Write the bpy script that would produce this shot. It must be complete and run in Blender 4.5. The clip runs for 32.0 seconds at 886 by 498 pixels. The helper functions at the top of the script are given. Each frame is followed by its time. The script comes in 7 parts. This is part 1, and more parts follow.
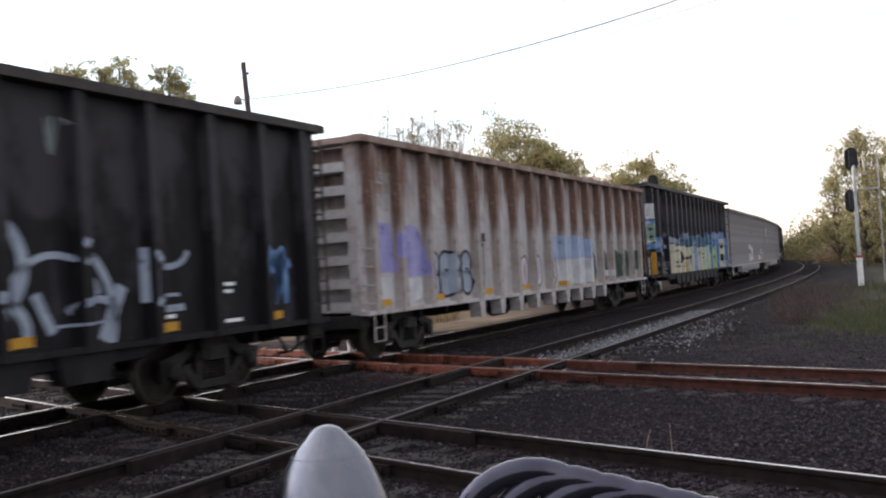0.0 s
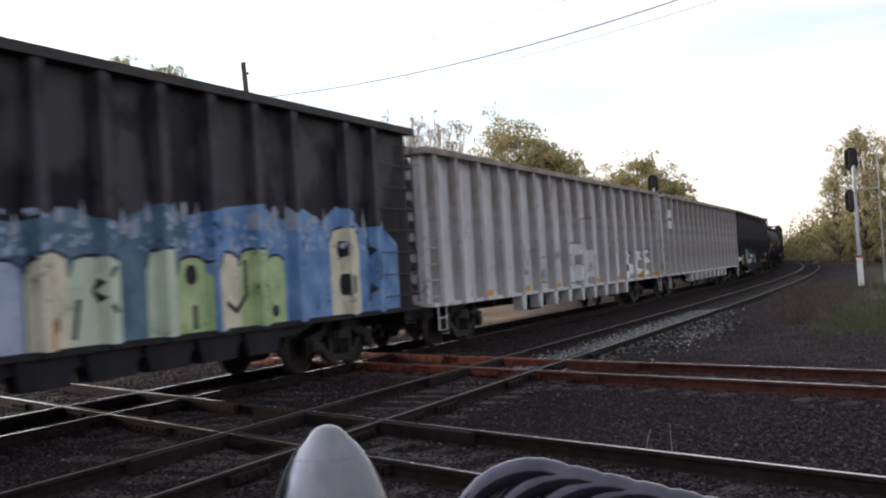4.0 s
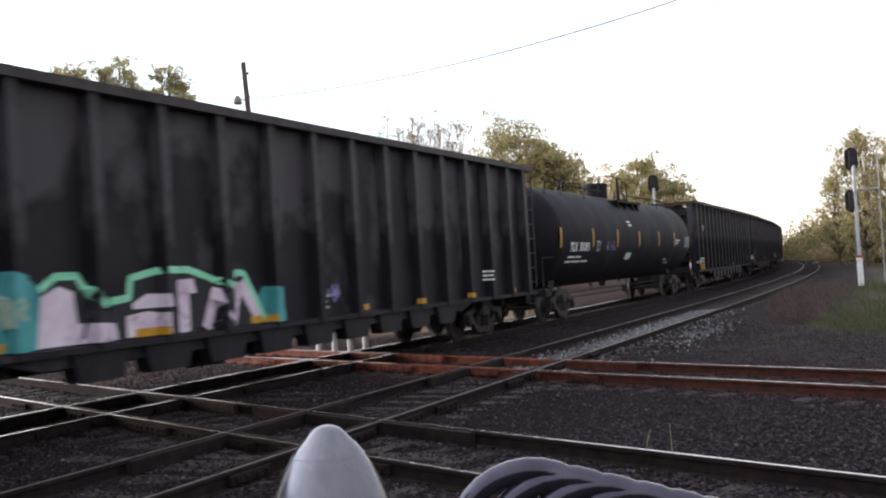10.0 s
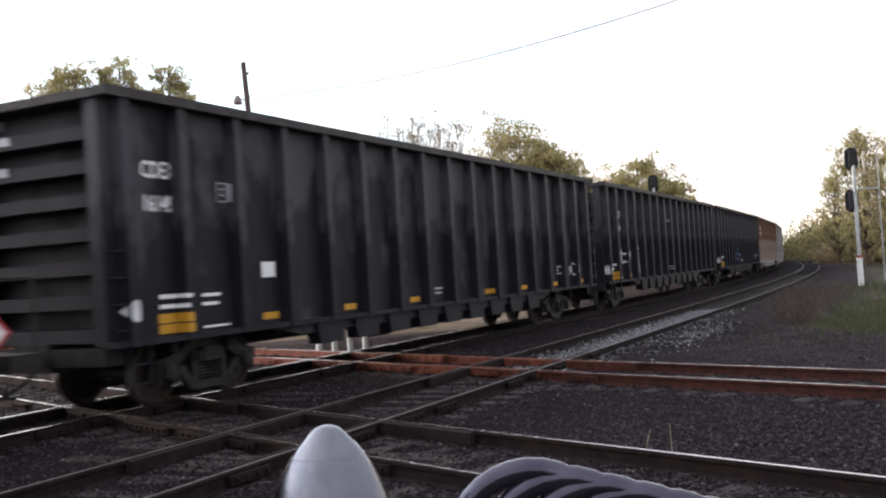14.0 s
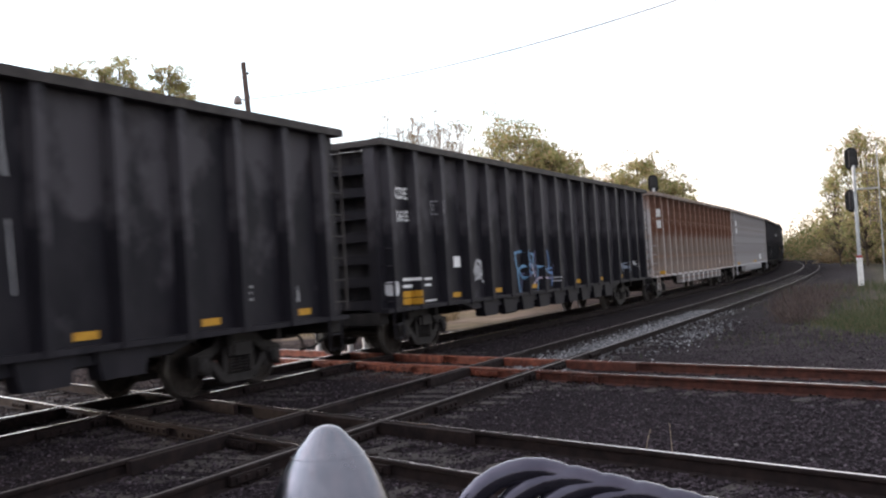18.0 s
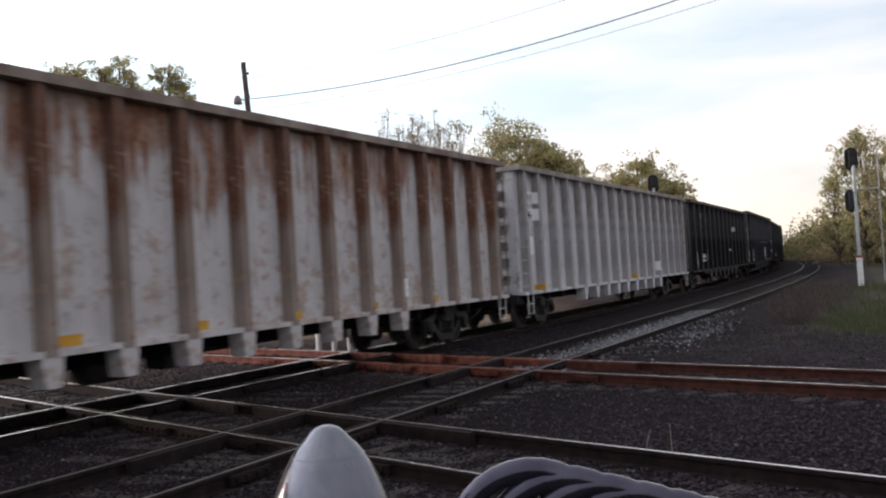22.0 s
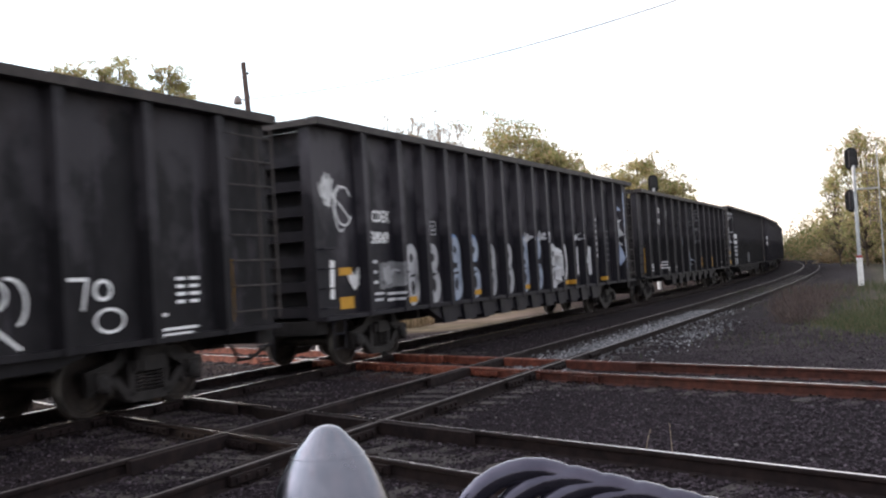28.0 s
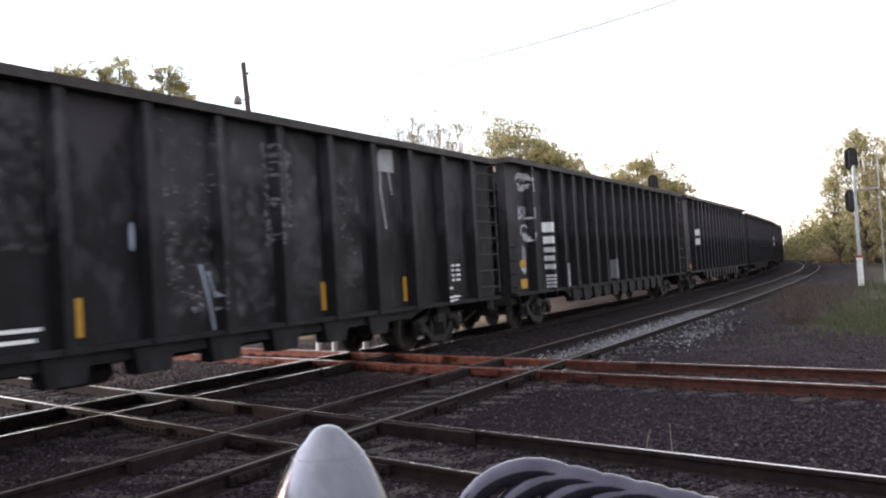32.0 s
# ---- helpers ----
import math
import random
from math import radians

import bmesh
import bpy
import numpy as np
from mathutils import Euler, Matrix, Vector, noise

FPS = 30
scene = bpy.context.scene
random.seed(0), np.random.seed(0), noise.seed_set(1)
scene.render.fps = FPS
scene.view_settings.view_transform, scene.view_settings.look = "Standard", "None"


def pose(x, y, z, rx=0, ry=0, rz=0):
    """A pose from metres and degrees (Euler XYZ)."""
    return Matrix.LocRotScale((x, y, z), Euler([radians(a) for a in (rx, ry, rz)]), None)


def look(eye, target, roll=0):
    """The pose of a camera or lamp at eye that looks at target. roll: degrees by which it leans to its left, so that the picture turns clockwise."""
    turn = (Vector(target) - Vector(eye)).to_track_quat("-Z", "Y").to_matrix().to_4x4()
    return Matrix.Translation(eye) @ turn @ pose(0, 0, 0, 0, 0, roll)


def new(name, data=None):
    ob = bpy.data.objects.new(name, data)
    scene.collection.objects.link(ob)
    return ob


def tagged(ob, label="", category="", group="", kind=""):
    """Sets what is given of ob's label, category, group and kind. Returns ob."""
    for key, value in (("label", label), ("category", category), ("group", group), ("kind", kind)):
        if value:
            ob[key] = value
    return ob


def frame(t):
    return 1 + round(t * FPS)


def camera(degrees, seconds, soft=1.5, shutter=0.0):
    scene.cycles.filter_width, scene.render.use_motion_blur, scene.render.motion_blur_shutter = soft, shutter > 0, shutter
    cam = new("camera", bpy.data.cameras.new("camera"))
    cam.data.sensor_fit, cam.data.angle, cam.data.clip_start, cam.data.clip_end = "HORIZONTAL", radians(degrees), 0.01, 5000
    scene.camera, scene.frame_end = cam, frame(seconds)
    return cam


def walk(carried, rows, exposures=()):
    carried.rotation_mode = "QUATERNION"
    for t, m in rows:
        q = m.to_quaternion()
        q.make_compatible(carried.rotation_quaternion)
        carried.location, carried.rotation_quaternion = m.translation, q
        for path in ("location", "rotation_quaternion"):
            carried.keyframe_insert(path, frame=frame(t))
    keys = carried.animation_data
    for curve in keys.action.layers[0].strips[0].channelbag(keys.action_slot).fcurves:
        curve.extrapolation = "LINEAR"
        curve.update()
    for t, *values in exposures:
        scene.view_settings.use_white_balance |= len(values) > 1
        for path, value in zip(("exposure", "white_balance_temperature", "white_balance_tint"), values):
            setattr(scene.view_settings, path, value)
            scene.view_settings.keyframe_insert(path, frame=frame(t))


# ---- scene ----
# ---------------------------------------------------------------- camera
EYE_H = 1.687
cam = camera(49.43, 32.0, soft=2.2, shutter=0.4)
EYE = Vector((0, 0, EYE_H))
AIM = EYE + Vector((0, math.cos(radians(1.32)), math.sin(radians(1.32)))) * 10
walk(cam, [(0.0, look(EYE, AIM, -3.38)), (32.0, look(EYE, AIM, -3.38))],
     exposures=[(t, e, 6380, 18) for t, e in (
         (0, 0.3), (1, -0.05), (2, 0.0), (3, 0.2), (6, -0.2), (8, -0.1), (9, 0.2), (10, 0.44), (11, 0.5), (12, 0.1), (13, 0.16), (14, 0.5), (17, 0.58), (19, 0.52),
         (20, 0.42), (21, 0.12), (22, -0.08), (24, -0.14), (25, 0.1), (27.5, 0.6), (29, 0.68), (32, 0.7))])

# ---------------------------------------------------------------- world, sun
world = bpy.data.worlds.new("dusk_sky")
scene.world = world
world.use_nodes = True


# brightness of the cloud deck from the side away from the sunset (0) to the sunset (1)
SKY_FALL = ((0.0, 9.6), (1.0, 34.0), (0.5, 11.4), (0.66, 13.6), (0.85, 20.0))


def build_world():
    nt = world.node_tree
    nt.nodes.clear()
    out = nt.nodes.new("ShaderNodeOutputWorld")
    bg = nt.nodes.new("ShaderNodeBackground")
    sky = nt.nodes.new("ShaderNodeTexSky")
    sky.sky_type, sky.sun_disc = "NISHITA", False
    sky.sun_elevation, sky.sun_rotation = radians(6), radians(-64)
    sky.air_density, sky.dust_density, sky.ozone_density = 1.0, 3.5, 3.0
    # thin high cloud: the sky's own light, paler and brighter
    grey = nt.nodes.new("ShaderNodeRGBToBW")
    tint = nt.nodes.new("ShaderNodeMixRGB")
    tint.blend_type, tint.inputs[0].default_value = "MULTIPLY", 1.0
    tint.inputs[2].default_value = (1.0, 1.0, 1.05, 1)
    soft = nt.nodes.new("ShaderNodeMixRGB")
    soft.inputs[0].default_value = 0.72
    lift = nt.nodes.new("ShaderNodeMixRGB")
    lift.blend_type, lift.inputs[0].default_value = "MULTIPLY", 1.0
    co = nt.nodes.new("ShaderNodeTexCoord")
    mp = nt.nodes.new("ShaderNodeMapping")
    mp.inputs["Scale"].default_value = (1.0, 1.0, 5.0)
    mp.inputs["Location"].default_value = (3.3, 1.7, 0.4)
    nz = nt.nodes.new("ShaderNodeTexNoise")
    nz.inputs["Scale"].default_value, nz.inputs["Detail"].default_value = 2.4, 6
    rp = nt.nodes.new("ShaderNodeValToRGB")
    e = rp.color_ramp.elements
    e[0].position, e[1].position = 0.36, 0.62
    e[0].color, e[1].color = (0.88, 1.05, 1.10, 1), (1.34, 1.34, 1.34, 1)
    link = nt.links.new
    link(co.outputs["Generated"], mp.inputs[0])
    link(mp.outputs[0], nz.inputs[0])
    link(nz.outputs[0], rp.inputs[0])
    link(sky.outputs[0], grey.inputs[0])
    link(grey.outputs[0], tint.inputs[1])
    link(sky.outputs[0], soft.inputs[1])
    link(tint.outputs[0], soft.inputs[2])
    link(soft.outputs[0], lift.inputs[1])
    link(rp.outputs[0], lift.inputs[2])
    veil = nt.nodes.new("ShaderNodeMixRGB")
    veil.inputs[0].default_value = 0.70
    deck = nt.nodes.new("ShaderNodeMixRGB")
    deck.blend_type, deck.inputs[0].default_value = "MULTIPLY", 1.0
    # the cloud deck is bright towards the low sun, dusky on the far side, warm along the horizon
    side = nt.nodes.new("ShaderNodeVectorMath")
    side.operation = "DOT_PRODUCT"
    side.inputs[1].default_value = (-0.893, 0.435, 0.11)
    link(co.outputs["Generated"], side.inputs[0])
    half = nt.nodes.new("ShaderNodeMapRange")
    for i, v in enumerate((-1.0, 1.0, 0.0, 1.0)):
        half.inputs[i + 1].default_value = v
    link(side.outputs["Value"], half.inputs[0])
    fall = nt.nodes.new("ShaderNodeValToRGB")
    stops = fall.color_ramp.elements
    for i, (at, v) in enumerate(SKY_FALL):
        el = stops[i] if i < 2 else stops.new(at)
        el.position, el.color = at, (v, v, v, 1)
    link(half.outputs[0], fall.inputs[0])
    part_z = nt.nodes.new("ShaderNodeSeparateXYZ")
    link(co.outputs["Generated"], part_z.inputs[0])
    warm = nt.nodes.new("ShaderNodeValToRGB")
    w = warm.color_ramp.elements
    w[0].position, w[1].position = 0.02, 0.17
    w[0].color, w[1].color = (1.13, 1.0, 0.80, 1), (0.99, 0.993, 1.0, 1)
    link(part_z.outputs[2], warm.inputs[0])
    glow = nt.nodes.new("ShaderNodeMixRGB")
    glow.blend_type, glow.inputs[0].default_value = "MULTIPLY", 1.0
    link(warm.outputs[0], glow.inputs[1])
    link(fall.outputs[0], glow.inputs[2])
    link(glow.outputs[0], deck.inputs[1])
    link(rp.outputs[0], deck.inputs[2])
    link(lift.outputs[0], veil.inputs[1])
    link(deck.outputs[0], veil.inputs[2])
    link(veil.outputs[0], bg.inputs[0])
    bg.inputs[1].default_value = 0.1
    link(bg.outputs[0], out.inputs[0])


build_world()
sun = new("sun", bpy.data.lights.new("sun", "SUN"))
sun.data.energy, sun.data.angle, sun.data.color = 1.2, radians(10), (1.0, 0.74, 0.52)
sun.matrix_world = look((-89.4, 43.6, 10.5), (0, 0, 0))

# ---------------------------------------------------------------- materials


class Nodes:
    """A node material in the making."""

    def __init__(self, name, rough=0.7, metal=0.0, spec=0.5):
        self.m = bpy.data.materials.new(name)
        self.m.use_nodes = True
        self.t = self.m.node_tree
        self.p = self.t.nodes["Principled BSDF"]
        self.p.inputs["Roughness"].default_value = rough
        self.p.inputs["Metallic"].default_value = metal
        self.p.inputs["Specular IOR Level"].default_value = spec
        self.co = self.t.nodes.new("ShaderNodeTexCoord").outputs["Object"]

    def add(self, kind, **values):
        n = self.t.nodes.new(kind)
        for k, v in values.items():
            n.inputs[k.replace("_", " ")].default_value = v
        return n

    def link(self, a, b):
        self.t.links.new(a, b)

    def noise(self, scale, detail=4, stretch=(1, 1, 1), co=None, rough=0.55):
        mp = self.add("ShaderNodeMapping", Scale=stretch)
        self.link(co or self.co, mp.inputs[0])
        n = self.add("ShaderNodeTexNoise", Scale=scale, Detail=detail, Roughness=rough)
        self.link(mp.outputs[0], n.inputs[0])
        return n.outputs[0]

    def ramp(self, fac, lo, hi, a=(0, 0, 0), b=(1, 1, 1)):
        r = self.add("ShaderNodeValToRGB")
        e = r.color_ramp.elements
        e[0].position, e[1].position = lo, hi
        e[0].color, e[1].color = (*a, 1), (*b, 1)
        self.link(fac, r.inputs[0])
        return r.outputs[0]

    def mix(self, fac, a, b):
        m = self.add("ShaderNodeMixRGB")
        for i, v in ((0, fac), (1, a), (2, b)):
            if isinstance(v, tuple):
                m.inputs[i].default_value = (*v, 1)
            elif isinstance(v, float):
                m.inputs[i].default_value = v
            else:
                self.link(v, m.inputs[i])
        return m.outputs[0]

    def math(self, op, a, b=0.0, c=0.0):
        m = self.add("ShaderNodeMath")
        m.operation = op
        for i, v in enumerate((a, b, c)):
            if isinstance(v, (int, float)):
                m.inputs[i].default_value = v
            else:
                self.link(v, m.inputs[i])
        return m.outputs[0]

    def axis(self, i, co=None):
        s = self.add("ShaderNodeSeparateXYZ")
        self.link(co or self.co, s.inputs[0])
        return s.outputs[i]

    def color(self, c):
        self.link(c, self.p.inputs["Base Color"])
        return self

    def rough(self, fac, lo, hi):
        mr = self.add("ShaderNodeMapRange")
        mr.inputs[3].default_value, mr.inputs[4].default_value = lo, hi
        self.link(fac, mr.inputs[0])
        self.link(mr.outputs[0], self.p.inputs["Roughness"])
        return self

    def bump(self, h, strength=0.3, dist=0.02):
        b = self.add("ShaderNodeBump", Strength=strength, Distance=dist)
        self.link(h, b.inputs["Height"])
        self.link(b.outputs[0], self.p.inputs["Normal"])
        return self


def plain(name, a, b, scale=6.0, rough=0.7, metal=0.0, bump=0.2, dist=0.01, spec=0.25):
    n = Nodes(name, rough, metal, spec)
    f = n.noise(scale, 6)
    n.color(n.mix(n.ramp(f, 0.35, 0.68), a, b))
    n.rough(n.noise(scale * 3), max(rough - 0.15, 0.05), min(rough + 0.15, 1))
    n.bump(n.noise(scale * 6), bump, dist)
    return n.m


def car_paint(name, base, worn, rust, amount, rough, dust=(0.2, 0.18, 0.16), dust_amount=0.5, scrape=0.0, blotch=0.0, spec=0.35, smudge=0.0, haze=None):
    """Weathered paint: rust that runs down from the top, dust, scrapes and faint dents."""
    n = Nodes(name, rough, 0, spec)
    co = n.co
    col = n.mix(n.ramp(n.noise(1.3, 5, co=co), 0.35, 0.7), base, worn)
    streak = n.noise(5.0, 5, (1, 1, 0.12), co)
    patch = n.noise(0.9, 6, (1, 1, 0.7), co)
    z = n.math("MULTIPLY_ADD", n.axis(2, co), 0.12, -0.30)
    f = n.math("ADD", n.math("MULTIPLY", streak, 0.55), n.math("MULTIPLY", patch, 0.55))
    f = n.math("ADD", f, z)
    rusty = n.mix(n.ramp(n.noise(14, 5, co=co), 0.3, 0.7), rust, (rust[0] * 0.45, rust[1] * 0.4, rust[2] * 0.4))
    col = n.mix(n.ramp(f, 0.72 - amount, 0.86 - amount), col, rusty)
    if blotch:
        bl = n.math("ADD", n.noise(2.6, 8, (1.6, 1, 1.9), co, 0.65), n.math("MULTIPLY", n.noise(0.5, 2, co=co), 0.5))
        tan = n.mix(n.ramp(n.noise(7, 5, co=co), 0.4, 0.65), (0.34, 0.24, 0.18), rust)
        col = n.mix(n.math("MULTIPLY", n.ramp(bl, 0.76, 0.88), blotch), col, tan)
    d = n.ramp(n.noise(2.2, 6, (1, 1, 0.5), co), 0.45, 0.75)
    col = n.mix(n.math("MULTIPLY", d, dust_amount), col, dust)
    if scrape:
        s = n.ramp(n.noise(1.1, 8, (2.6, 1, 0.5), co, 0.7), 0.58, 0.72)
        col = n.mix(n.math("MULTIPLY", s, scrape), col, tuple(min(0.32, c * 9) for c in worn))
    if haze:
        # soft paler patches, stronger on the upper sheets
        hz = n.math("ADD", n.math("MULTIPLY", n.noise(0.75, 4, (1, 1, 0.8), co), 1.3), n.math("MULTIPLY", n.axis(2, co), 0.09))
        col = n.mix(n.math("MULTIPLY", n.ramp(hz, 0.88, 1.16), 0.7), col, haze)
    if smudge:
        # small knocks and dark smears left by loading
        s1 = n.ramp(n.noise(3.2, 5, (1.4, 1, 1), co, 0.6), 0.56, 0.70)
        s2 = n.ramp(n.noise(4.0, 7, (1.2, 1, 0.85), co, 0.66), 0.57, 0.67)
        s3 = n.ramp(n.noise(0.7, 3, co=co), 0.32, 0.56)
        sm = n.math("MULTIPLY", n.math("MAXIMUM", n.math("MULTIPLY", s1, 0.5), n.math("MULTIPLY", s2, 0.9)), s3)
        col = n.mix(n.math("MULTIPLY", sm, smudge), col, (0.15, 0.13, 0.125))
        s4 = n.ramp(n.noise(4.3, 6, (0.8, 1, 1.6), co, 0.65), 0.65, 0.71)
        col = n.mix(n.math("MULTIPLY", s4, smudge), col, (0.20, 0.12, 0.09))
    n.color(col)
    n.rough(patch, rough - 0.12, rough + 0.2)
    n.bump(n.noise(1.6, 3, co=co), 0.25, 0.05)
    return n.m


MAT = dict(
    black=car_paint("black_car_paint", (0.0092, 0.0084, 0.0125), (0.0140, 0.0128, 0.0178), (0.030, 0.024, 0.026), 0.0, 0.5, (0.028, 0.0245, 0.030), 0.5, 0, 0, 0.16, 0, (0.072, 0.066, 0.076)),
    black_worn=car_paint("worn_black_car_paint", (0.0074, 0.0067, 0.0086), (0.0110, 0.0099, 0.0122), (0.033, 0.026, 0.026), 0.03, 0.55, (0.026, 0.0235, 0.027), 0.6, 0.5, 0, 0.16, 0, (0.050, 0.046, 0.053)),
    grey=car_paint("light_grey_car_paint", (0.49, 0.485, 0.51), (0.56, 0.555, 0.58), (0.22, 0.13, 0.09), -0.03, 0.5, (0.30, 0.29, 0.30), 0.5, 0.0, 0, 0.3, 0.9),
    grey_rust=car_paint("stained_grey_car_paint", (0.42, 0.40, 0.41), (0.48, 0.46, 0.47), (0.20, 0.11, 0.08), 0.10, 0.55, (0.26, 0.24, 0.24), 0.6, 0, 0.5, 0.3, 0.6),
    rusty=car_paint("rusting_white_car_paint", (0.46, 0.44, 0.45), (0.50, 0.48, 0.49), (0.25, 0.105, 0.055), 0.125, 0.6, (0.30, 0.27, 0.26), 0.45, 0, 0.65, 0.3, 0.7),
    # rusted ribs, the base colour also darkened for their shaded side
    rusty_rib=car_paint("rust_and_shade_rib_paint", (0.185, 0.145, 0.125), (0.27, 0.225, 0.20), (0.165, 0.070, 0.042), 0.18, 0.65, (0.24, 0.18, 0.15), 0.5, 0, 0.8, 0.2),
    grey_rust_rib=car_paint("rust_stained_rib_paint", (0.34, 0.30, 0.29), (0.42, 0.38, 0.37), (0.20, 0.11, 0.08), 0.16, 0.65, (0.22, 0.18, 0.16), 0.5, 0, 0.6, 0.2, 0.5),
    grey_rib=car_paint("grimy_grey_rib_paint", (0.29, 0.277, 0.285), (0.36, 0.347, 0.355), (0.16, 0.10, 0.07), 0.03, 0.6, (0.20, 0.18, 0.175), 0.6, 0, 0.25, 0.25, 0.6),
    tank=car_paint("black_tank_paint", (0.0108, 0.0099, 0.0150), (0.0138, 0.0128, 0.0185), (0.020, 0.018, 0.021), -0.03, 0.62, (0.021, 0.0195, 0.0250), 0.4, 0, 0, 0.11),
    black_chord=plain("dusty_black_chord", (0.026, 0.0218, 0.0215), (0.052, 0.044, 0.043), 3, 0.6),
    black_worn_chord=plain("dusty_worn_chord", (0.026, 0.0218, 0.0215), (0.055, 0.045, 0.043), 3, 0.6),
    grey_chord=plain("grimy_grey_chord", (0.16, 0.13, 0.115), (0.30, 0.265, 0.245), 2.2, 0.6),
    grey_rust_chord=plain("rust_stained_chord", (0.17, 0.10, 0.075), (0.34, 0.27, 0.235), 1.8, 0.7),
    rusty_chord=plain("rusted_chord", (0.15, 0.105, 0.085), (0.29, 0.24, 0.21), 1.8, 0.7),
    under=plain("grimy_underframe_steel", (0.0075, 0.0064, 0.0068), (0.020, 0.0168, 0.0170), 5, 0.75),
    truck=plain("oily_cast_steel", (0.0095, 0.0082, 0.0086), (0.026, 0.0222, 0.0224), 6, 0.6),
    wheel=plain("worn_wheel_steel", (0.018, 0.0147, 0.0138), (0.042, 0.033, 0.029), 8, 0.65, 0.2),
    tread=plain("polished_wheel_tread", (0.10, 0.095, 0.09), (0.18, 0.17, 0.165), 9, 0.5, 0.8),
    rust=plain("rusty_rail_steel", (0.045, 0.017, 0.013), (0.12, 0.040, 0.026), 7, 0.75, 0.1),
    rustdark=plain("dark_rail_steel", (0.0085, 0.0060, 0.0064), (0.021, 0.0135, 0.0128), 7, 0.85, 0.0, 0.2, 0.01, 0.12),
    shine=plain("polished_rail_head", (0.66, 0.62, 0.62), (0.80, 0.77, 0.77), 4, 0.22, 1.0, 0.04),
    worn=plain("worn_rail_head", (0.54, 0.49, 0.48), (0.72, 0.68, 0.67), 4, 0.24, 1.0, 0.04),
    dull=plain("dull_rail_head", (0.10, 0.089, 0.087), (0.19, 0.17, 0.168), 4, 0.5, 0.7, 0.05),
    tie=plain("tarred_sleeper_wood", (0.016, 0.0125, 0.0115), (0.043, 0.034, 0.031), 5, 0.85, 0, 0.5, 0.02),
    white=plain("white_lettering_paint", (0.74, 0.74, 0.75), (0.82, 0.82, 0.83), 5, 0.6),
    pale=plain("faded_white_spray_paint", (0.42, 0.42, 0.45), (0.6, 0.6, 0.62), 3, 0.6),
    yellow=plain("amber_reflective_tape", (0.42, 0.21, 0.022), (0.54, 0.29, 0.032), 8, 0.45),
    bark=plain("tree_bark", (0.06, 0.045, 0.035), (0.14, 0.11, 0.09), 5, 0.9, 0, 0.6, 0.03),
    polewood=plain("weathered_pole_wood", (0.07, 0.05, 0.045), (0.13, 0.095, 0.085), 5, 0.9),
    cable=plain("black_wire", (0.02, 0.02, 0.022), (0.04, 0.04, 0.042), 9, 0.6),
    galv=plain("galvanised_mast_steel", (0.36, 0.37, 0.38), (0.5, 0.51, 0.52), 7, 0.5, 0.5),
    hood=plain("black_signal_paint", (0.015, 0.014, 0.015), (0.03, 0.028, 0.03), 6, 0.6),
    whitepaint=plain("white_post_paint", (0.62, 0.6, 0.58), (0.8, 0.79, 0.77), 5, 0.6),
)

# ---------------------------------------------------------------- mesh tools


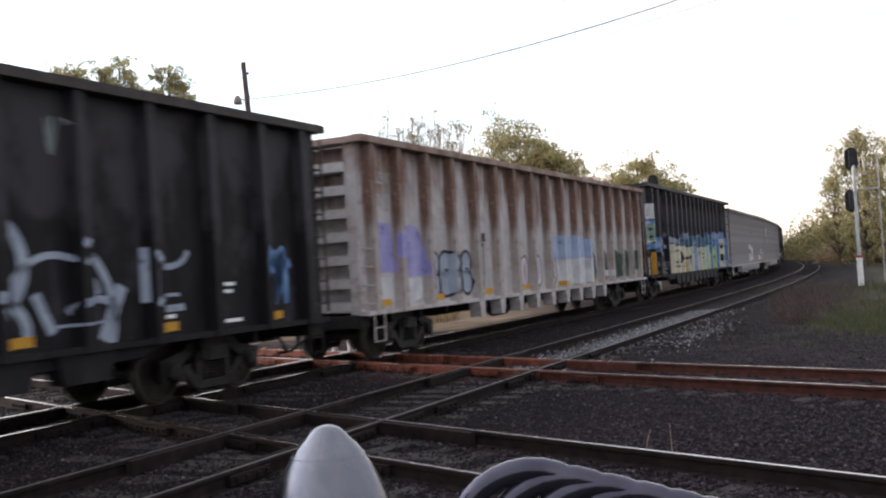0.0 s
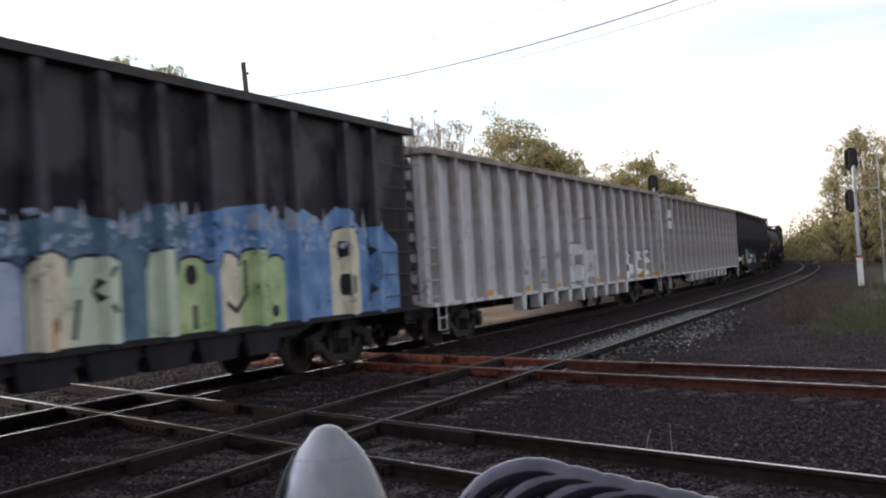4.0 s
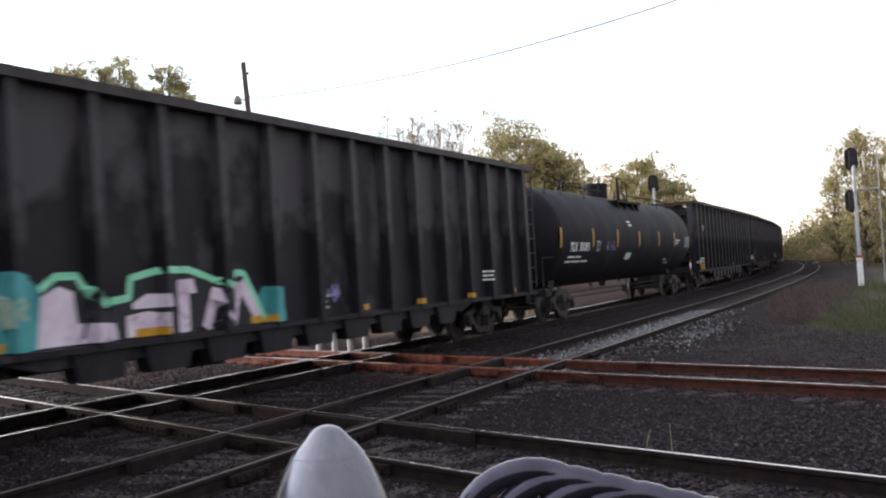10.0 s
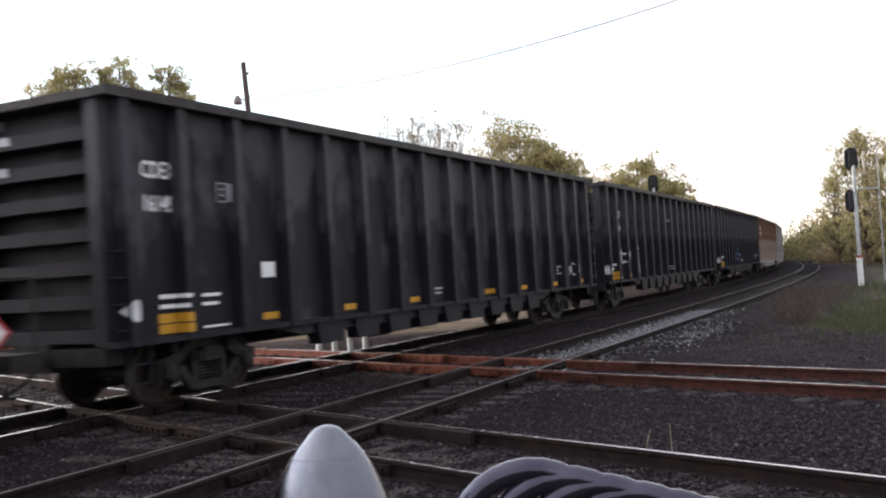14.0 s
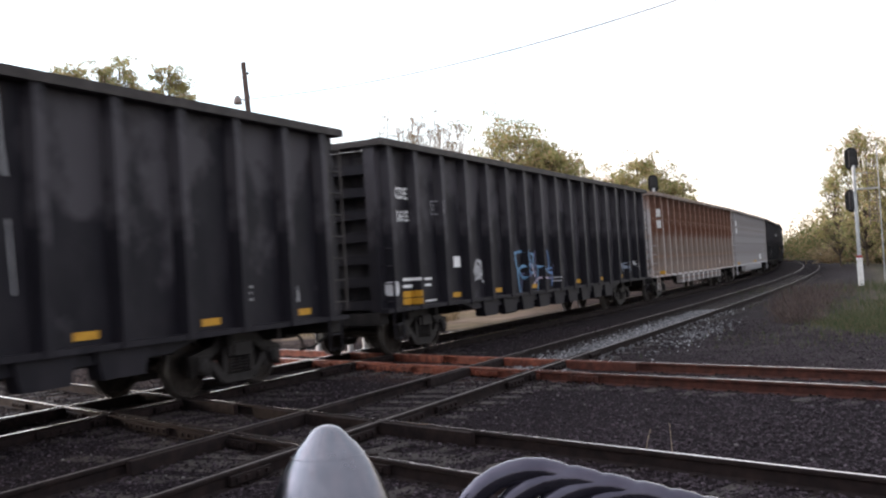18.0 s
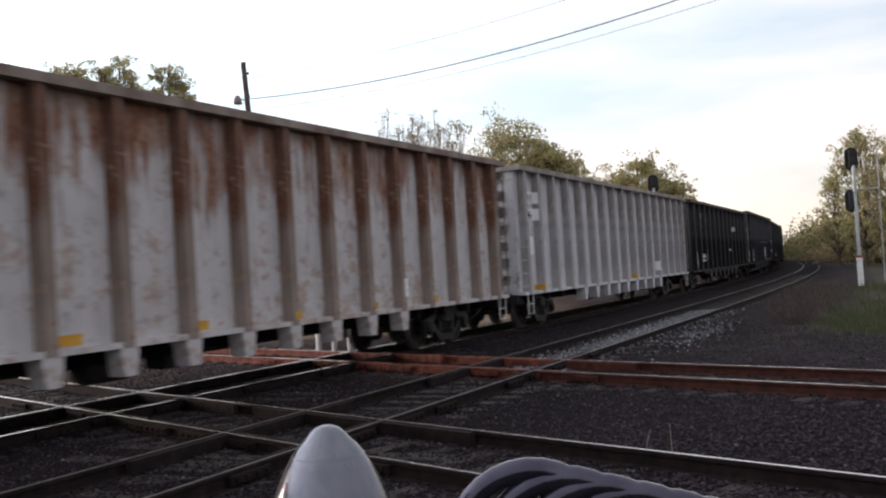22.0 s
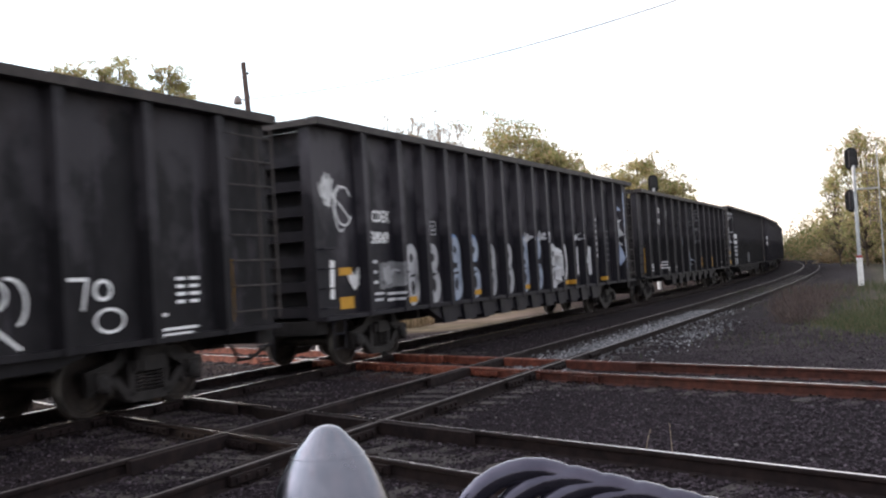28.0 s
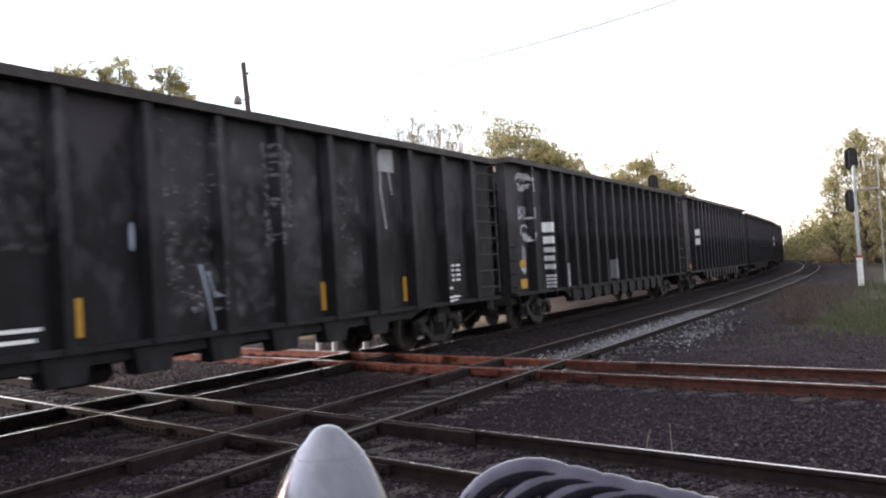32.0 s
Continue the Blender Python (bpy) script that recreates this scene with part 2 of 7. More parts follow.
class Geo:
    """Vertices and faces of one mesh, each face with the number of its material."""

    def __init__(self):
        self.v, self.f, self.mi = [], [], []

    def face(self, pts, mi=0):
        k = len(self.v)
        self.v += [tuple(p) for p in pts]
        self.f.append(tuple(range(k, k + len(pts))))
        self.mi.append(mi)

    def box(self, x0, x1, y0, y1, z0, z1, mi=0, taper=0.0):
        """A box; taper draws the bottom in along x."""
        k = len(self.v)
        self.v += [(x0 + taper, y0, z0), (x1 - taper, y0, z0), (x1 - taper, y1, z0), (x0 + taper, y1, z0), (x0, y0, z1), (x1, y0, z1), (x1, y1, z1), (x0, y1, z1)]
        for q in ((0, 3, 2, 1), (4, 5, 6, 7), (0, 1, 5, 4), (1, 2, 6, 5), (2, 3, 7, 6), (3, 0, 4, 7)):
            self.f.append(tuple(k + i for i in q))
            self.mi.append(mi)

    def prism(self, poly, y0, y1, mi=0):
        """A polygon of (x, z), counter-clockwise seen from -y, drawn out along y."""
        n, k = len(poly), len(self.v)
        self.v += [(x, y0, z) for x, z in poly] + [(x, y1, z) for x, z in poly]
        self.f.append(tuple(range(k, k + n)))
        self.f.append(tuple(range(k + 2 * n - 1, k + n - 1, -1)))
        self.mi += [mi, mi]
        for i in range(n):
            j = (i + 1) % n
            self.f.append((k + j, k + i, k + n + i, k + n + j))
            self.mi.append(mi)

    def tube(self, pts, radii, sides=8, mi=0, caps=True):
        """A round bar along points, with a radius at each."""
        pts = [Vector(p) for p in pts]
        if isinstance(radii, (int, float)):
            radii = [radii] * len(pts)
        k = len(self.v)
        side = None
        for i, p in enumerate(pts):
            a = (pts[min(i + 1, len(pts) - 1)] - pts[max(i - 1, 0)]).normalized()
            if side is None:
                side = a.orthogonal().normalized()
            side = (side - a * side.dot(a)).normalized()
            other = a.cross(side)
            for j in range(sides):
                w = 2 * math.pi * j / sides
                self.v.append(tuple(p + (side * math.cos(w) + other * math.sin(w)) * radii[i]))
        for i in range(len(pts) - 1):
            for j in range(sides):
                b, c = k + i * sides, (j + 1) % sides
                self.f.append((b + j, b + c, b + sides + c, b + sides + j))
                self.mi.append(mi)
        if caps:
            self.f.append(tuple(k + j for j in reversed(range(sides))))
            self.f.append(tuple(k + (len(pts) - 1) * sides + j for j in range(sides)))
            self.mi += [mi, mi]

    def bar(self, p, q, w, h, mi=0):
        """A flat-sided bar from p to q in the x-z plane, w wide along y and h deep."""
        p, q = Vector(p), Vector(q)
        a = (q - p).normalized()
        u = Vector((-a.z, 0, a.x)) * h / 2
        y = Vector((0, w / 2, 0))
        k = len(self.v)
        self.v += [tuple(o) for o in (p - u - y, q - u - y, q - u + y, p - u + y, p + u - y, q + u - y, q + u + y, p + u + y)]
        for s in ((0, 3, 2, 1), (4, 5, 6, 7), (0, 1, 5, 4), (1, 2, 6, 5), (2, 3, 7, 6), (3, 0, 4, 7)):
            self.f.append(tuple(k + i for i in s))
            self.mi.append(mi)

    def lathe(self, prof, sides=24, axis="y", mi=0, centre=(0, 0, 0)):
        """A profile of (radius, height) turned round an axis."""
        k = len(self.v)
        cx, cy, cz = centre
        for r, h in prof:
            for j in range(sides):
                w = 2 * math.pi * j / sides
                a, b = r * math.cos(w), r * math.sin(w)
                self.v.append({"y": (cx + a, cy + h, cz + b), "z": (cx + a, cy + b, cz + h), "x": (cx + h, cy + a, cz + b)}[axis])
        for i in range(len(prof) - 1):
            for j in range(sides):
                c = (j + 1) % sides
                self.f.append((k + i * sides + j, k + i * sides + c, k + (i + 1) * sides + c, k + (i + 1) * sides + j))
                self.mi.append(mi)

    def mesh(self, name, mats, smooth=False):
        me = bpy.data.meshes.new(name)
        me.from_pydata(self.v, [], self.f)
        for m in (mats if isinstance(mats, (list, tuple)) else [mats]):
            me.materials.append(m)
        me.polygons.foreach_set("material_index", self.mi)
        if smooth:
            me.polygons.foreach_set("use_smooth", [True] * len(self.f))
            bm = bmesh.new()
            bm.from_mesh(me)
            bmesh.ops.remove_doubles(bm, verts=bm.verts, dist=1e-5)
            bmesh.ops.recalc_face_normals(bm, faces=bm.faces)
            for e in bm.edges:
                e.smooth = len(e.link_faces) == 2 and e.calc_face_angle(0) < radians(42)
            bm.to_mesh(me)
            bm.free()
        return me


def part(name, geo, mats, parent=None, label="", at=None, smooth=False):
    """One mesh object under a thing or a part; geo may be a mesh that is shared."""
    me = geo if isinstance(geo, bpy.types.Mesh) else geo.mesh(name, mats, smooth)
    ob = new(name, me)
    if parent is not None:
        ob.parent = parent
    if at is not None:
        ob.matrix_basis = at
    return tagged(ob, label)


# ---------------------------------------------------------------- the plan of the tracks
# The train's track runs straight past the crossing, eases into a left-hand curve and goes on in it.
HEAD_A, HEAD_B = 1.1105, -0.8218
DA, NA = Vector((math.cos(HEAD_A), math.sin(HEAD_A))), Vector((-math.sin(HEAD_A), math.cos(HEAD_A)))
DB, NB = Vector((math.cos(HEAD_B), math.sin(HEAD_B))), Vector((-math.sin(HEAD_B), math.cos(HEAD_B)))
GAUGE = 1.505
MAIN_OFF, NEAR_OFF = 10.908, 6.487
CROSS_FAR, CROSS_NEAR = 12.402, 6.338
CURVE_START, CURVE_EASE, CURVE_R = 10.0, 40.0, 800.0
STEP = 0.5
S_MIN, S_MAX = -260.0, 640.0


def centre_line():
    s = np.arange(S_MIN, S_MAX, STEP)
    k = np.clip((s - CURVE_START) / CURVE_EASE, 0, 1) / CURVE_R
    th = np.cumsum(k) * STEP
    i0 = int(round(-S_MIN / STEP))
    x, y = np.cumsum(np.cos(th)) * STEP, np.cumsum(np.sin(th)) * STEP
    return s, x - x[i0], y - y[i0], th


LINE_S, LINE_X, LINE_Y, LINE_T = centre_line()


def on_line(s, off):
    """World x, y and heading at s along the main line, off metres to its left from the base line."""
    x, y, th = (float(np.interp(s, LINE_S, a)) for a in (LINE_X, LINE_Y, LINE_T))
    p = DA * (x - math.sin(th) * off) + NA * (y + math.cos(th) * off)
    return p.x, p.y, HEAD_A + th


def on_cross(s, off):
    p = DB * s + NB * off
    return p.x, p.y, HEAD_B


GROUND = -0.165

# ---------------------------------------------------------------- ground


def ground_material():
    n = Nodes("ballast_and_soil", 0.95, 0, 0.05)
    geo = n.add("ShaderNodeNewGeometry").outputs["Position"]
    # dark ballast with finer grit, lightened on the right, tan field beyond the line, grass on the verge
    v = n.add("ShaderNodeTexVoronoi", Scale=22.0)
    n.link(geo, v.inputs["Vector"])
    stone = n.mix(n.ramp(n.axis(0, v.outputs["Color"]), 0.1, 0.95), (0.0068, 0.0048, 0.0060), (0.0185, 0.0133, 0.0165))
    big = n.ramp(n.noise(0.35, 5, co=geo), 0.38, 0.66)
    stone = n.mix(n.math("MULTIPLY", big, 0.6), stone, (0.0102, 0.0076, 0.0084))
    px, py = n.axis(0, geo), n.axis(1, geo)
    off = n.math("ADD", n.math("MULTIPLY", px, NA.x), n.math("MULTIPLY", py, NA.y))
    along = n.math("ADD", n.math("MULTIPLY", px, DA.x), n.math("MULTIPLY", py, DA.y))
    wob = n.math("MULTIPLY_ADD", n.noise(0.5, 5, co=geo), 3.0, -1.5)
    # rusty dirt along the far crossing track
    near_b = n.math("ABSOLUTE", n.math("SUBTRACT", n.math("ADD", n.math("ADD", n.math("MULTIPLY", px, NB.x), n.math("MULTIPLY", py, NB.y)), n.math("MULTIPLY", wob, 0.4)), CROSS_FAR))
    dirt = n.add("ShaderNodeClamp")
    n.link(n.math("SUBTRACT", 1.3, n.math("MULTIPLY", near_b, 0.6)), dirt.inputs[0])
    fade = n.add("ShaderNodeClamp")
    along_b = n.math("ADD", n.math("MULTIPLY", px, DB.x), n.math("MULTIPLY", py, DB.y))
    n.link(n.math("MULTIPLY", n.math("SUBTRACT", -9.5, n.math("ADD", along_b, wob)), 0.3), fade.inputs[0])
    stone = n.mix(n.math("MULTIPLY", n.math("MULTIPLY", dirt.outputs[0], fade.outputs[0]), 0.75), stone, (0.085, 0.045, 0.034))
    # field beyond the main line, allowing for the curve
    bend = n.math("MULTIPLY", n.math("POWER", n.math("MAXIMUM", n.math("SUBTRACT", along, 30.0), 0.0), 2.0), 0.5 / CURVE_R)
    rel = n.math("ADD", n.math("SUBTRACT", off, bend), wob)
    tan = n.mix(n.ramp(n.noise(0.8, 6, co=geo), 0.35, 0.65), (0.13, 0.088, 0.068), (0.27, 0.20, 0.15))
    green = n.mix(n.ramp(n.noise(1.7, 6, co=geo), 0.35, 0.65), (0.10, 0.078, 0.050), (0.20, 0.15, 0.095))
    field = n.mix(n.ramp(n.noise(0.12, 3, co=geo), 0.42, 0.58), tan, green)
    m0 = n.add("ShaderNodeClamp")
    n.link(n.math("MULTIPLY", n.math("SUBTRACT", rel, 12.0), 0.4), m0.inputs[0])
    brown = n.mix(n.ramp(n.noise(2.6, 6, co=geo), 0.35, 0.65), (0.035, 0.025, 0.023), (0.085, 0.058, 0.048))
    stone = n.mix(n.math("MULTIPLY", m0.outputs[0], 0.75), stone, brown)
    # grey ground right of the near track, lightened further in place of brighter light
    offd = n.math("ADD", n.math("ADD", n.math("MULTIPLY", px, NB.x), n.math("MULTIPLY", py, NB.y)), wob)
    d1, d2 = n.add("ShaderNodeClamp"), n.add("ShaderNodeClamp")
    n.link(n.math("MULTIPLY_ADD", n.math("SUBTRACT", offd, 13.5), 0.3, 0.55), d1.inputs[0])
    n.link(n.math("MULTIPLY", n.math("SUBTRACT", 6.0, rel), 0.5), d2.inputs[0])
    lightened = n.mix(n.ramp(n.noise(1.4, 6, co=geo), 0.35, 0.65), (0.019, 0.0152, 0.0166), (0.044, 0.037, 0.038))
    stone = n.mix(n.math("MULTIPLY", n.math("MULTIPLY", d1.outputs[0], d2.outputs[0]), 0.8), stone, lightened)
    m1 = n.add("ShaderNodeClamp")
    n.link(n.math("MULTIPLY", n.math("SUBTRACT", n.math("ADD", py, n.math("MULTIPLY", wob, 0.5)), 29.3), 0.6), m1.inputs[0])
    m4 = n.add("ShaderNodeClamp")
    n.link(n.math("SUBTRACT", n.math("SUBTRACT", rel, n.math("MULTIPLY", wob, 0.8)), 12.6), m4.inputs[0])
    m5 = n.add("ShaderNodeClamp")
    n.link(n.math("MULTIPLY_ADD", n.math("ADD", px, wob), -0.22, 1.35), m5.inputs[0])
    col = n.mix(n.math("MULTIPLY", n.math("MULTIPLY", m1.outputs[0], m4.outputs[0]), m5.outputs[0]), stone, field)
    # verge on the camera's side, beyond the crossing tracks
    m2 = n.add("ShaderNodeClamp")
    offb = n.math("ADD", n.math("MULTIPLY", px, NB.x), n.math("MULTIPLY", py, NB.y))
    m3 = n.add("ShaderNodeClamp")
    n.link(n.math("MULTIPLY", n.math("SUBTRACT", n.math("ADD", offb, wob), 20.3), 0.5), m3.inputs[0])
    n.link(n.math("MULTIPLY", n.math("SUBTRACT", 2.9, rel), 0.7), m2.inputs[0])
    grass = n.mix(n.ramp(n.noise(0.6, 6, co=geo), 0.36, 0.64), (0.036, 0.040, 0.024), (0.090, 0.072, 0.058))
    col = n.mix(n.math("MULTIPLY", m2.outputs[0], m3.outputs[0]), col, grass)
    n.color(col)
    h = n.math("ADD", n.math("MULTIPLY", v.outputs["Distance"], -0.6), n.noise(9, 5, co=geo))
    n.bump(h, 0.8, 0.05)
    return n.m


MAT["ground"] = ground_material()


def build_ground():
    g = Geo()
    xs = np.concatenate([[-3000, -900, -300, -120, -60], np.arange(-30, 30.1, 0.75), [40, 60, 90, 150, 300, 900, 3000]])
    ys = np.concatenate([[-3000, -600, -120, -30], np.arange(-10, 50.1, 0.75), [60, 80, 110, 160, 300, 900, 4500]])
    rnd = np.random.RandomState(3)
    nx, ny = len(xs), len(ys)
    for y in ys:
        for x in xs:
            off = -x * math.sin(HEAD_A) + y * math.cos(HEAD_A)
            far = math.hypot(x, y)
            z = GROUND + (noise.noise((x * 0.45, y * 0.45, 0)) * 0.014 + rnd.uniform(-0.006, 0.006) if far < 60 else 0)
            g.v.append((float(x), float(y), z))
    for j in range(ny - 1):
        for i in range(nx - 1):
            g.f.append((j * nx + i, j * nx + i + 1, (j + 1) * nx + i + 1, (j + 1) * nx + i))
            g.mi.append(0)
    ob = part("ground", g, MAT["ground"], smooth=False)
    ob.data.polygons.foreach_set("use_smooth", [True] * len(g.f))
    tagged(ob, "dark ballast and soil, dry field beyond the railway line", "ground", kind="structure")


build_ground()

# ---------------------------------------------------------------- tracks
RAIL = [(-0.070, -0.170), (0.070, -0.170), (0.070, -0.158), (0.012, -0.140), (0.010, -0.048), (0.036, -0.036), (0.036, -0.008), (0.019, 0.0),
        (-0.019, 0.0), (-0.036, -0.008), (-0.036, -0.036), (-0.010, -0.048), (-0.012, -0.140), (-0.070, -0.158)]


def rail_geo(stations, prof=RAIL, head=(7,)):
    """A rail through (x, y, heading) stations; faces of the running surface take material 1."""
    g = Geo()
    n = len(prof)
    for x, y, th in stations:
        for a, z in prof:
            g.v.append((x - math.sin(th) * a, y + math.cos(th) * a, z))
    for i in range(len(stations) - 1):
        for j in range(n):
            k = (j + 1) % n
            g.f.append((i * n + j, (i + 1) * n + j, (i + 1) * n + k, i * n + k))
            g.mi.append(1 if j in head else 0)
    g.f.append(tuple(reversed(range(n))))
    g.f.append(tuple((len(stations) - 1) * n + j for j in range(n)))
    g.mi += [0, 0]
    return g


RUST_GLOW_AT = 1.38


def backlit_rust():
    """Dull red-brown rust; beyond the lines a backlit glow is painted in as brighter rust."""
    n = Nodes("rust_with_painted_glow", 0.75, 0.1, 0.25)
    geo = n.add("ShaderNodeNewGeometry").outputs["Position"]
    s = n.math("ADD", n.math("MULTIPLY", n.axis(0, geo), DB.x), n.math("MULTIPLY", n.axis(1, geo), DB.y))
    s = n.math("ADD", s, n.math("MULTIPLY", n.noise(0.7, 4, co=geo), 5.0))
    f = n.ramp(n.math("MULTIPLY_ADD", s, 0.1, RUST_GLOW_AT), 0.35, 0.65)
    g = n.ramp(n.noise(7, 6, co=geo), 0.35, 0.68)
    n.color(n.mix(f, n.mix(g, (0.085, 0.026, 0.018), (0.22, 0.064, 0.038)), n.mix(g, (0.030, 0.0105, 0.0082), (0.074, 0.0235, 0.0158))))
    n.bump(n.noise(30), 0.2, 0.01)
    return n.m


MAT["rustglow"] = backlit_rust()
TIE = Geo()
TIE.box(-0.115, 0.115, -1.3, 1.3, -0.36, -0.155)
TIE_MESH = TIE.mesh("sleeper", MAT["tie"])
PLATE = Geo()
for sgn in (-1, 1):
    PLATE.box(-0.1, 0.1, sgn * GAUGE / 2 - 0.17, sgn * GAUGE / 2 + 0.17, -0.155, -0.148)
    for a in (-0.06, 0.06):
        for b in (-0.11, 0.11):
            PLATE.box(a - 0.015, a + 0.015, sgn * GAUGE / 2 + b - 0.015, sgn * GAUGE / 2 + b + 0.015, -0.15, -0.125)
PLATE_MESH = PLATE.mesh("tie_plate", MAT["rustdark"])


def track(name, place, off, lo, hi, step, side_mat, head_mat, ties, label):
    t = tagged(new(name), label, "railway track", "railway tracks", "structure")
    for k, sgn in enumerate((-1, 1)):
        st = []
        s = lo
        while s <= hi + 0.01:
            x, y, th = place(s, off)
            st.append((x - math.sin(th) * sgn * GAUGE / 2, y + math.cos(th) * sgn * GAUGE / 2, th))
            s += step
        part("rail", rail_geo(st, RAIL, (6, 7, 8) if head_mat == "shine" else (7,)), [MAT[side_mat], MAT[head_mat]], t)
    rnd = random.Random(off)
    s = ties[0]
    while s < ties[1]:
        x, y, th = place(s, off)
        m = pose(x, y, rnd.uniform(-0.012, 0.008), 0, 0, math.degrees(th) + rnd.uniform(-1, 1))
        tie = part("sleeper", TIE_MESH, None, t, at=m)
        part("tie_plate", PLATE_MESH, None, tie)
        s += 0.56
    return t


track("track_main", on_line, MAIN_OFF, -250, 620, 2.5, "rustdark", "shine", (-12, 60), "railway track with polished rails under the train")
track("track_near", on_line, NEAR_OFF, -250, 620, 2.5, "rustdark", "dull", (-12, 75), "parallel railway track with dull dark rails")
track("track_crossing_far", on_cross, CROSS_FAR, -60, 60, 5, "rustglow", "worn", (-22, 30), "crossing railway track with rusty orange rails")
track("track_crossing_near", on_cross, CROSS_NEAR, -60, 60, 5, "rustdark", "worn", (-22, 24), "crossing railway track with dark rusty rails")

# ---------------------------------------------------------------- railcars
BODY, HALF, SILL = 20.87, 1.58, 0.95
DEEP = 0.20  # how far the ribs stand out from the sheet
TRUCK_AT = 7.85
WHEEL_R = 0.457


def rib_row(first, last, n):
    return [-BODY / 2 + first + i * (BODY - first - last) / (n - 1) for i in range(n)]


# ribs, height of the top, and the form of the lower edge of each build of gondola
BUILDS = {
    "teeth": (rib_row(0.57, 20.0, 2)[:1] + rib_row(1.67, 1.70, 15) + rib_row(0.57, 0.57, 2)[1:], 4.38),
    "band": (rib_row(0.57, 20.0, 2)[:1] + rib_row(1.67, 1.70, 15) + rib_row(0.57, 0.57, 2)[1:], 4.38),
    "dense": (rib_row(1.20, 2.78, 2)[:1] + rib_row(2.20, 2.78, 2)[:1] + rib_row(3.77, 4.41, 13) + rib_row(1.2, 2.76, 2)[1:] + rib_row(1.2, 1.78, 2)[1:], 4.69),
    "wide": (rib_row(1.30, 1.37, 13), 4.39),
    "tub": (rib_row(1.50, 10.0, 2)[:1] + rib_row(2.88, 4.0, 14) + rib_row(1.6, 2.65, 2)[1:] + rib_row(1.6, 1.50, 2)[1:], 4.54),
}
# how far the leading and the trailing end are drawn in
ENDS_IN = {"teeth": (0.20, -0.10), "band": (0.24, 0.0), "dense": (0.32, 0.22), "wide": (0.36, 0.05), "tub": (-0.05, 0.35)}


def skin(x, ribs):
    """How far a gondola's side stands out at x along it: rib faces are proud of the sheet."""
    d = min(abs(x - r) for r in ribs)
    return HALF - DEEP * min(1.0, max(0.0, (d - 0.085) / 0.025))


def wheel_geo():
    g = Geo()
    for s in (-1, 1):
        y0 = s * 0.715
        prof = [(0.09, y0 + s * 0.09), (0.13, y0 + s * 0.09), (0.14, y0 + s * 0.05), (0.37, y0 + s * 0.035), (0.385, y0 + s * 0.075), (0.445, y0 + s * 0.075)]
        g.lathe(prof, 24, "y", 0)
        g.lathe([(0.445, y0 + s * 0.075), (0.452, y0 + s * 0.07), (WHEEL_R, y0 - s * 0.03)], 24, "y", 1)
        g.lathe([(WHEEL_R, y0 - s * 0.03), (0.483, y0 - s * 0.042), (0.483, y0 - s * 0.06), (0.44, y0 - s * 0.065), (0.385, y0 - s * 0.06), (0.37, y0 + s * 0.01), (0.14, y0 - s * 0.02), (0.09, y0 - s * 0.06)], 24, "y", 0)
        for j in range(3):  # core holes and a chalk mark show the turning
            w = 2 * math.pi * j / 3
            g.box(0.25 * math.cos(w) - 0.03, 0.25 * math.cos(w) + 0.03, y0 + s * 0.04 - 0.008, y0 + s * 0.04 + 0.008, 0.25 * math.sin(w) - 0.03, 0.25 * math.sin(w) + 0.03, 0)
    g.tube([(0, -1.05, 0), (0, 1.05, 0)], 0.085, 12)
    return g


WHEEL_MESH = wheel_geo().mesh("wheelset", [MAT["wheel"], MAT["tread"]], True)


def frame_geo():
    """A cast side frame with its journals, windows and pedestal jaws."""
    g = Geo()
    w = 0.13
    pts = [(-1.12, 0.56), (-0.62, 0.66), (-0.42, 0.83), (0.42, 0.83), (0.62, 0.66), (1.12, 0.56)]
    for a, b in zip(pts, pts[1:]):
        g.bar((a[0], 0, a[1]), (b[0], 0, b[1]), w, 0.16)
    low = [(-0.66, 0.50), (-0.36, 0.20), (0.36, 0.20), (0.66, 0.50)]
    for a, b in zip(low, low[1:]):
        g.bar((a[0], 0, a[1]), (b[0], 0, b[1]), w, 0.13)
    for x in (-0.33, 0.33):
        g.box(x - 0.05, x + 0.05, -w / 2, w / 2, 0.22, 0.80)
    for x in (-0.89, 0.89):
        g.box(x - 0.14, x + 0.14, -0.10, 0.10, 0.38, 0.62)
        g.lathe([(0.0, -0.155), (0.07, -0.155), (0.125, -0.13), (0.125, 0.06)], 14, "y", 0, (x, 0, 0.457))
        g.box(x - 0.21, x - 0.14, -0.06, 0.06, 0.30, 0.58)
        g.box(x + 0.14, x + 0.21, -0.06, 0.06, 0.30, 0.58)
    return g


def spring_geo():
    g = Geo()
    for x in (-0.19, 0.0, 0.19):
        pts = [(x + 0.075 * math.cos(a * 0.8), 0.075 * math.sin(a * 0.8), 0.27 + a * 0.0062) for a in range(0, 48)]
        g.tube(pts, 0.016, 5)
    g.box(-0.30, 0.30, -0.12, 0.12, 0.56, 0.72)
    return g


FRAME_MESH, SPRING_MESH = frame_geo().mesh("side_frame", MAT["truck"]), spring_geo().mesh("spring_nest", MAT["truck"])
BOLSTER = Geo()
BOLSTER.box(-0.2, 0.2, -1.15, 1.15, 0.55, 0.76)
BOLSTER.lathe([(0, 0.86), (0.19, 0.86), (0.19, 0.74)], 16, "z")
for bx in (-0.42, 0.42):
    BOLSTER.bar((bx, 0, 0.42), (bx * 1.1, 0, 0.56), 1.7, 0.09)
BOLSTER_MESH = BOLSTER.mesh("bolster", MAT["truck"])
WHEELSETS = []


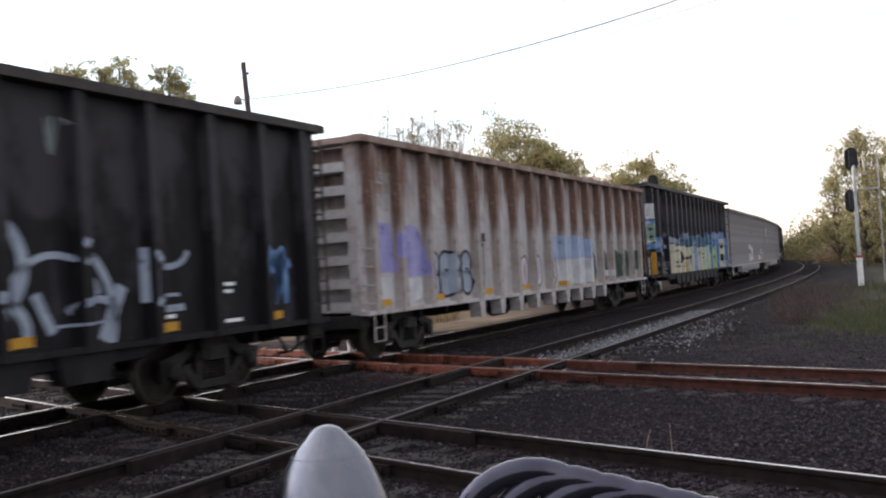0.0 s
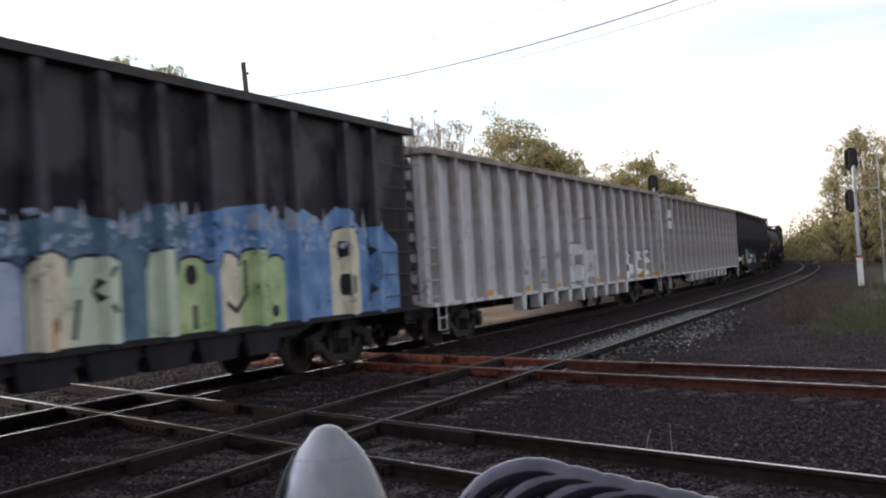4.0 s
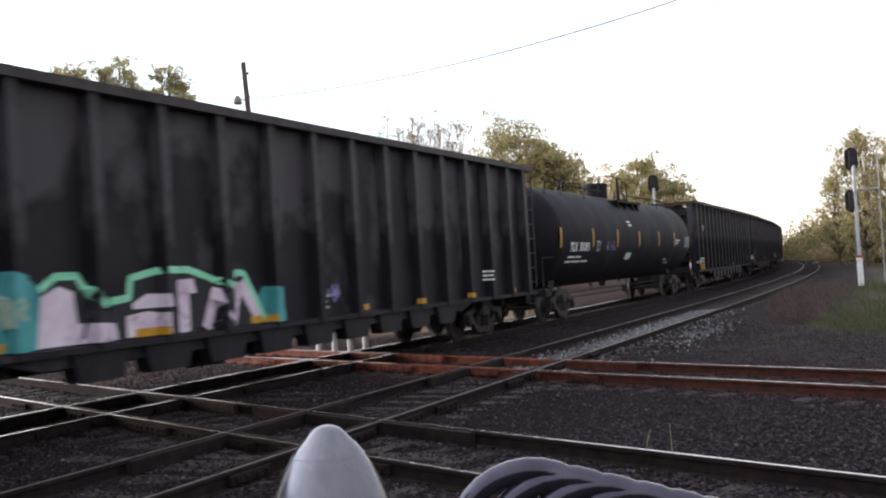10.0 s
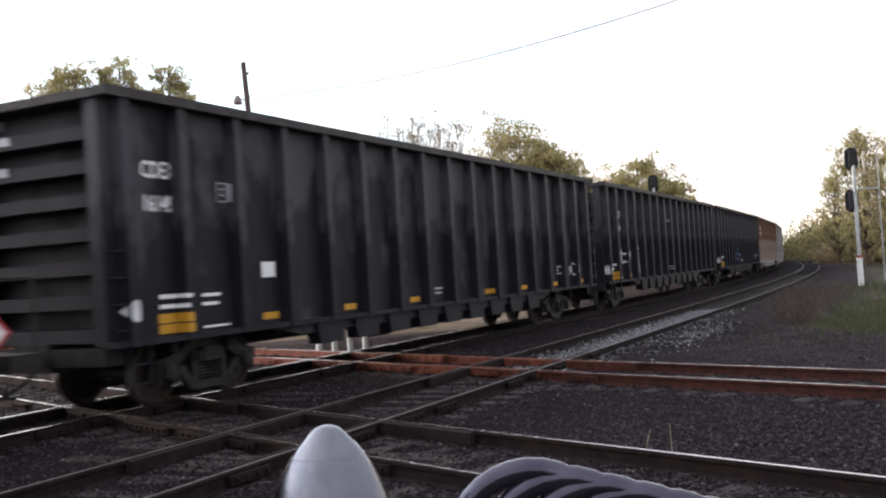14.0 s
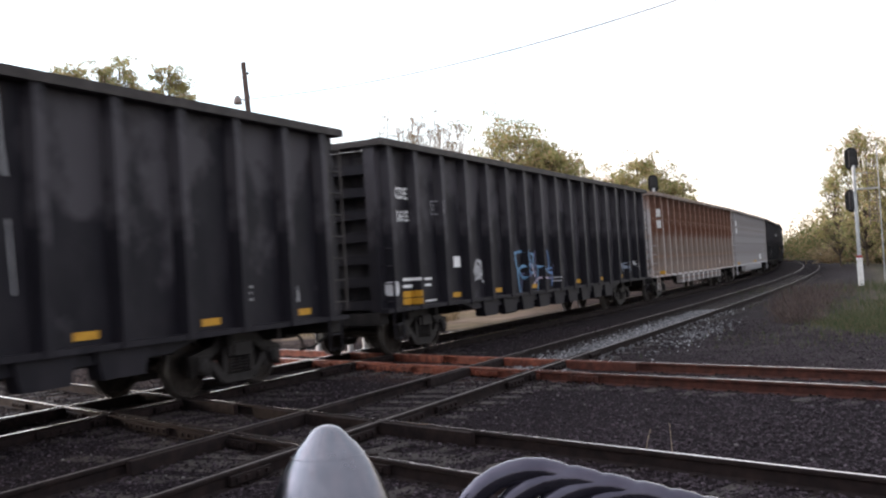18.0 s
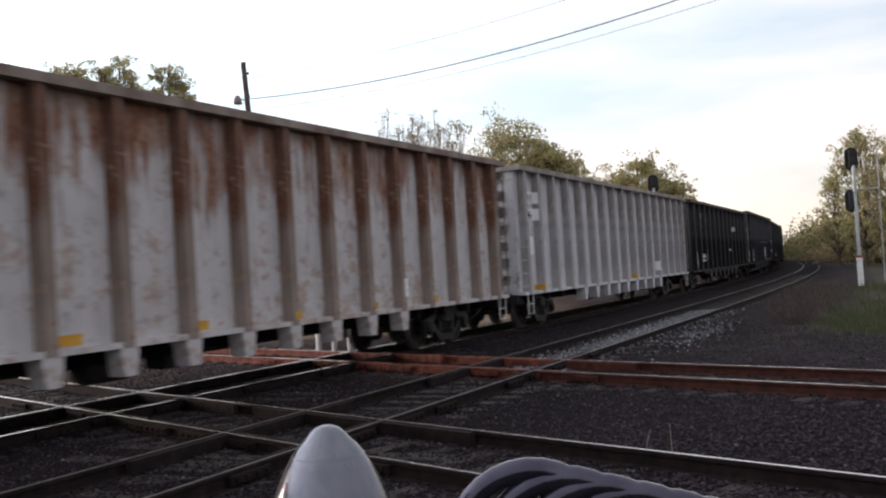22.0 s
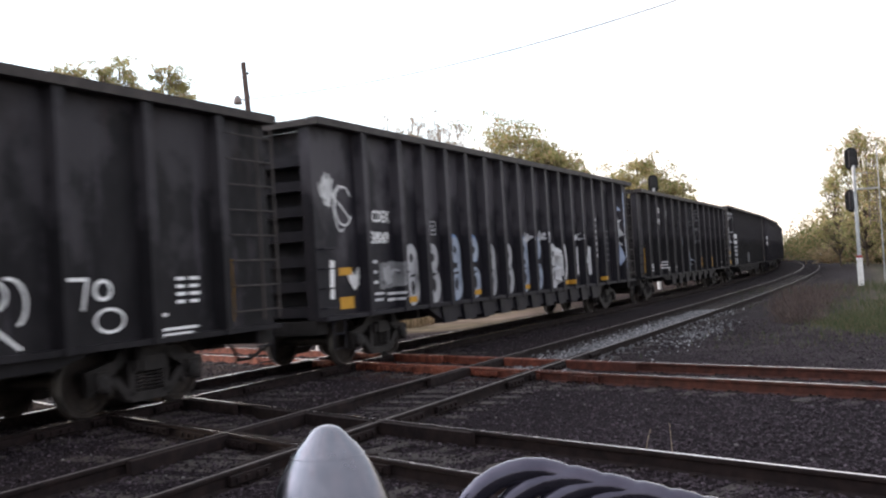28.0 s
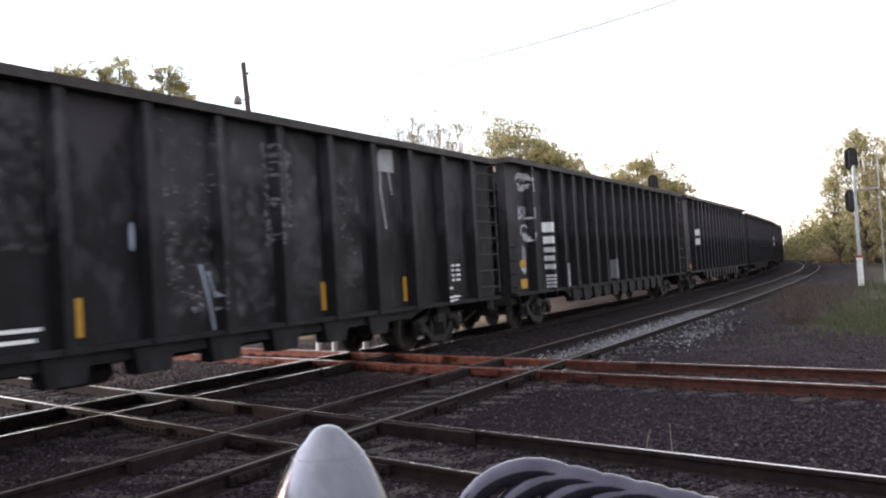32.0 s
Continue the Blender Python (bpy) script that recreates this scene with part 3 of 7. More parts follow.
def truck_part(parent, x):
    t = part("bolster_truck", BOLSTER_MESH, None, parent, "grimy cast-steel four-wheel truck", pose(x, 0, 0))
    for y in (-1.0, 1.0):
        part("side_frame", FRAME_MESH, None, t, at=pose(0, y, 0))
        part("spring_nest", SPRING_MESH, None, t, at=pose(0, y, 0))
    for wx in (-0.89, 0.89):
        WHEELSETS.append(part("wheelset", WHEEL_MESH, None, t, at=pose(wx, 0, WHEEL_R)))
    return t


def coupler_geo(sgn, end, hub=None):
    """The shank and knuckle of one end; hub is where the knuckle is measured from."""
    g = Geo()
    x0 = sgn * (hub or end)
    a, b = sorted((sgn * (end - 0.1), x0 + sgn * 0.1))
    g.box(a, b, -0.065, 0.065, 0.745, 0.895)
    g.box(min(x0, x0 + sgn * 0.5), max(x0, x0 + sgn * 0.5), -0.07, 0.07, 0.74, 0.90)
    a, b = sorted((x0 + sgn * 0.42, x0 + sgn * 0.70))
    g.box(a, b, -0.16, 0.12, 0.68, 0.96)
    g.box(a + 0.05, b - 0.05, 0.10, 0.20, 0.72, 0.92)
    pts = [(x0 - sgn * 0.05, -0.35, 0.78), (x0 + sgn * 0.2, -0.34, 0.55), (x0 + sgn * 0.5, -0.2, 0.36), (x0 + sgn * 0.72, -0.05, 0.34)]
    g.tube(pts, 0.028, 8)
    return g


def rung_geo(x0, x1, y, out):
    """One rung that stands off a car's side."""
    g = Geo()
    g.tube([(x0, y, 0), (x0, y + out, 0), (x1, y + out, 0), (x1, y, 0)], 0.013, 6)
    return g


def gondola_meshes(paint, build):
    """The meshes of one gondola in one paint and build."""
    m, u = MAT[paint], MAT["under"]
    ribs, top = BUILDS[build]
    out = {}
    ef, er = (BODY / 2 - d for d in ENDS_IN[build])
    for key, s in (("near", -1), ("far", 1)):
        g = Geo()
        a, b = sorted((s * (HALF - DEEP), s * (HALF - DEEP - 0.03)))
        g.box(-ef, er, a, b, SILL, top - 0.14)
        a, b = sorted((s * (HALF - DEEP - 0.03), s * (HALF - 0.03)))
        g.box(-ef, er, a, b, SILL - 0.02, SILL + 0.06)
        out["side_" + key] = g.mesh("side_panel", m)
        g = Geo()
        a, b = sorted((s * (HALF - DEEP - 0.04), s * (HALF + 0.03)))
        g.box(-ef - 0.06, er + 0.06, a, b, top - 0.14, top - 0.02)
        g.box(-ef - 0.04, er + 0.04, a + 0.02, b - 0.02, top - 0.02, top)
        out["chord_" + key] = g.mesh("top_chord", MAT[paint + "_chord"])
        g = Geo()
        y0, y1, ym = s * (HALF - DEEP), s * HALF, s * (HALF - 0.012)
        zs = [(SILL - 0.02, y1), (top - 0.55, y1), (top - 0.14, ym if build != "tub" else y1)]
        for (z0, f0), (z1, f1) in zip(zs, zs[1:]):
            k = len(g.v)
            g.v += [(-0.11, y0, z0), (-0.085, f0, z0), (0.085, f0, z0), (0.11, y0, z0), (-0.11, y0, z1), (-0.085, f1, z1), (0.085, f1, z1), (0.11, y0, z1)]
            fs = [(0, 1, 5, 4), (1, 2, 6, 5), (2, 3, 7, 6)] + ([(0, 3, 2, 1)] if z0 < 1 else [])
            g.f += [tuple(k + i for i in (f if s < 0 else reversed(f))) for f in fs]
            g.mi += [0] * len(fs)
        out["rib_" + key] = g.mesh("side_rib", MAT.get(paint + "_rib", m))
        g = Geo()
        if build == "teeth":
            a, b = sorted((s * (HALF - 0.30), s * (HALF - 0.01)))
            g.box(-0.17, 0.17, a, b, 0.56, SILL - 0.02, 0, 0.07)
        else:
            # a broad drop panel between the floor beams, set back under the sill
            a, b = sorted((s * (HALF - 0.36), s * (HALF - 0.10)))
            w = 0.47 if build in ("band", "dense") else 0.40
            g.box(-w, w, a, b, 0.55, SILL - 0.02, 0, 0.10)
        out["foot_" + key] = g.mesh("rib_foot", m)
        if build != "teeth":
            g = Geo()
            low, reach = (0.62, 6.4) if build == "tub" else (0.76, 6.6)
            a, b = sorted((s * (HALF - 0.34), s * (HALF - 0.16)))
            g.prism([(-reach + 0.7, low), (reach - 0.7, low), (reach, SILL - 0.02), (-reach, SILL - 0.02)], a, b)
            out["band_" + key] = g.mesh("lower_sill", m)
    for key, s, e in (("front", -1, ef), ("rear", 1, er)):
        g = Geo()
        a, b = sorted((s * (e - 0.42), s * (e - 0.45)))
        w = HALF - DEEP - 0.04
        g.box(a, b, -w, w, SILL, top - 0.30)
        g.box(a, b, -w + 0.45, w - 0.45, top - 0.30, top - 0.15)
        out["end_" + key] = g.mesh("end_panel", m)
        g = Geo()
        a, b = sorted((s * (e - 0.41), s * (e - 0.02)))
        g.box(a, b, -w + 0.02, w - 0.02, -0.09, 0.09)
        out["endrib_" + key] = g.mesh("end_rib", m)
        a, b = sorted((s * (e - 0.40), s * (e - 0.018)))
        for side, y in (("near", -w - 0.01), ("far", w - 0.20)):
            g = Geo()
            g.box(a, b, y, y + 0.21, SILL, top - 0.15)
            out["post_" + key + side] = g.mesh("corner_post", m)
        g = Geo()
        a, b = sorted((s * (e - 0.47), s * (e + 0.06)))
        g.box(a, b, -HALF + DEEP + 0.045, HALF - DEEP - 0.045, top - 0.14, top - 0.018)
        out["endchord_" + key] = g.mesh("end_chord", MAT[paint + "_chord"])
        g = Geo()
        a, b = sorted((s * (e - 0.32), s * (e + 0.02)))
        g.box(a, b, -HALF + DEEP + 0.05, HALF - DEEP - 0.05, 0.70, SILL - 0.01)
        g.box(a - 0.01, b + 0.01, -0.35, 0.35, 0.62, 1.02)
        out["sill_" + key] = g.mesh("end_sill", u)
        out["coupler_" + key] = coupler_geo(s, e, BODY / 2).mesh("coupler", u)
        for side, y in (("near", -HALF + 0.06), ("far", HALF - 0.06)):
            g = Geo()
            x = s * (e - 0.42)
            g.tube([(x - 0.2, y, 0.95), (x - 0.19, y, 0.42), (x + 0.19, y, 0.42), (x + 0.2, y, 0.95)], 0.017, 6)
            g.tube([(x - 0.19, y, 0.68), (x + 0.19, y, 0.68)], 0.014, 6)
            out["step_" + key + side] = g.mesh("stirrup_step", m)
    g = Geo()
    g.box(-ef + 0.33, er - 0.33, -HALF + DEEP + 0.04, HALF - DEEP - 0.04, 0.99, 1.05)
    g.box(-ef + 0.33, er - 0.33, -0.22, 0.22, 0.62, 0.99)
    for x in ribs[1:-1]:
        g.box(x - 0.06, x + 0.06, -HALF + 0.35, HALF - 0.35, 0.72, 0.99)
    out["floor"] = g.mesh("underframe", u)
    g = Geo()
    g.lathe([(0, -0.45), (0.17, -0.43), (0.19, -0.38), (0.19, 0.38), (0.17, 0.43), (0, 0.45)], 14, "x", 0, (-2.2, -0.75, 0.62))
    g.box(-1.2, -0.75, -0.95, -0.55, 0.50, 0.95)
    g.tube([(-6.8, -0.6, 0.70), (-2.7, -0.6, 0.68)], 0.022, 6)
    g.tube([(-0.8, -0.6, 0.64), (6.8, -0.6, 0.68)], 0.022, 6)
    out["brake"] = g.mesh("brake_gear", u)
    rail_mat = MAT.get(paint + "_chord", m)
    out["rung_rear"] = rung_geo(min(ribs[-1] + 0.15, er - 0.45), er - 0.05, -HALF + DEEP + 0.02, -0.19).mesh("ladder_rung", rail_mat)
    g = Geo()
    g.box(er - 0.075, er - 0.035, -HALF + DEEP - 0.19, -HALF + DEEP - 0.165, 1.10, top - 0.25)
    g.box(er - 0.475, er - 0.435, -HALF + DEEP - 0.19, -HALF + DEEP - 0.165, 1.10, top - 0.25)
    out["stile"] = g.mesh("ladder_stile", rail_mat)
    out["rung_front"] = rung_geo(-ef + 0.06, -ef + 0.42, -HALF + DEEP + 0.02, -0.16).mesh("grab_iron", m)
    out["rung_far"] = rung_geo(-ef + 0.05, -ef + 0.42, HALF - DEEP - 0.02, 0.19).mesh("ladder_rung", m)
    return out


MESHES = {}


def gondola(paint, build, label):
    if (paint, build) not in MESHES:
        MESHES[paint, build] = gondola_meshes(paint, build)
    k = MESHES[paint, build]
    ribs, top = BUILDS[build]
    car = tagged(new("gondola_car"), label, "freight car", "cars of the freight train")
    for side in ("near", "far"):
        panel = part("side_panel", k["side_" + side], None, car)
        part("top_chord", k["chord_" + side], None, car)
        if build != "teeth":
            part("lower_sill", k["band_" + side], None, car)
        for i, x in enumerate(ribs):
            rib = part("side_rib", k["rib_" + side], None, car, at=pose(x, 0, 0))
            if abs(x) < 5.6:
                part("rib_foot", k["foot_" + side], None, rib)
    for end in ("front", "rear"):
        panel = part("end_panel", k["end_" + end], None, car)
        for side in ("near", "far"):
            part("corner_post", k["post_" + end + side], None, panel)
        for i in range(7):
            part("end_rib", k["endrib_" + end], None, panel, at=pose(0, 0, 1.10 + i * 0.45))
        part("end_chord", k["endchord_" + end], None, car)
        part("end_sill", k["sill_" + end], None, car)
        part("coupler", k["coupler_" + end], None, car)
        for side in ("near", "far"):
            part("stirrup_step", k["step_" + end + side], None, car)
    part("underframe", k["floor"], None, car, "grimy black underframe")
    part("brake_gear", k["brake"], None, car)
    part("ladder_stile", k["stile"], None, car)
    for key, n, z0, z1 in (("rung_rear", 8, 1.25, top - 0.4), ("rung_front", 4, 1.15, 2.2), ("rung_far", 8, 1.25, top - 0.4)):
        for i in range(n):
            part("ladder_rung" if n == 8 else "grab_iron", k[key], None, car, at=pose(0, 0, z0 + (z1 - z0) * i / (n - 1)))
    for x in (-TRUCK_AT, TRUCK_AT):
        truck_part(car, x)
    return car


def tank_car(label):
    car = tagged(new("tank_car"), label, "tank car", "cars of the freight train")
    r, zc, h = 1.60, 2.54, 9.75
    g = Geo()
    prof = [(0.0, -h)]
    for i in range(1, 9):
        a = i / 8 * math.pi / 2
        prof.append((r * math.sin(a), -h + 0.75 * (1 - math.cos(a))))
    prof += [(r, -4.5), (r, 0), (r, 4.5)]
    for i in range(8, -1, -1):
        a = i / 8 * math.pi / 2
        prof.append((r * math.sin(a), h - 0.75 * (1 - math.cos(a))))
    g.lathe(prof, 48, "x", 0, (0, 0, zc))
    part("tank_shell", g, MAT["tank"], car, smooth=True)
    g = Geo()
    g.lathe([(0.42, -0.12), (0.42, 0.40), (0.455, 0.40), (0.455, 0.50), (0.39, 0.55), (0, 0.57)], 24, "z", 0, (0, 0, zc + r))
    part("manway_dome", g, MAT["tank"], car, smooth=True)
    up = zc + r
    ring = [(-2.1, -0.75), (-1.4, -1.05), (-0.2, -1.05), (0.35, -0.75)]
    for yy in (-1, 1):
        g = Geo()
        g.tube([(-2.35, yy * 0.75, up - 0.1), (-2.2, yy * 0.75, up + 0.42)] + [(x, -yy * y, up + 0.64) for x, y in ring] + [(0.45, yy * 0.75, up + 0.5), (0.45, yy * 0.75, up - 0.2)], 0.02, 6)
        g.tube([(-0.8, yy * 1.05, up - 0.25), (-0.8, yy * 1.05, up + 0.64)], 0.035, 6)
        part("hoop_rail", g, MAT["under"], car)
        g = Geo()
        g.tube([(0.5, yy * 0.75, up - 0.2), (0.5, yy * 0.75, up + 0.28), (0.7, yy * 0.75, up + 0.36), (1.62, yy * 0.75, up + 0.42), (1.62, yy * 0.75, up - 0.2)], 0.022, 6)
        g.tube([(1.0, yy * 0.75, up + 0.40), (1.0, yy * 0.75, up + 0.62), (1.62, yy * 0.75, up + 0.58), (1.62, yy * 0.75, up + 0.42)], 0.019, 6)
        part("platform_rail", g, MAT["under"], car)
    g = Geo()
    g.box(0.4, 1.75, -1.25, 1.25, up - 0.30, up - 0.22)
    g.box(-1.6, 0.5, -1.25, -0.6, up - 0.30, up - 0.24)
    g.box(-1.6, 0.5, 0.6, 1.25, up - 0.30, up - 0.24)
    for x in (-1.4, -0.4, 0.6, 1.4):
        g.bar((x, -0.95, up - 0.27), (x + 0.22, -0.95, up - 0.95), 0.55, 0.10)
        g.bar((x, 0.95, up - 0.27), (x + 0.22, 0.95, up - 0.95), 0.55, 0.10)
    part("platform", g, MAT["under"], car)
    for yy in (-0.95, 0.95):
        for s, a, b2 in ((-1, 2.5, 8.6), (1, 0.2, 7.6)):
            g = Geo()
            g.tube([(s * a, yy, up + 0.05), (s * (b2 - 0.08), yy, up + 0.05), (s * b2, yy, up - 0.30)], 0.022, 6)
            for k in (0.35, 0.75):
                x = s * (a + (b2 - a) * k)
                g.tube([(x, yy, up + 0.05), (x, yy, up - 0.42)], 0.016, 6)
            part("safety_rail", g, MAT["under"], car)
    for s in (-1, 1):
        g = Geo()
        a, b2 = sorted((s * 6.6, s * 10.25))
        g.box(a, b2, -0.32, 0.32, 0.66, 1.02)
        a, b2 = sorted((s * 9.85, s * 10.3))
        g.box(a, b2, -1.42, 1.42, 0.80, 1.0)
        for yy in (-1.36, 1.36):
            g.tube([(s * 10.25, yy, 1.0), (s * 10.25, yy, 1.9), (s * 9.3, yy, 1.9)], 0.018, 6)
            g.tube([(s * 9.85, yy, 0.9), (s * 9.83, yy, 0.4), (s * 10.2, yy, 0.4), (s * 10.2, yy, 0.9)], 0.017, 6)
        for yy in (-0.85, 0.85):
            g.bar((s * TRUCK_AT - 0.5, yy, 0.95), (s * TRUCK_AT - 0.3, yy, 1.45), 0.05, 0.5)
        part("stub_sill", g, MAT["under"], car)
    g = Geo()
    g.lathe([(0.0, 0.78), (0.12, 0.78), (0.14, 0.98)], 14, "z")
    g.tube([(-8.0, -0.9, 0.62), (8.0, -0.9, 0.62)], 0.02, 6)
    g.tube([(-8.0, -1.0, 0.78), (8.0, -1.0, 0.78)], 0.016, 6)
    part("bottom_outlet", g, MAT["under"], car)
    for s in (-1, 1):
        part("coupler", coupler_geo(s, 10.3), MAT["under"], car)
        truck_part(car, s * TRUCK_AT)
    return car, r, zc

# Place of each car's leading end along the line at the start, and what it is.
GONDOLAS = [
    (-6.6, "black_worn", "band", "worn black gondola car with pale graffiti and blue scrawl"),
    (15.45, "grey_rust", "teeth", "stained light grey gondola car with purple and blue graffiti"),
    (37.1, "black", "dense", "black gondola car with a wide blue and cream graffiti band"),
    (58.25, "grey", "teeth", "light grey gondola car with white bubble-letter graffiti"),
    (80.2, "grey", "teeth", "plain light grey gondola car with faint scratches"),
    (102.23, "black", "band", "black gondola car with teal and white graffiti"),
    (145.6, "black", "band", "clean black gondola car with amber reflectors"),
    (167.8, "black", "band", "black gondola car with a small white tag"),
    (189.95, "black", "band", "black gondola car with blue and pink tag"),
    (211.85, "rusty", "teeth", "white gondola car streaked with brown rust"),
    (233.8, "grey", "teeth", "light grey gondola car with white lettering boards"),
    (255.85, "black_worn", "wide", "worn black gondola car with white tags along its foot"),
    (278.08, "black", "tub", "tall black gondola car with grey and blue letters"),
    (299.9, "black_worn", "wide", "worn black gondola car with tall amber reflectors"),
    (321.95, "black_worn", "tub", "tall worn black gondola car with white scrawls"),
] + [(343.9 + 21.95 * i, "black", ("tub", "band", "wide")[i % 3], "dusty black gondola car") for i in range(9)]
CARS = []
for front, paint, build, label in GONDOLAS:
    CARS.append((front + BODY / 2, gondola(paint, build, label)))
TANK, TANK_R, TANK_Z = tank_car("black tank car with amber reflective strips")
CARS.append((124.0 + 10.45, TANK))

# ---------------------------------------------------------------- lettering and graffiti on the cars


def spray_paint(name, a, b, lo=0.30, hi=0.44):
    """Thin paint, cloudy and worn through in specks."""
    n = Nodes(name, 0.6, 0, 0.25)
    n.color(n.mix(n.ramp(n.noise(2.2, 5), 0.36, 0.64), a, b))
    worn = n.math("ADD", n.math("MULTIPLY", n.noise(5.0, 8, rough=0.7), 0.7), n.math("MULTIPLY", n.noise(1.1, 3), 0.3))
    clear = n.add("ShaderNodeBsdfTransparent")
    mx = n.add("ShaderNodeMixShader")
    n.link(n.ramp(worn, lo, hi), mx.inputs[0])
    n.link(clear.outputs[0], mx.inputs[1])
    n.link(n.p.outputs[0], mx.inputs[2])
    n.link(mx.outputs[0], n.t.nodes["Material Output"].inputs[0])
    return n.m


for key, a, b in (("blue", (0.08, 0.17, 0.36), (0.18, 0.30, 0.52)), ("lilac", (0.24, 0.22, 0.46), (0.34, 0.32, 0.56)), ("teal", (0.04, 0.22, 0.24), (0.08, 0.32, 0.33)),
                  ("mint", (0.18, 0.55, 0.36), (0.30, 0.68, 0.48)), ("pink", (0.52, 0.42, 0.52), (0.66, 0.58, 0.66)), ("cream", (0.52, 0.49, 0.38), (0.66, 0.62, 0.50)),
                  ("lime", (0.30, 0.42, 0.20), (0.45, 0.55, 0.32)), ("dark", (0.015, 0.015, 0.02), (0.03, 0.03, 0.035)), ("skyblue", (0.13, 0.27, 0.45), (0.22, 0.40, 0.60)), ("slateblue", (0.12, 0.12, 0.22), (0.20, 0.20, 0.33)), ("sage", (0.20, 0.28, 0.23), (0.30, 0.38, 0.31)), ("steelblue", (0.055, 0.105, 0.17), (0.12, 0.20, 0.28)), ("slate", (0.16, 0.19, 0.20), (0.24, 0.27, 0.28)),
                  ("grey_ink", (0.28, 0.28, 0.30), (0.40, 0.40, 0.42)), ("red", (0.35, 0.03, 0.03), (0.45, 0.05, 0.05)), ("greenbox", (0.42, 0.5, 0.4), (0.5, 0.58, 0.48)),
                  ("paleblue", (0.27, 0.33, 0.48), (0.36, 0.42, 0.56)), ("bottle", (0.055, 0.085, 0.075), (0.09, 0.125, 0.105)), ("smoke", (0.12, 0.12, 0.13), (0.20, 0.20, 0.21)), ("chalk", (0.54, 0.54, 0.56), (0.63, 0.63, 0.65)), ("bluegrey", (0.24, 0.28, 0.36), (0.33, 0.37, 0.45))):
    MAT[key] = spray_paint("spray_" + key, a, b)

MAT["film"] = spray_paint("dust_film", (0.10, 0.10, 0.108), (0.17, 0.168, 0.175), 0.46, 0.74)

# where the measure of each car's decoration begins, behind its leading end
SHIFT = (0.30, 0.15, 0.50, 0.95, 0.70, 0.37, 0.30, 0.80, 0.65, 0.45, 0.30, 0.45, 0.16, 0.30, 0.15) + (0.2,) * 9


class Spray:
    """Strokes of paint that follow a gondola's side, ribs and all; x runs from the leading end."""

    def __init__(self, number, layer=0.0):
        self.ribs = BUILDS[GONDOLAS[number][2]][0]
        self.car = CARS[number][1]
        self.g, self.layer, self.x0, self.starts = Geo(), 0.004 + layer, SHIFT[number] - BODY / 2, []

    def begin(self):
        """Each stroke is a piece of its own."""
        self.starts.append(len(self.g.f))

    def quad(self, pts):
        self.g.face([(x + self.x0, -skin(x + self.x0, self.ribs) - self.layer, z) for x, z in pts])

    def line(self, x0, z0, x1, z1, w):
        return self.path([(x0, z0), (x1, z1)], w)

    def path(self, pts, w):
        """A brush stroke through points."""
        self.begin()
        p = [np.array(pts[0], float)]
        for q in pts[1:]:
            q = np.array(q, float)
            n = max(1, int(np.hypot(*(q - p[-1])) / 0.045))
            o = p[-1]
            p += [o + (q - o) * (i + 1) / n for i in range(n)]
        p = np.array(p)
        t = np.gradient(p, axis=0)
        t /= np.maximum(np.hypot(t[:, 0], t[:, 1]), 1e-6)[:, None]
        n = np.stack([-t[:, 1], t[:, 0]], 1) * w / 2
        for i in range(len(p) - 1):
            self.quad([p[i] - n[i], p[i + 1] - n[i + 1], p[i + 1] + n[i + 1], p[i] + n[i]])
        return self

    def arc(self, cx, cz, rx, rz, a0, a1, w):
        n = max(6, int(abs(a1 - a0) / 14))
        return self.path([(cx + rx * math.cos(radians(a0 + (a1 - a0) * i / n)), cz + rz * math.sin(radians(a0 + (a1 - a0) * i / n))) for i in range(n + 1)], w)

    def fill(self, x0, x1, z0, z1, ragged=0.0, seed=1, step=0.045):
        """A painted patch with uneven upper and lower edges."""
        self.begin()
        rnd = random.Random(seed)
        edges = {x0, x1}
        for r in self.ribs:
            edges |= {r - self.x0 + d for d in (-0.11, -0.085, 0.085, 0.11)}
        x = x0 + step
        while x < x1:
            edges.add(x)
            x += step
        xs = [e for e in sorted(edges) if x0 - 1e-9 <= e <= x1 + 1e-9]
        a = b = 0.0
        for x, h in zip(xs, xs[1:]):
            na, nb = (a + rnd.uniform(-ragged, ragged)) * 0.8, (b + rnd.uniform(-ragged, ragged)) * 0.8
            self.quad([(x, z0 + a), (h, z0 + na), (h, z1 + nb), (x, z1 + b)])
            a, b = na, nb
        return self

    def blob(self, cx, cz, rx, rz):
        """A filled oval, in upright strips."""
        self.begin()
        n = 14
        for i in range(n):
            u0, u1 = -1 + 2 * i / n, -1 + 2 * (i + 1) / n
            h0, h1 = math.sqrt(max(0, 1 - u0 * u0)) * rz, math.sqrt(max(0, 1 - u1 * u1)) * rz
            self.quad([(cx + u0 * rx, cz - h0), (cx + u1 * rx, cz - h1), (cx + u1 * rx, cz + h1), (cx + u0 * rx, cz + h0)])
        return self

    def under(self, top, z0, step=0.06):
        """A painted shape between a line of points above and a level below."""
        self.begin()
        edges = {p[0] for p in top}
        for r in self.ribs:
            edges |= {r - self.x0 + d for d in (-0.11, -0.085, 0.085, 0.11)}
        x = top[0][0]
        while x < top[-1][0]:
            edges.add(x)
            x += step
        xs = [e for e in sorted(edges) if top[0][0] - 1e-9 <= e <= top[-1][0] + 1e-9]
        px, pz = [p[0] for p in top], [p[1] for p in top]
        for a, b in zip(xs, xs[1:]):
            self.quad([(a, z0), (b, z0), (b, float(np.interp(b, px, pz))), (a, float(np.interp(a, px, pz)))])
        return self

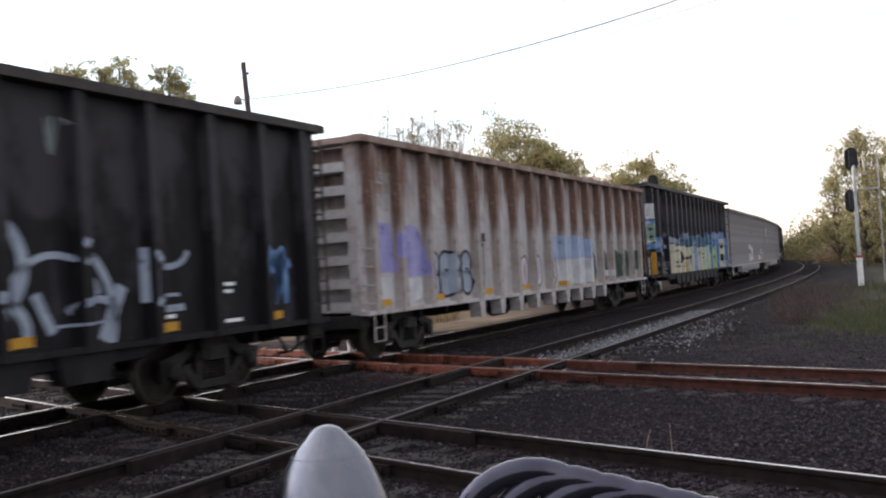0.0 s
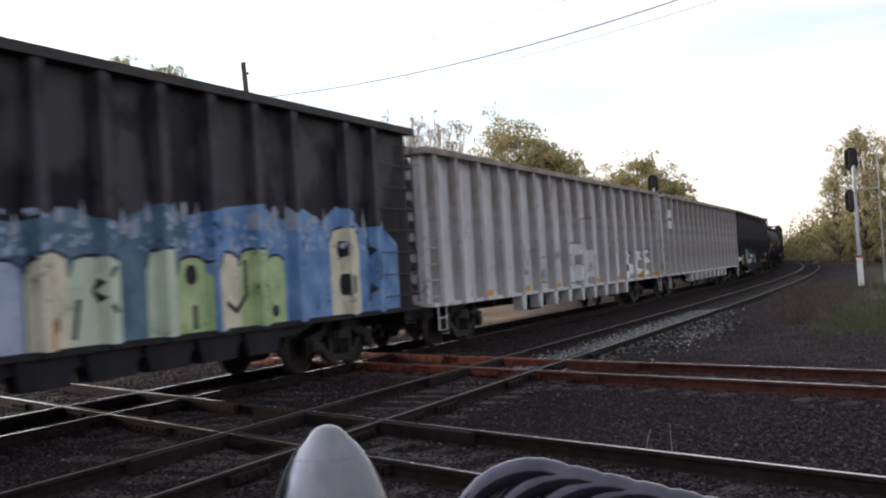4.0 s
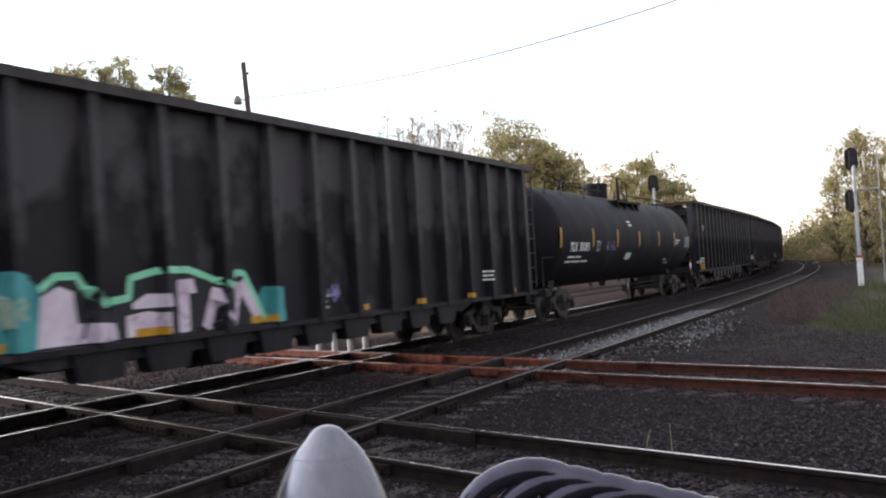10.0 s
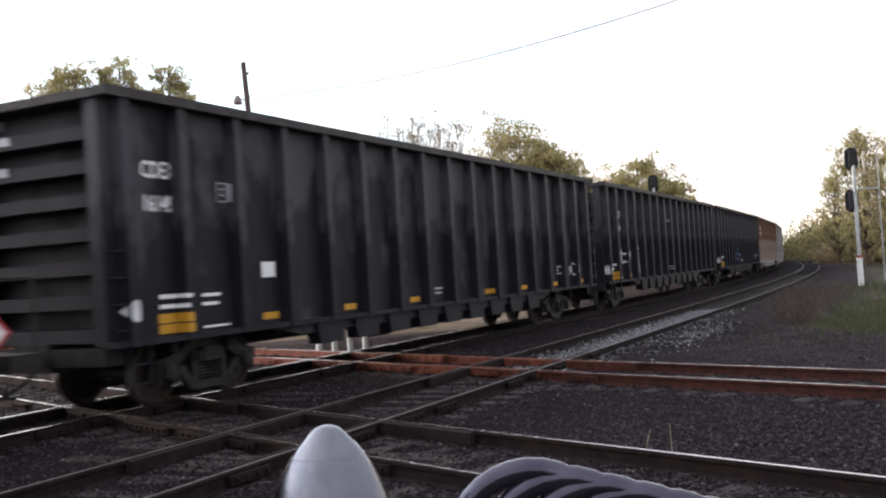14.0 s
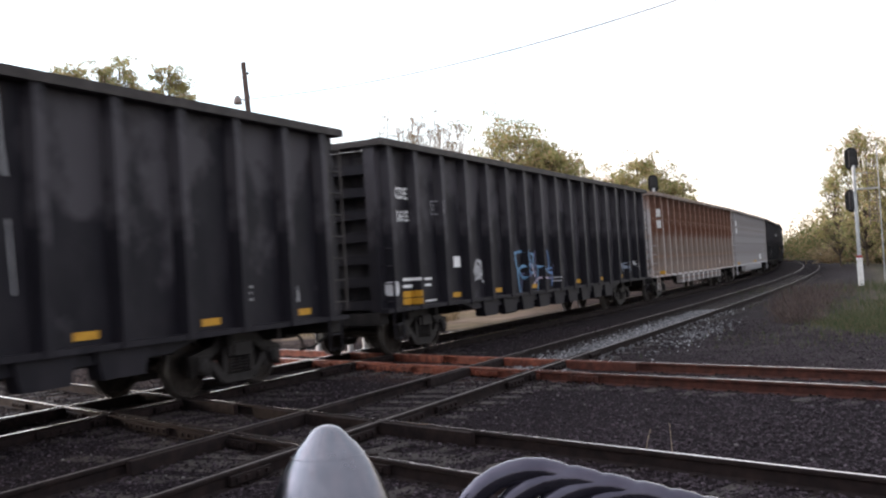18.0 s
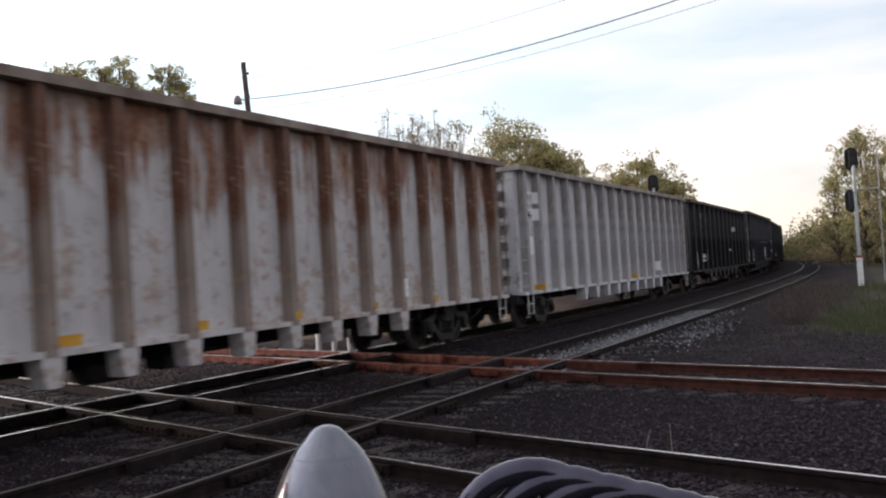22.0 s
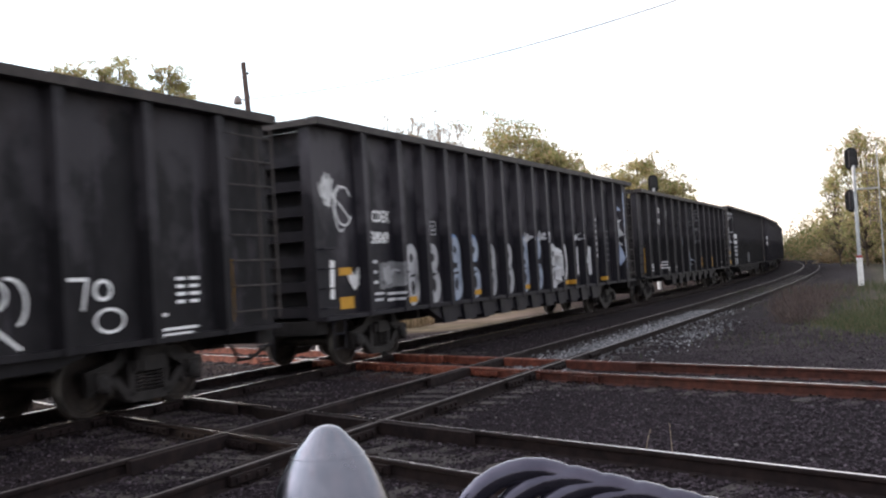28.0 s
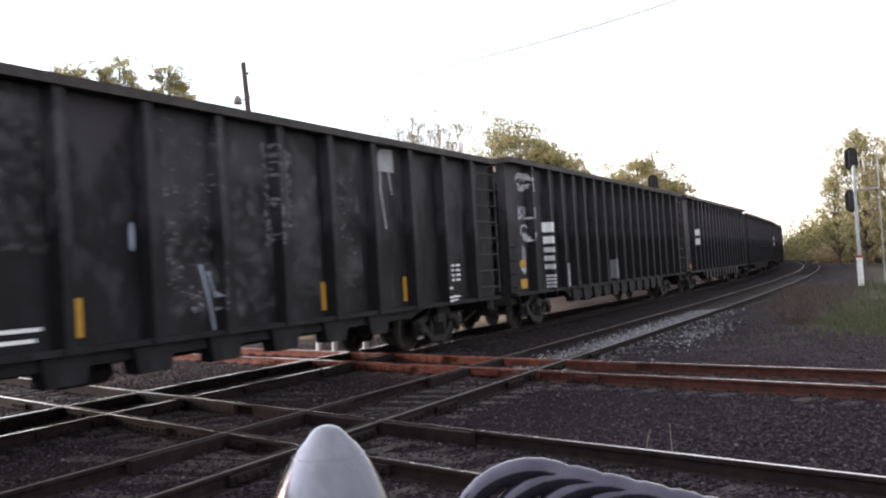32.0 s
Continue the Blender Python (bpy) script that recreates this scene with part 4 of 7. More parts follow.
    def spatter(self, x0, x1, z0, z1, count, r, seed):
        """A cloud of drops, one piece."""
        rnd = random.Random(seed)
        self.begin()
        for _ in range(count):
            cx, cz, q = rnd.uniform(x0, x1), z0 + (z1 - z0) * rnd.random() ** 1.4, r * rnd.uniform(0.4, 1.0)
            k = [(cx + q * math.cos(a) * rnd.uniform(0.7, 1.2), cz + q * math.sin(a) * rnd.uniform(0.7, 1.3)) for a in (0.2, 1.3, 2.3, 3.4, 4.4, 5.4)]
            self.quad(k)
        return self

    def scribble(self, x0, x1, z0, z1, w, turns, seed):
        """A looping scrawl over an area."""
        rnd = random.Random(seed)
        pts, n = [], turns * 10
        p = [rnd.uniform(0, 6) for _ in range(4)]
        for i in range(n + 1):
            t = i / n
            pts.append((x0 + (x1 - x0) * (0.5 + 0.38 * math.sin(t * turns * 3.1 + p[0]) * math.cos(t * 2 + p[1]) + (t - 0.5) * 0.5),
                        z0 + (z1 - z0) * (0.5 + 0.5 * math.sin(t * turns * 6.3 + p[2]) * (0.65 + 0.35 * math.sin(t * 9 + p[3])))))
        return self.path(pts, w)

    def done(self, mat, name="graffiti", label=""):
        ends = self.starts[1:] + [len(self.g.f)]
        for a, b in zip(self.starts, ends):
            g = Geo()
            seen = {}
            for f in self.g.f[a:b]:
                # neighbouring strips share their corners
                ids = []
                for i in f:
                    key = tuple(round(c, 4) for c in self.g.v[i])
                    if key not in seen:
                        seen[key] = len(g.v)
                        g.v.append(self.g.v[i])
                    if seen[key] not in ids:
                        ids.append(seen[key])
                if len(ids) > 2:
                    g.f.append(tuple(ids))
                    g.mi.append(0)
            if g.f:
                part(name, g, MAT[mat], self.car, label)


def text_mesh(words, size, bold=0.02):
    cu = bpy.data.curves.new("lettering", "FONT")
    cu.body, cu.size, cu.offset, cu.resolution_u = words, size, bold * size, 2
    ob = new("lettering", cu)
    me = bpy.data.meshes.new_from_object(ob.evaluated_get(bpy.context.evaluated_depsgraph_get()))
    bpy.data.objects.remove(ob)
    return me


def letter(number, words, x, z, size, mat="white", wide=1.0, out=0.004):
    """Words on the near side of a car, their lower left corner x from its leading end."""
    car = CARS[number][1]
    me = text_mesh(words, size)
    me.materials.clear()
    me.materials.append(MAT[mat])
    y = -(HALF - DEEP) - out
    me.transform(Matrix.Translation((x + SHIFT[number] - BODY / 2, y, z)) @ Matrix.Rotation(radians(90), 4, "X") @ Matrix.Diagonal((wide, 1, 1, 1)))
    part("lettering", me, None, car, "painted white lettering" if mat == "white" else "dark lettering")


def bars(number, x, z, w, rows, h=0.055, gap=0.11, mat="white", layer=0.0):
    """Lines of small writing as plain bars."""
    for i in range(rows):
        Spray(number, layer).fill(x, x + w * (1 - 0.13 * (i % 2)), z - i * gap, z - i * gap + h, step=0.3).done(mat, "stencil_line")


def reflector(number, x, z, w, h):
    Spray(number, 0.004).fill(x, x + w, z, z + h, step=0.1).done("yellow", "reflector", "amber reflective strip")


def board(number, x, z, w, h, mat="white"):
    Spray(number, 0.002).fill(x, x + w, z, z + h, step=0.2).done(mat, "panel_board", "white painted board")


def frame_mark(number, x, z, w=0.26, h=0.30, mat="grey_ink"):
    sp = Spray(number)
    sp.line(x, z, x + w, z, 0.022).line(x, z + h, x + w, z + h, 0.022).line(x, z, x, z + h, 0.022).line(x + w, z, x + w, z + h, 0.022)
    sp.line(x + 0.05, z + h * 0.68, x + w - 0.05, z + h * 0.68, 0.025).line(x + 0.05, z + h * 0.35, x + w - 0.05, z + h * 0.35, 0.025).line(x + w / 2, z + 0.06, x + w / 2, z + h * 0.6, 0.02)
    sp.done(mat, "stencil_mark")


def dress_cars():
    # car 0: pale outlines of round letters, blue scrawl
    sp = Spray(0)
    sp.arc(14.75, 1.55, 0.70, 0.62, 10, 175, 0.09).arc(14.75, 1.35, 0.95, 1.05, -20, 70, 0.12).arc(13.75, 2.05, 0.55, 0.60, -75, 60, 0.16)
    sp.arc(13.7, 1.25, 0.62, 0.45, -20, 95, 0.14).arc(15.35, 1.35, 0.45, 0.25, 20, 160, 0.10).line(15.85, 1.75, 15.5, 1.05, 0.2).line(14.45, 1.7, 14.7, 1.2, 0.14)
    sp.line(14.75, 1.28, 15.6, 1.3, 0.04).line(12.2, 1.2, 13.2, 2.2, 0.14).arc(12.6, 1.6, 0.5, 0.6, 0, 300, 0.12).arc(10.6, 1.6, 0.6, 0.62, 0, 360, 0.12).line(9.2, 1.1, 9.5, 2.2, 0.14)
    sp.line(16.27, 1.5, 16.27, 2.25, 0.16).arc(16.75, 2.25, 0.42, 0.27, 190, 350, 0.09).line(16.3, 1.55, 16.6, 1.35, 0.12).line(16.5, 1.38, 17.05, 1.40, 0.10).line(16.6, 1.58, 16.95, 1.58, 0.05)
    sp.done("bluegrey", "graffiti", "pale grey-blue outlined graffiti letters")
    Spray(0).scribble(18.85, 19.65, 1.3, 2.25, 0.10, 9, 4).scribble(18.9, 19.6, 1.5, 2.2, 0.12, 6, 8).done("blue", "graffiti", "light blue scrawl")
    bars(0, 17.75, 1.66, 0.45, 2), bars(0, 17.7, 1.10, 0.65, 1), bars(0, 16.55, 1.25, 0.3, 1)
    for x in (13.9, 16.4, 18.9):
        reflector(0, x, 1.07, 0.5, 0.13)
    Spray(0).scribble(14.6, 15.0, 3.4, 4.0, 0.03, 3, 4).done("slate", "scuff")

    # car 1: lilac squares, outlined blue letters, lilac letters, blue over white block
    Spray(1).under(((0.7, 2.6), (0.85, 2.72), (1.35, 2.7), (1.42, 1.9)), 1.72).under(((1.92, 2.62), (2.1, 2.72), (2.55, 2.62), (2.68, 2.3), (2.6, 2.0), (2.7, 1.8)), 1.62).fill(1.42, 1.92, 2.0, 2.5, 0.04, 5).done("lilac", "graffiti", "faded lilac block letters")
    Spray(1).fill(0.62, 1.3, 1.15, 1.62, 0.02, 6).fill(2.0, 2.6, 1.15, 1.6, 0.02, 7).done("pale")
    for x, w in ((3.15, 0.30), (3.75, 0.33), (4.35, 0.26), (4.85, 0.27)):
        Spray(1, 0.002).arc(x, 1.85, w, 0.28, -60, 200, 0.07).arc(x, 1.40, w * 1.05, 0.28, 150, 420, 0.07).line(x - w, 1.3, x - w, 1.95, 0.06).line(x - w * 0.2, 1.72, x + w * 0.35, 1.7, 0.06).done("dark", "outline")
        Spray(1).blob(x, 1.82, w * 0.98, 0.29).blob(x, 1.42, w, 0.30).done("bluegrey", "graffiti", "grey-blue bubble letters")
    Spray(1, 0.002).line(5.35, 2.0, 5.9, 2.3, 0.05).line(5.9, 2.3, 5.85, 1.2, 0.05).line(5.5, 1.7, 5.8, 1.7, 0.05).done("dark")
    for i, x in enumerate((8.25, 8.6, 9.2, 9.65, 10.5, 10.85)):
        Spray(1).arc(x, 1.55, 0.16, 0.34, 0, 360, 0.10).line(x - 0.15, 1.2, x - 0.15, 1.9, 0.09).done("pink", "graffiti", "pale lilac letters")
        Spray(1, -0.001).arc(x, 1.55, 0.23, 0.42, 0, 360, 0.06).done("dark")
    Spray(1).fill(10.9, 14.25, 1.85, 2.52, 0.05, 9).done("paleblue", "graffiti", "pale sky blue block")
    Spray(1).fill(11.2, 14.2, 1.1, 1.85, 0.03, 11).done("pale")
    for x in (14.6, 15.92, 17.35, 18.62):
        Spray(1).blob(x, 1.72, 0.40, 0.34).blob(x + 0.06, 1.38, 0.40, 0.30).fill(x - 0.38, x + 0.1, 1.1, 1.85, 0.03, int(x)).done("bottle", "graffiti", "dark bottle-green rounded letters")
        Spray(1, 0.002).arc(x, 1.72, 0.42, 0.36, 0, 170, 0.035).line(x - 0.05, 1.3, x + 0.1, 1.6, 0.04).done("slate", "outline")
    Spray(1).under(((19.32, 1.95), (19.7, 2.0), (20.05, 2.05)), 1.33).done("bottle", "graffiti", "dark bottle-green block")
    Spray(1, 0.002).scribble(19.4, 19.95, 1.4, 1.9, 0.03, 5, 3).done("slate", "outline")
    reflector(1, 19.36, 1.12, 0.5, 0.1)
    Spray(1, 0.003).fill(5.82, 6.04, 2.34, 2.56).done("dark", "placard")
    letter(1, "LEWX", 0.85, 3.5, 0.34, "grey_ink", 0.75), letter(1, "2078", 0.85, 3.06, 0.34, "grey_ink", 0.8)
    for x in (0.7, 3.1, 5.85, 8.4, 11.2, 14.3):
        reflector(1, x, 1.07, 0.5, 0.13)
    Spray(1, 0.003).fill(16.0, 16.5, 1.2, 1.4).done("pale")

    # car 2: blue cloud over a run of cream, pale blue and green letters
    sp = Spray(2)
    cloud = ((3.3, 2.3), (3.9, 2.5), (4.9, 2.46), (5.4, 2.5), (6.1, 2.78), (6.8, 2.62), (7.2, 2.68), (8.1, 2.78), (8.9, 2.56), (9.5, 2.68), (10.4, 2.55), (11.2, 2.78), (11.9, 2.55), (12.7, 2.86), (13.4, 2.72))
    sp.under(cloud, 1.0)
    sp.done("steelblue", "graffiti", "dull blue sprayed cloud behind graffiti letters")
    Spray(2).under(((13.4, 2.72), (14.2, 2.86), (15.1, 2.94), (15.7, 2.7), (16.2, 2.96), (16.9, 2.7), (17.4, 3.0), (18.2, 2.6), (19.0, 2.66), (19.6, 2.3)), 0.98).done("blue", "graffiti", "blue sprayed cloud behind graffiti letters")
    rnd = random.Random(12)
    sp = Spray(2, 0.002)
    for i in range(30):
        # drips and splashes that rise from the cloud
        x = 2.5 + 0.56 * i + rnd.uniform(-0.15, 0.15)
        z = float(np.interp(x, [p[0] for p in cloud], [p[1] for p in cloud])) - 0.08
        sp.under(((x - 0.05, z), (x, z + rnd.uniform(0.12, 0.38)), (x + 0.06, z)), z - 0.12)
        if i % 2:
            sp.blob(x + 0.2, z + rnd.uniform(-0.05, 0.12), rnd.uniform(0.06, 0.13), rnd.uniform(0.08, 0.18))
    sp.done("bluegrey", "graffiti", "pale blue splashes")
    Spray(2, 0.002).spatter(3.4, 9.0, 2.2, 2.62, 150, 0.06, 51).spatter(9.0, 18.5, 2.2, 2.7, 210, 0.06, 52).done("paleblue")
    runs = (("cream", 3.84, 4.84, 2.28), ("cream", 4.88, 6.02, 2.2), ("cream", 6.06, 7.1, 2.2), ("cream", 7.14, 8.28, 2.16), ("greenbox", 8.38, 9.0, 2.24), ("paleblue", 9.0, 9.8, 2.18), ("paleblue", 9.85, 10.45, 2.1),
            ("cream", 10.5, 11.15, 2.2), ("greenbox", 11.15, 11.85, 2.14), ("greenbox", 12.5, 13.1, 2.22), ("lime", 13.1, 13.75, 2.1), ("cream", 13.82, 14.5, 2.16), ("lime", 14.5, 15.15, 2.2), ("lime", 15.2, 15.7, 2.1), ("cream", 17.1, 18.1, 2.58))
    for m, a, b, z in runs:
        w = b - a
        Spray(2, 0.003).under(((a, z - 0.28), (a + 0.12 * w, z - 0.05), (a + 0.4 * w, z), (a + 0.75 * w, z - 0.01), (b - 0.06 * w, z - 0.07), (b, z - 0.3)), 1.0).done(m, "graffiti", "cream, pale blue and green graffiti letters")
    sp = Spray(2, 0.006)
    for m, a, b, z in runs:
        w = b - a
        sp.path([(a, z - 0.25), (a + 0.12 * w, z - 0.03), (a + 0.4 * w, z + 0.02), (a + 0.75 * w, z + 0.01), (b, z - 0.08)], 0.045)
    # the counters and inner edges of the letters
    sp.line(4.42, 1.02, 4.42, 1.5, 0.12).line(4.4, 1.8, 4.4, 2.22, 0.10).line(4.86, 1.1, 4.9, 2.15, 0.06)
    sp.path([(5.75, 1.95), (5.25, 1.98), (5.2, 1.5), (5.45, 1.42), (5.6, 1.62)], 0.07).path([(5.0, 1.15), (5.3, 1.3), (5.7, 1.12)], 0.07).line(5.85, 1.0, 5.95, 2.1, 0.05)
    sp.path([(6.35, 1.95), (6.3, 1.5), (6.55, 1.25), (6.95, 1.5), (7.05, 1.8)], 0.09).line(6.55, 2.05, 6.6, 1.85, 0.08)
    sp.path([(7.35, 1.62), (7.8, 1.75), (8.25, 1.6)], 0.14).path([(7.4, 1.35), (7.85, 1.4), (8.2, 1.3)], 0.10).line(7.2, 1.1, 7.18, 1.5, 0.06)
    sp.path([(8.65, 2.15), (8.45, 1.7), (8.5, 1.25), (8.75, 1.02)], 0.12).blob(9.15, 1.55, 0.16, 0.13).line(9.0, 1.85, 9.3, 1.95, 0.06).path([(9.75, 2.05), (9.7, 1.6), (9.8, 1.05)], 0.06)
    sp.blob(10.85, 1.85, 0.10, 0.16).blob(10.9, 1.3, 0.09, 0.12).line(11.2, 1.1, 11.3, 1.6, 0.08).path([(11.75, 2.0), (11.55, 1.7), (11.75, 1.4)], 0.07)
    sp.line(12.85, 1.1, 12.85, 1.45, 0.12).line(12.9, 1.75, 12.92, 2.15, 0.12).blob(13.4, 1.85, 0.13, 0.15).line(13.45, 1.05, 13.45, 1.4, 0.10)
    sp.path([(14.15, 2.05), (14.1, 1.45), (14.4, 1.25), (14.65, 1.5), (14.65, 2.05)], 0.08).line(14.95, 1.6, 15.1, 1.9, 0.08).blob(15.4, 1.2, 0.10, 0.10)
    sp.blob(17.45, 2.2, 0.12, 0.16).blob(17.5, 1.55, 0.14, 0.2).path([(17.9, 2.5), (17.75, 1.95), (17.95, 1.2)], 0.08).path([(18.4, 2.4), (18.6, 1.8), (18.4, 1.2)], 0.06)
    sp.done("dark", "outline")
    Spray(2, 0.006).fill(4.0, 4.14, 1.02, 1.5).fill(7.24, 7.4, 1.02, 1.5).fill(10.7, 10.8, 1.02, 1.35).done("yellow")
    Spray(2, 0.003).line(3.9, 0.98, 3.86, 0.70, 0.08).line(5.0, 0.98, 4.97, 0.74, 0.05).line(6.1, 0.98, 6.07, 0.70, 0.05).line(8.35, 0.98, 8.35, 0.72, 0.06).line(10.3, 0.98, 10.3, 0.74, 0.05).done("bluegrey", "drip")
    letter(2, "RECX", 2.27, 2.26, 0.30, "pale", 1.0), letter(2, "9874", 2.2, 1.76, 0.32, "pale", 1.05)
    for i, z in enumerate((1.46, 1.34, 1.20, 1.06)):
        bars(2, 2.2 + 0.05 * i, z, 0.42 - 0.04 * i, 1, 0.06, 0.1, "smoke"), bars(2, 2.75, z, 0.5 - 0.05 * i, 1, 0.06, 0.1, "smoke")
    Spray(2, 0.001).spatter(1.9, 3.3, 1.05, 2.0, 60, 0.07, 17).blob(2.6, 2.72, 0.10, 0.13).blob(3.1, 2.66, 0.08, 0.14).done("smoke")
    Spray(2, 0.001).under(((1.25, 2.5), (1.45, 2.85), (1.6, 2.55), (1.85, 2.72), (1.95, 2.3)), 1.95).done("blue", "graffiti", "blue sprayed patch")
    Spray(2, 0.003).scribble(1.25, 1.9, 1.85, 2.5, 0.06, 8, 13).blob(1.5, 2.25, 0.2, 0.14).blob(1.75, 2.0, 0.15, 0.10).done("paleblue", "graffiti", "pale blue splashes")
    Spray(2, 0.002).scribble(1.3, 1.9, 1.1, 1.75, 0.05, 6, 23).spatter(1.25, 1.95, 1.05, 1.75, 50, 0.05, 19).done("smoke")
    # the tall tag on the first panels
    Spray(2, 0.002).under(((0.02, 3.75), (0.15, 3.88), (0.3, 3.82), (0.5, 3.92), (0.72, 3.86), (0.78, 3.3)), 3.28).under(((0.8, 3.62), (0.95, 3.76), (1.2, 3.74), (1.26, 3.2)), 3.14).done("chalk", "graffiti", "white and pale green tall tag")
    Spray(2, 0.002).under(((0.03, 3.0), (0.2, 3.08), (0.45, 3.04), (0.7, 3.1), (1.0, 3.1), (1.18, 3.0)), 2.36).done("sage", "graffiti", "white and pale green tall tag")
    Spray(2, 0.001).under(((0.03, 3.26), (0.6, 3.24), (1.22, 3.12)), 2.98).under(((0.0, 2.32), (0.5, 2.3), (0.8, 2.3)), 2.08).done("blue", "graffiti", "blue edge of the tall tag")
    Spray(2, 0.004).path([(0.0, 2.32), (0.25, 2.42), (0.5, 2.34), (0.8, 2.44), (1.15, 2.36)], 0.07).path([(0.02, 3.08), (0.4, 3.14), (0.8, 3.1), (1.2, 3.14)], 0.05).done("chalk", "outline", "white outline")
    Spray(2, 0.005).arc(0.3, 3.55, 0.10, 0.15, 0, 360, 0.05).line(0.55, 3.42, 0.55, 3.72, 0.06).line(0.68, 3.42, 0.68, 3.66, 0.05).arc(1.0, 3.46, 0.1, 0.12, 0, 360, 0.09).arc(0.2, 2.72, 0.12, 0.2, 30, 300, 0.05).arc(0.52, 2.72, 0.10, 0.22, 0, 360, 0.05).line(0.75, 2.48, 0.75, 2.95, 0.05).line(0.95, 2.45, 0.95, 2.9, 0.05).line(1.08, 2.5, 1.08, 2.95, 0.04).done("dark", "outline")
    Spray(2, 0.003).fill(0.15, 0.32, 1.36, 1.72, 0.04, 3).fill(0.12, 0.35, 1.08, 1.3, 0.03, 4).done("pale")
    reflector(2, 0.54, 1.05, 0.11, 0.90)

    # car 3: white bubble letters with grey edge
    Spray(3).under(((8.78, 2.05), (8.9, 2.26), (9.2, 2.3), (9.5, 2.26), (9.6, 2.05)), 1.95).fill(9.06, 9.36, 1.5, 1.98, 0.02, 3).under(((8.62, 1.4), (8.8, 1.62), (9.3, 1.68), (9.55, 1.55), (9.62, 1.3)), 1.14).done("chalk", "graffiti", "white bubble letters")
    Spray(3, 0.002).path([(9.0, 1.95), (8.76, 1.95), (8.78, 2.2), (9.0, 2.32), (9.4, 2.32), (9.62, 2.15), (9.6, 1.95), (9.4, 1.92)], 0.05).path([(9.04, 1.95), (9.02, 1.68), (8.7, 1.6), (8.6, 1.3), (8.75, 1.13), (9.2, 1.08), (9.6, 1.2)], 0.05).line(9.42, 1.92, 9.45, 1.6, 0.12).done("smoke", "outline")
    Spray(3).fill(10.02, 10.24, 1.2, 2.1, 0.02, 4).fill(10.42, 10.66, 1.2, 2.08, 0.02, 5).done("chalk", "graffiti", "white bubble letters")
    Spray(3, 0.002).line(10.0, 1.2, 10.0, 2.1, 0.03).line(10.28, 1.2, 10.28, 2.1, 0.03).line(10.69, 1.2, 10.69, 2.05, 0.03).line(10.0, 1.17, 10.7, 1.14, 0.03).done("grey_ink", "outline")
    Spray(3).line(11.0, 1.85, 11.3, 2.05, 0.2).line(11.3, 1.35, 11.3, 2.0, 0.22).line(11.3, 2.0, 11.65, 2.14, 0.24).done("chalk", "graffiti", "white bubble letters")
    Spray(3, 0.002).path([(4.95, 2.13), (5.15, 2.12), (5.2, 1.8), (5.35, 1.75), (5.5, 2.1), (5.68, 2.12)], 0.035).path([(5.0, 1.65), (5.1, 1.5), (5.35, 1.56)], 0.06).line(5.0, 1.5, 5.3, 1.48, 0.05).line(6.35, 1.9, 6.8, 1.92, 0.03).scribble(6.1, 6.75, 1.25, 1.6, 0.03, 6, 4).scribble(7.45, 8.05, 1.8, 2.1, 0.02, 6, 7).line(6.2, 1.22, 6.75, 1.2, 0.05).done("smoke", "outline", "grey brushed strokes")
    for x, form in ((13.84, 0), (15.32, 1), (16.65, 2), (17.95, 3)):
        sp = Spray(3)
        sp.arc(x + 0.06, 1.84, 0.17, 0.17, -110, 120, 0.13)
        if form in (0, 1):
            sp.arc(x + 0.08, 1.36, 0.2, 0.24, -120, 110, 0.14)
            sp.line(x - 0.14, 1.12, x - 0.14, 2.02, 0.13)
        elif form == 2:
            sp.line(x - 0.14, 1.15, x - 0.14, 2.0, 0.13).line(x, 1.6, x + 0.25, 1.15, 0.13)
        else:
            sp.arc(x, 1.84, 0.17, 0.17, 90, 280, 0.13).arc(x + 0.04, 1.38, 0.2, 0.24, -150, 100, 0.14)
        sp.done("white", "graffiti", "white block letters")
        Spray(3, 0.002).arc(x + 0.04, 1.8, 0.30, 0.28, 20, 160, 0.03).done("dark", "outline")
    Spray(3).line(18.8, 1.6, 19.05, 2.1, 0.08).line(19.05, 2.1, 19.1, 1.5, 0.08).done("white")
    Spray(3, 0.004).fill(15.13, 15.6, 1.23, 1.61).done("white", "placard")
    Spray(3, 0.006).fill(15.19, 15.54, 1.29, 1.55).done("dark")
    bars(3, 12.4, 1.42, 0.45, 3, 0.03, 0.08, "grey_ink")
    for x in (2.4, 4.95, 7.45, 11.3, 13.85, 16.6, 18.9):
        reflector(3, x, 1.02, 0.45, 0.14)
    Spray(3, 0.002).path([(10.03, 3.01), (10.3, 3.09), (10.78, 3.12)], 0.035).line(6.95, 2.9, 7.4, 2.88, 0.03).path([(7.2, 3.95), (7.8, 4.0)], 0.03).path([(9.0, 3.3), (8.8, 3.15), (8.7, 2.95)], 0.04).done("rust", "scrape")
    Spray(3, 0.002).blob(5.0, 3.1, 0.08, 0.12).blob(6.3, 3.35, 0.1, 0.06).path([(8.6, 3.45), (9.1, 3.4), (9.05, 2.9)], 0.03).line(11.5, 3.0, 11.6, 3.3, 0.02).done("smoke", "scuff")

    # car 4: boards with reporting mark and number
    board(4, 0.06, 3.40, 0.82, 0.34), board(4, 0.06, 2.94, 0.82, 0.34)
    letter(4, "LEWX", 0.08, 3.44, 0.34, "slate", 0.78, 0.009), letter(4, "2130", 0.10, 2.98, 0.34, "slate", 0.9, 0.009)
    for x in (0.2, 2.75, 5.25, 7.8, 10.3, 12.8, 15.3, 18.5):
        reflector(4, x, 1.03, 0.45, 0.15)
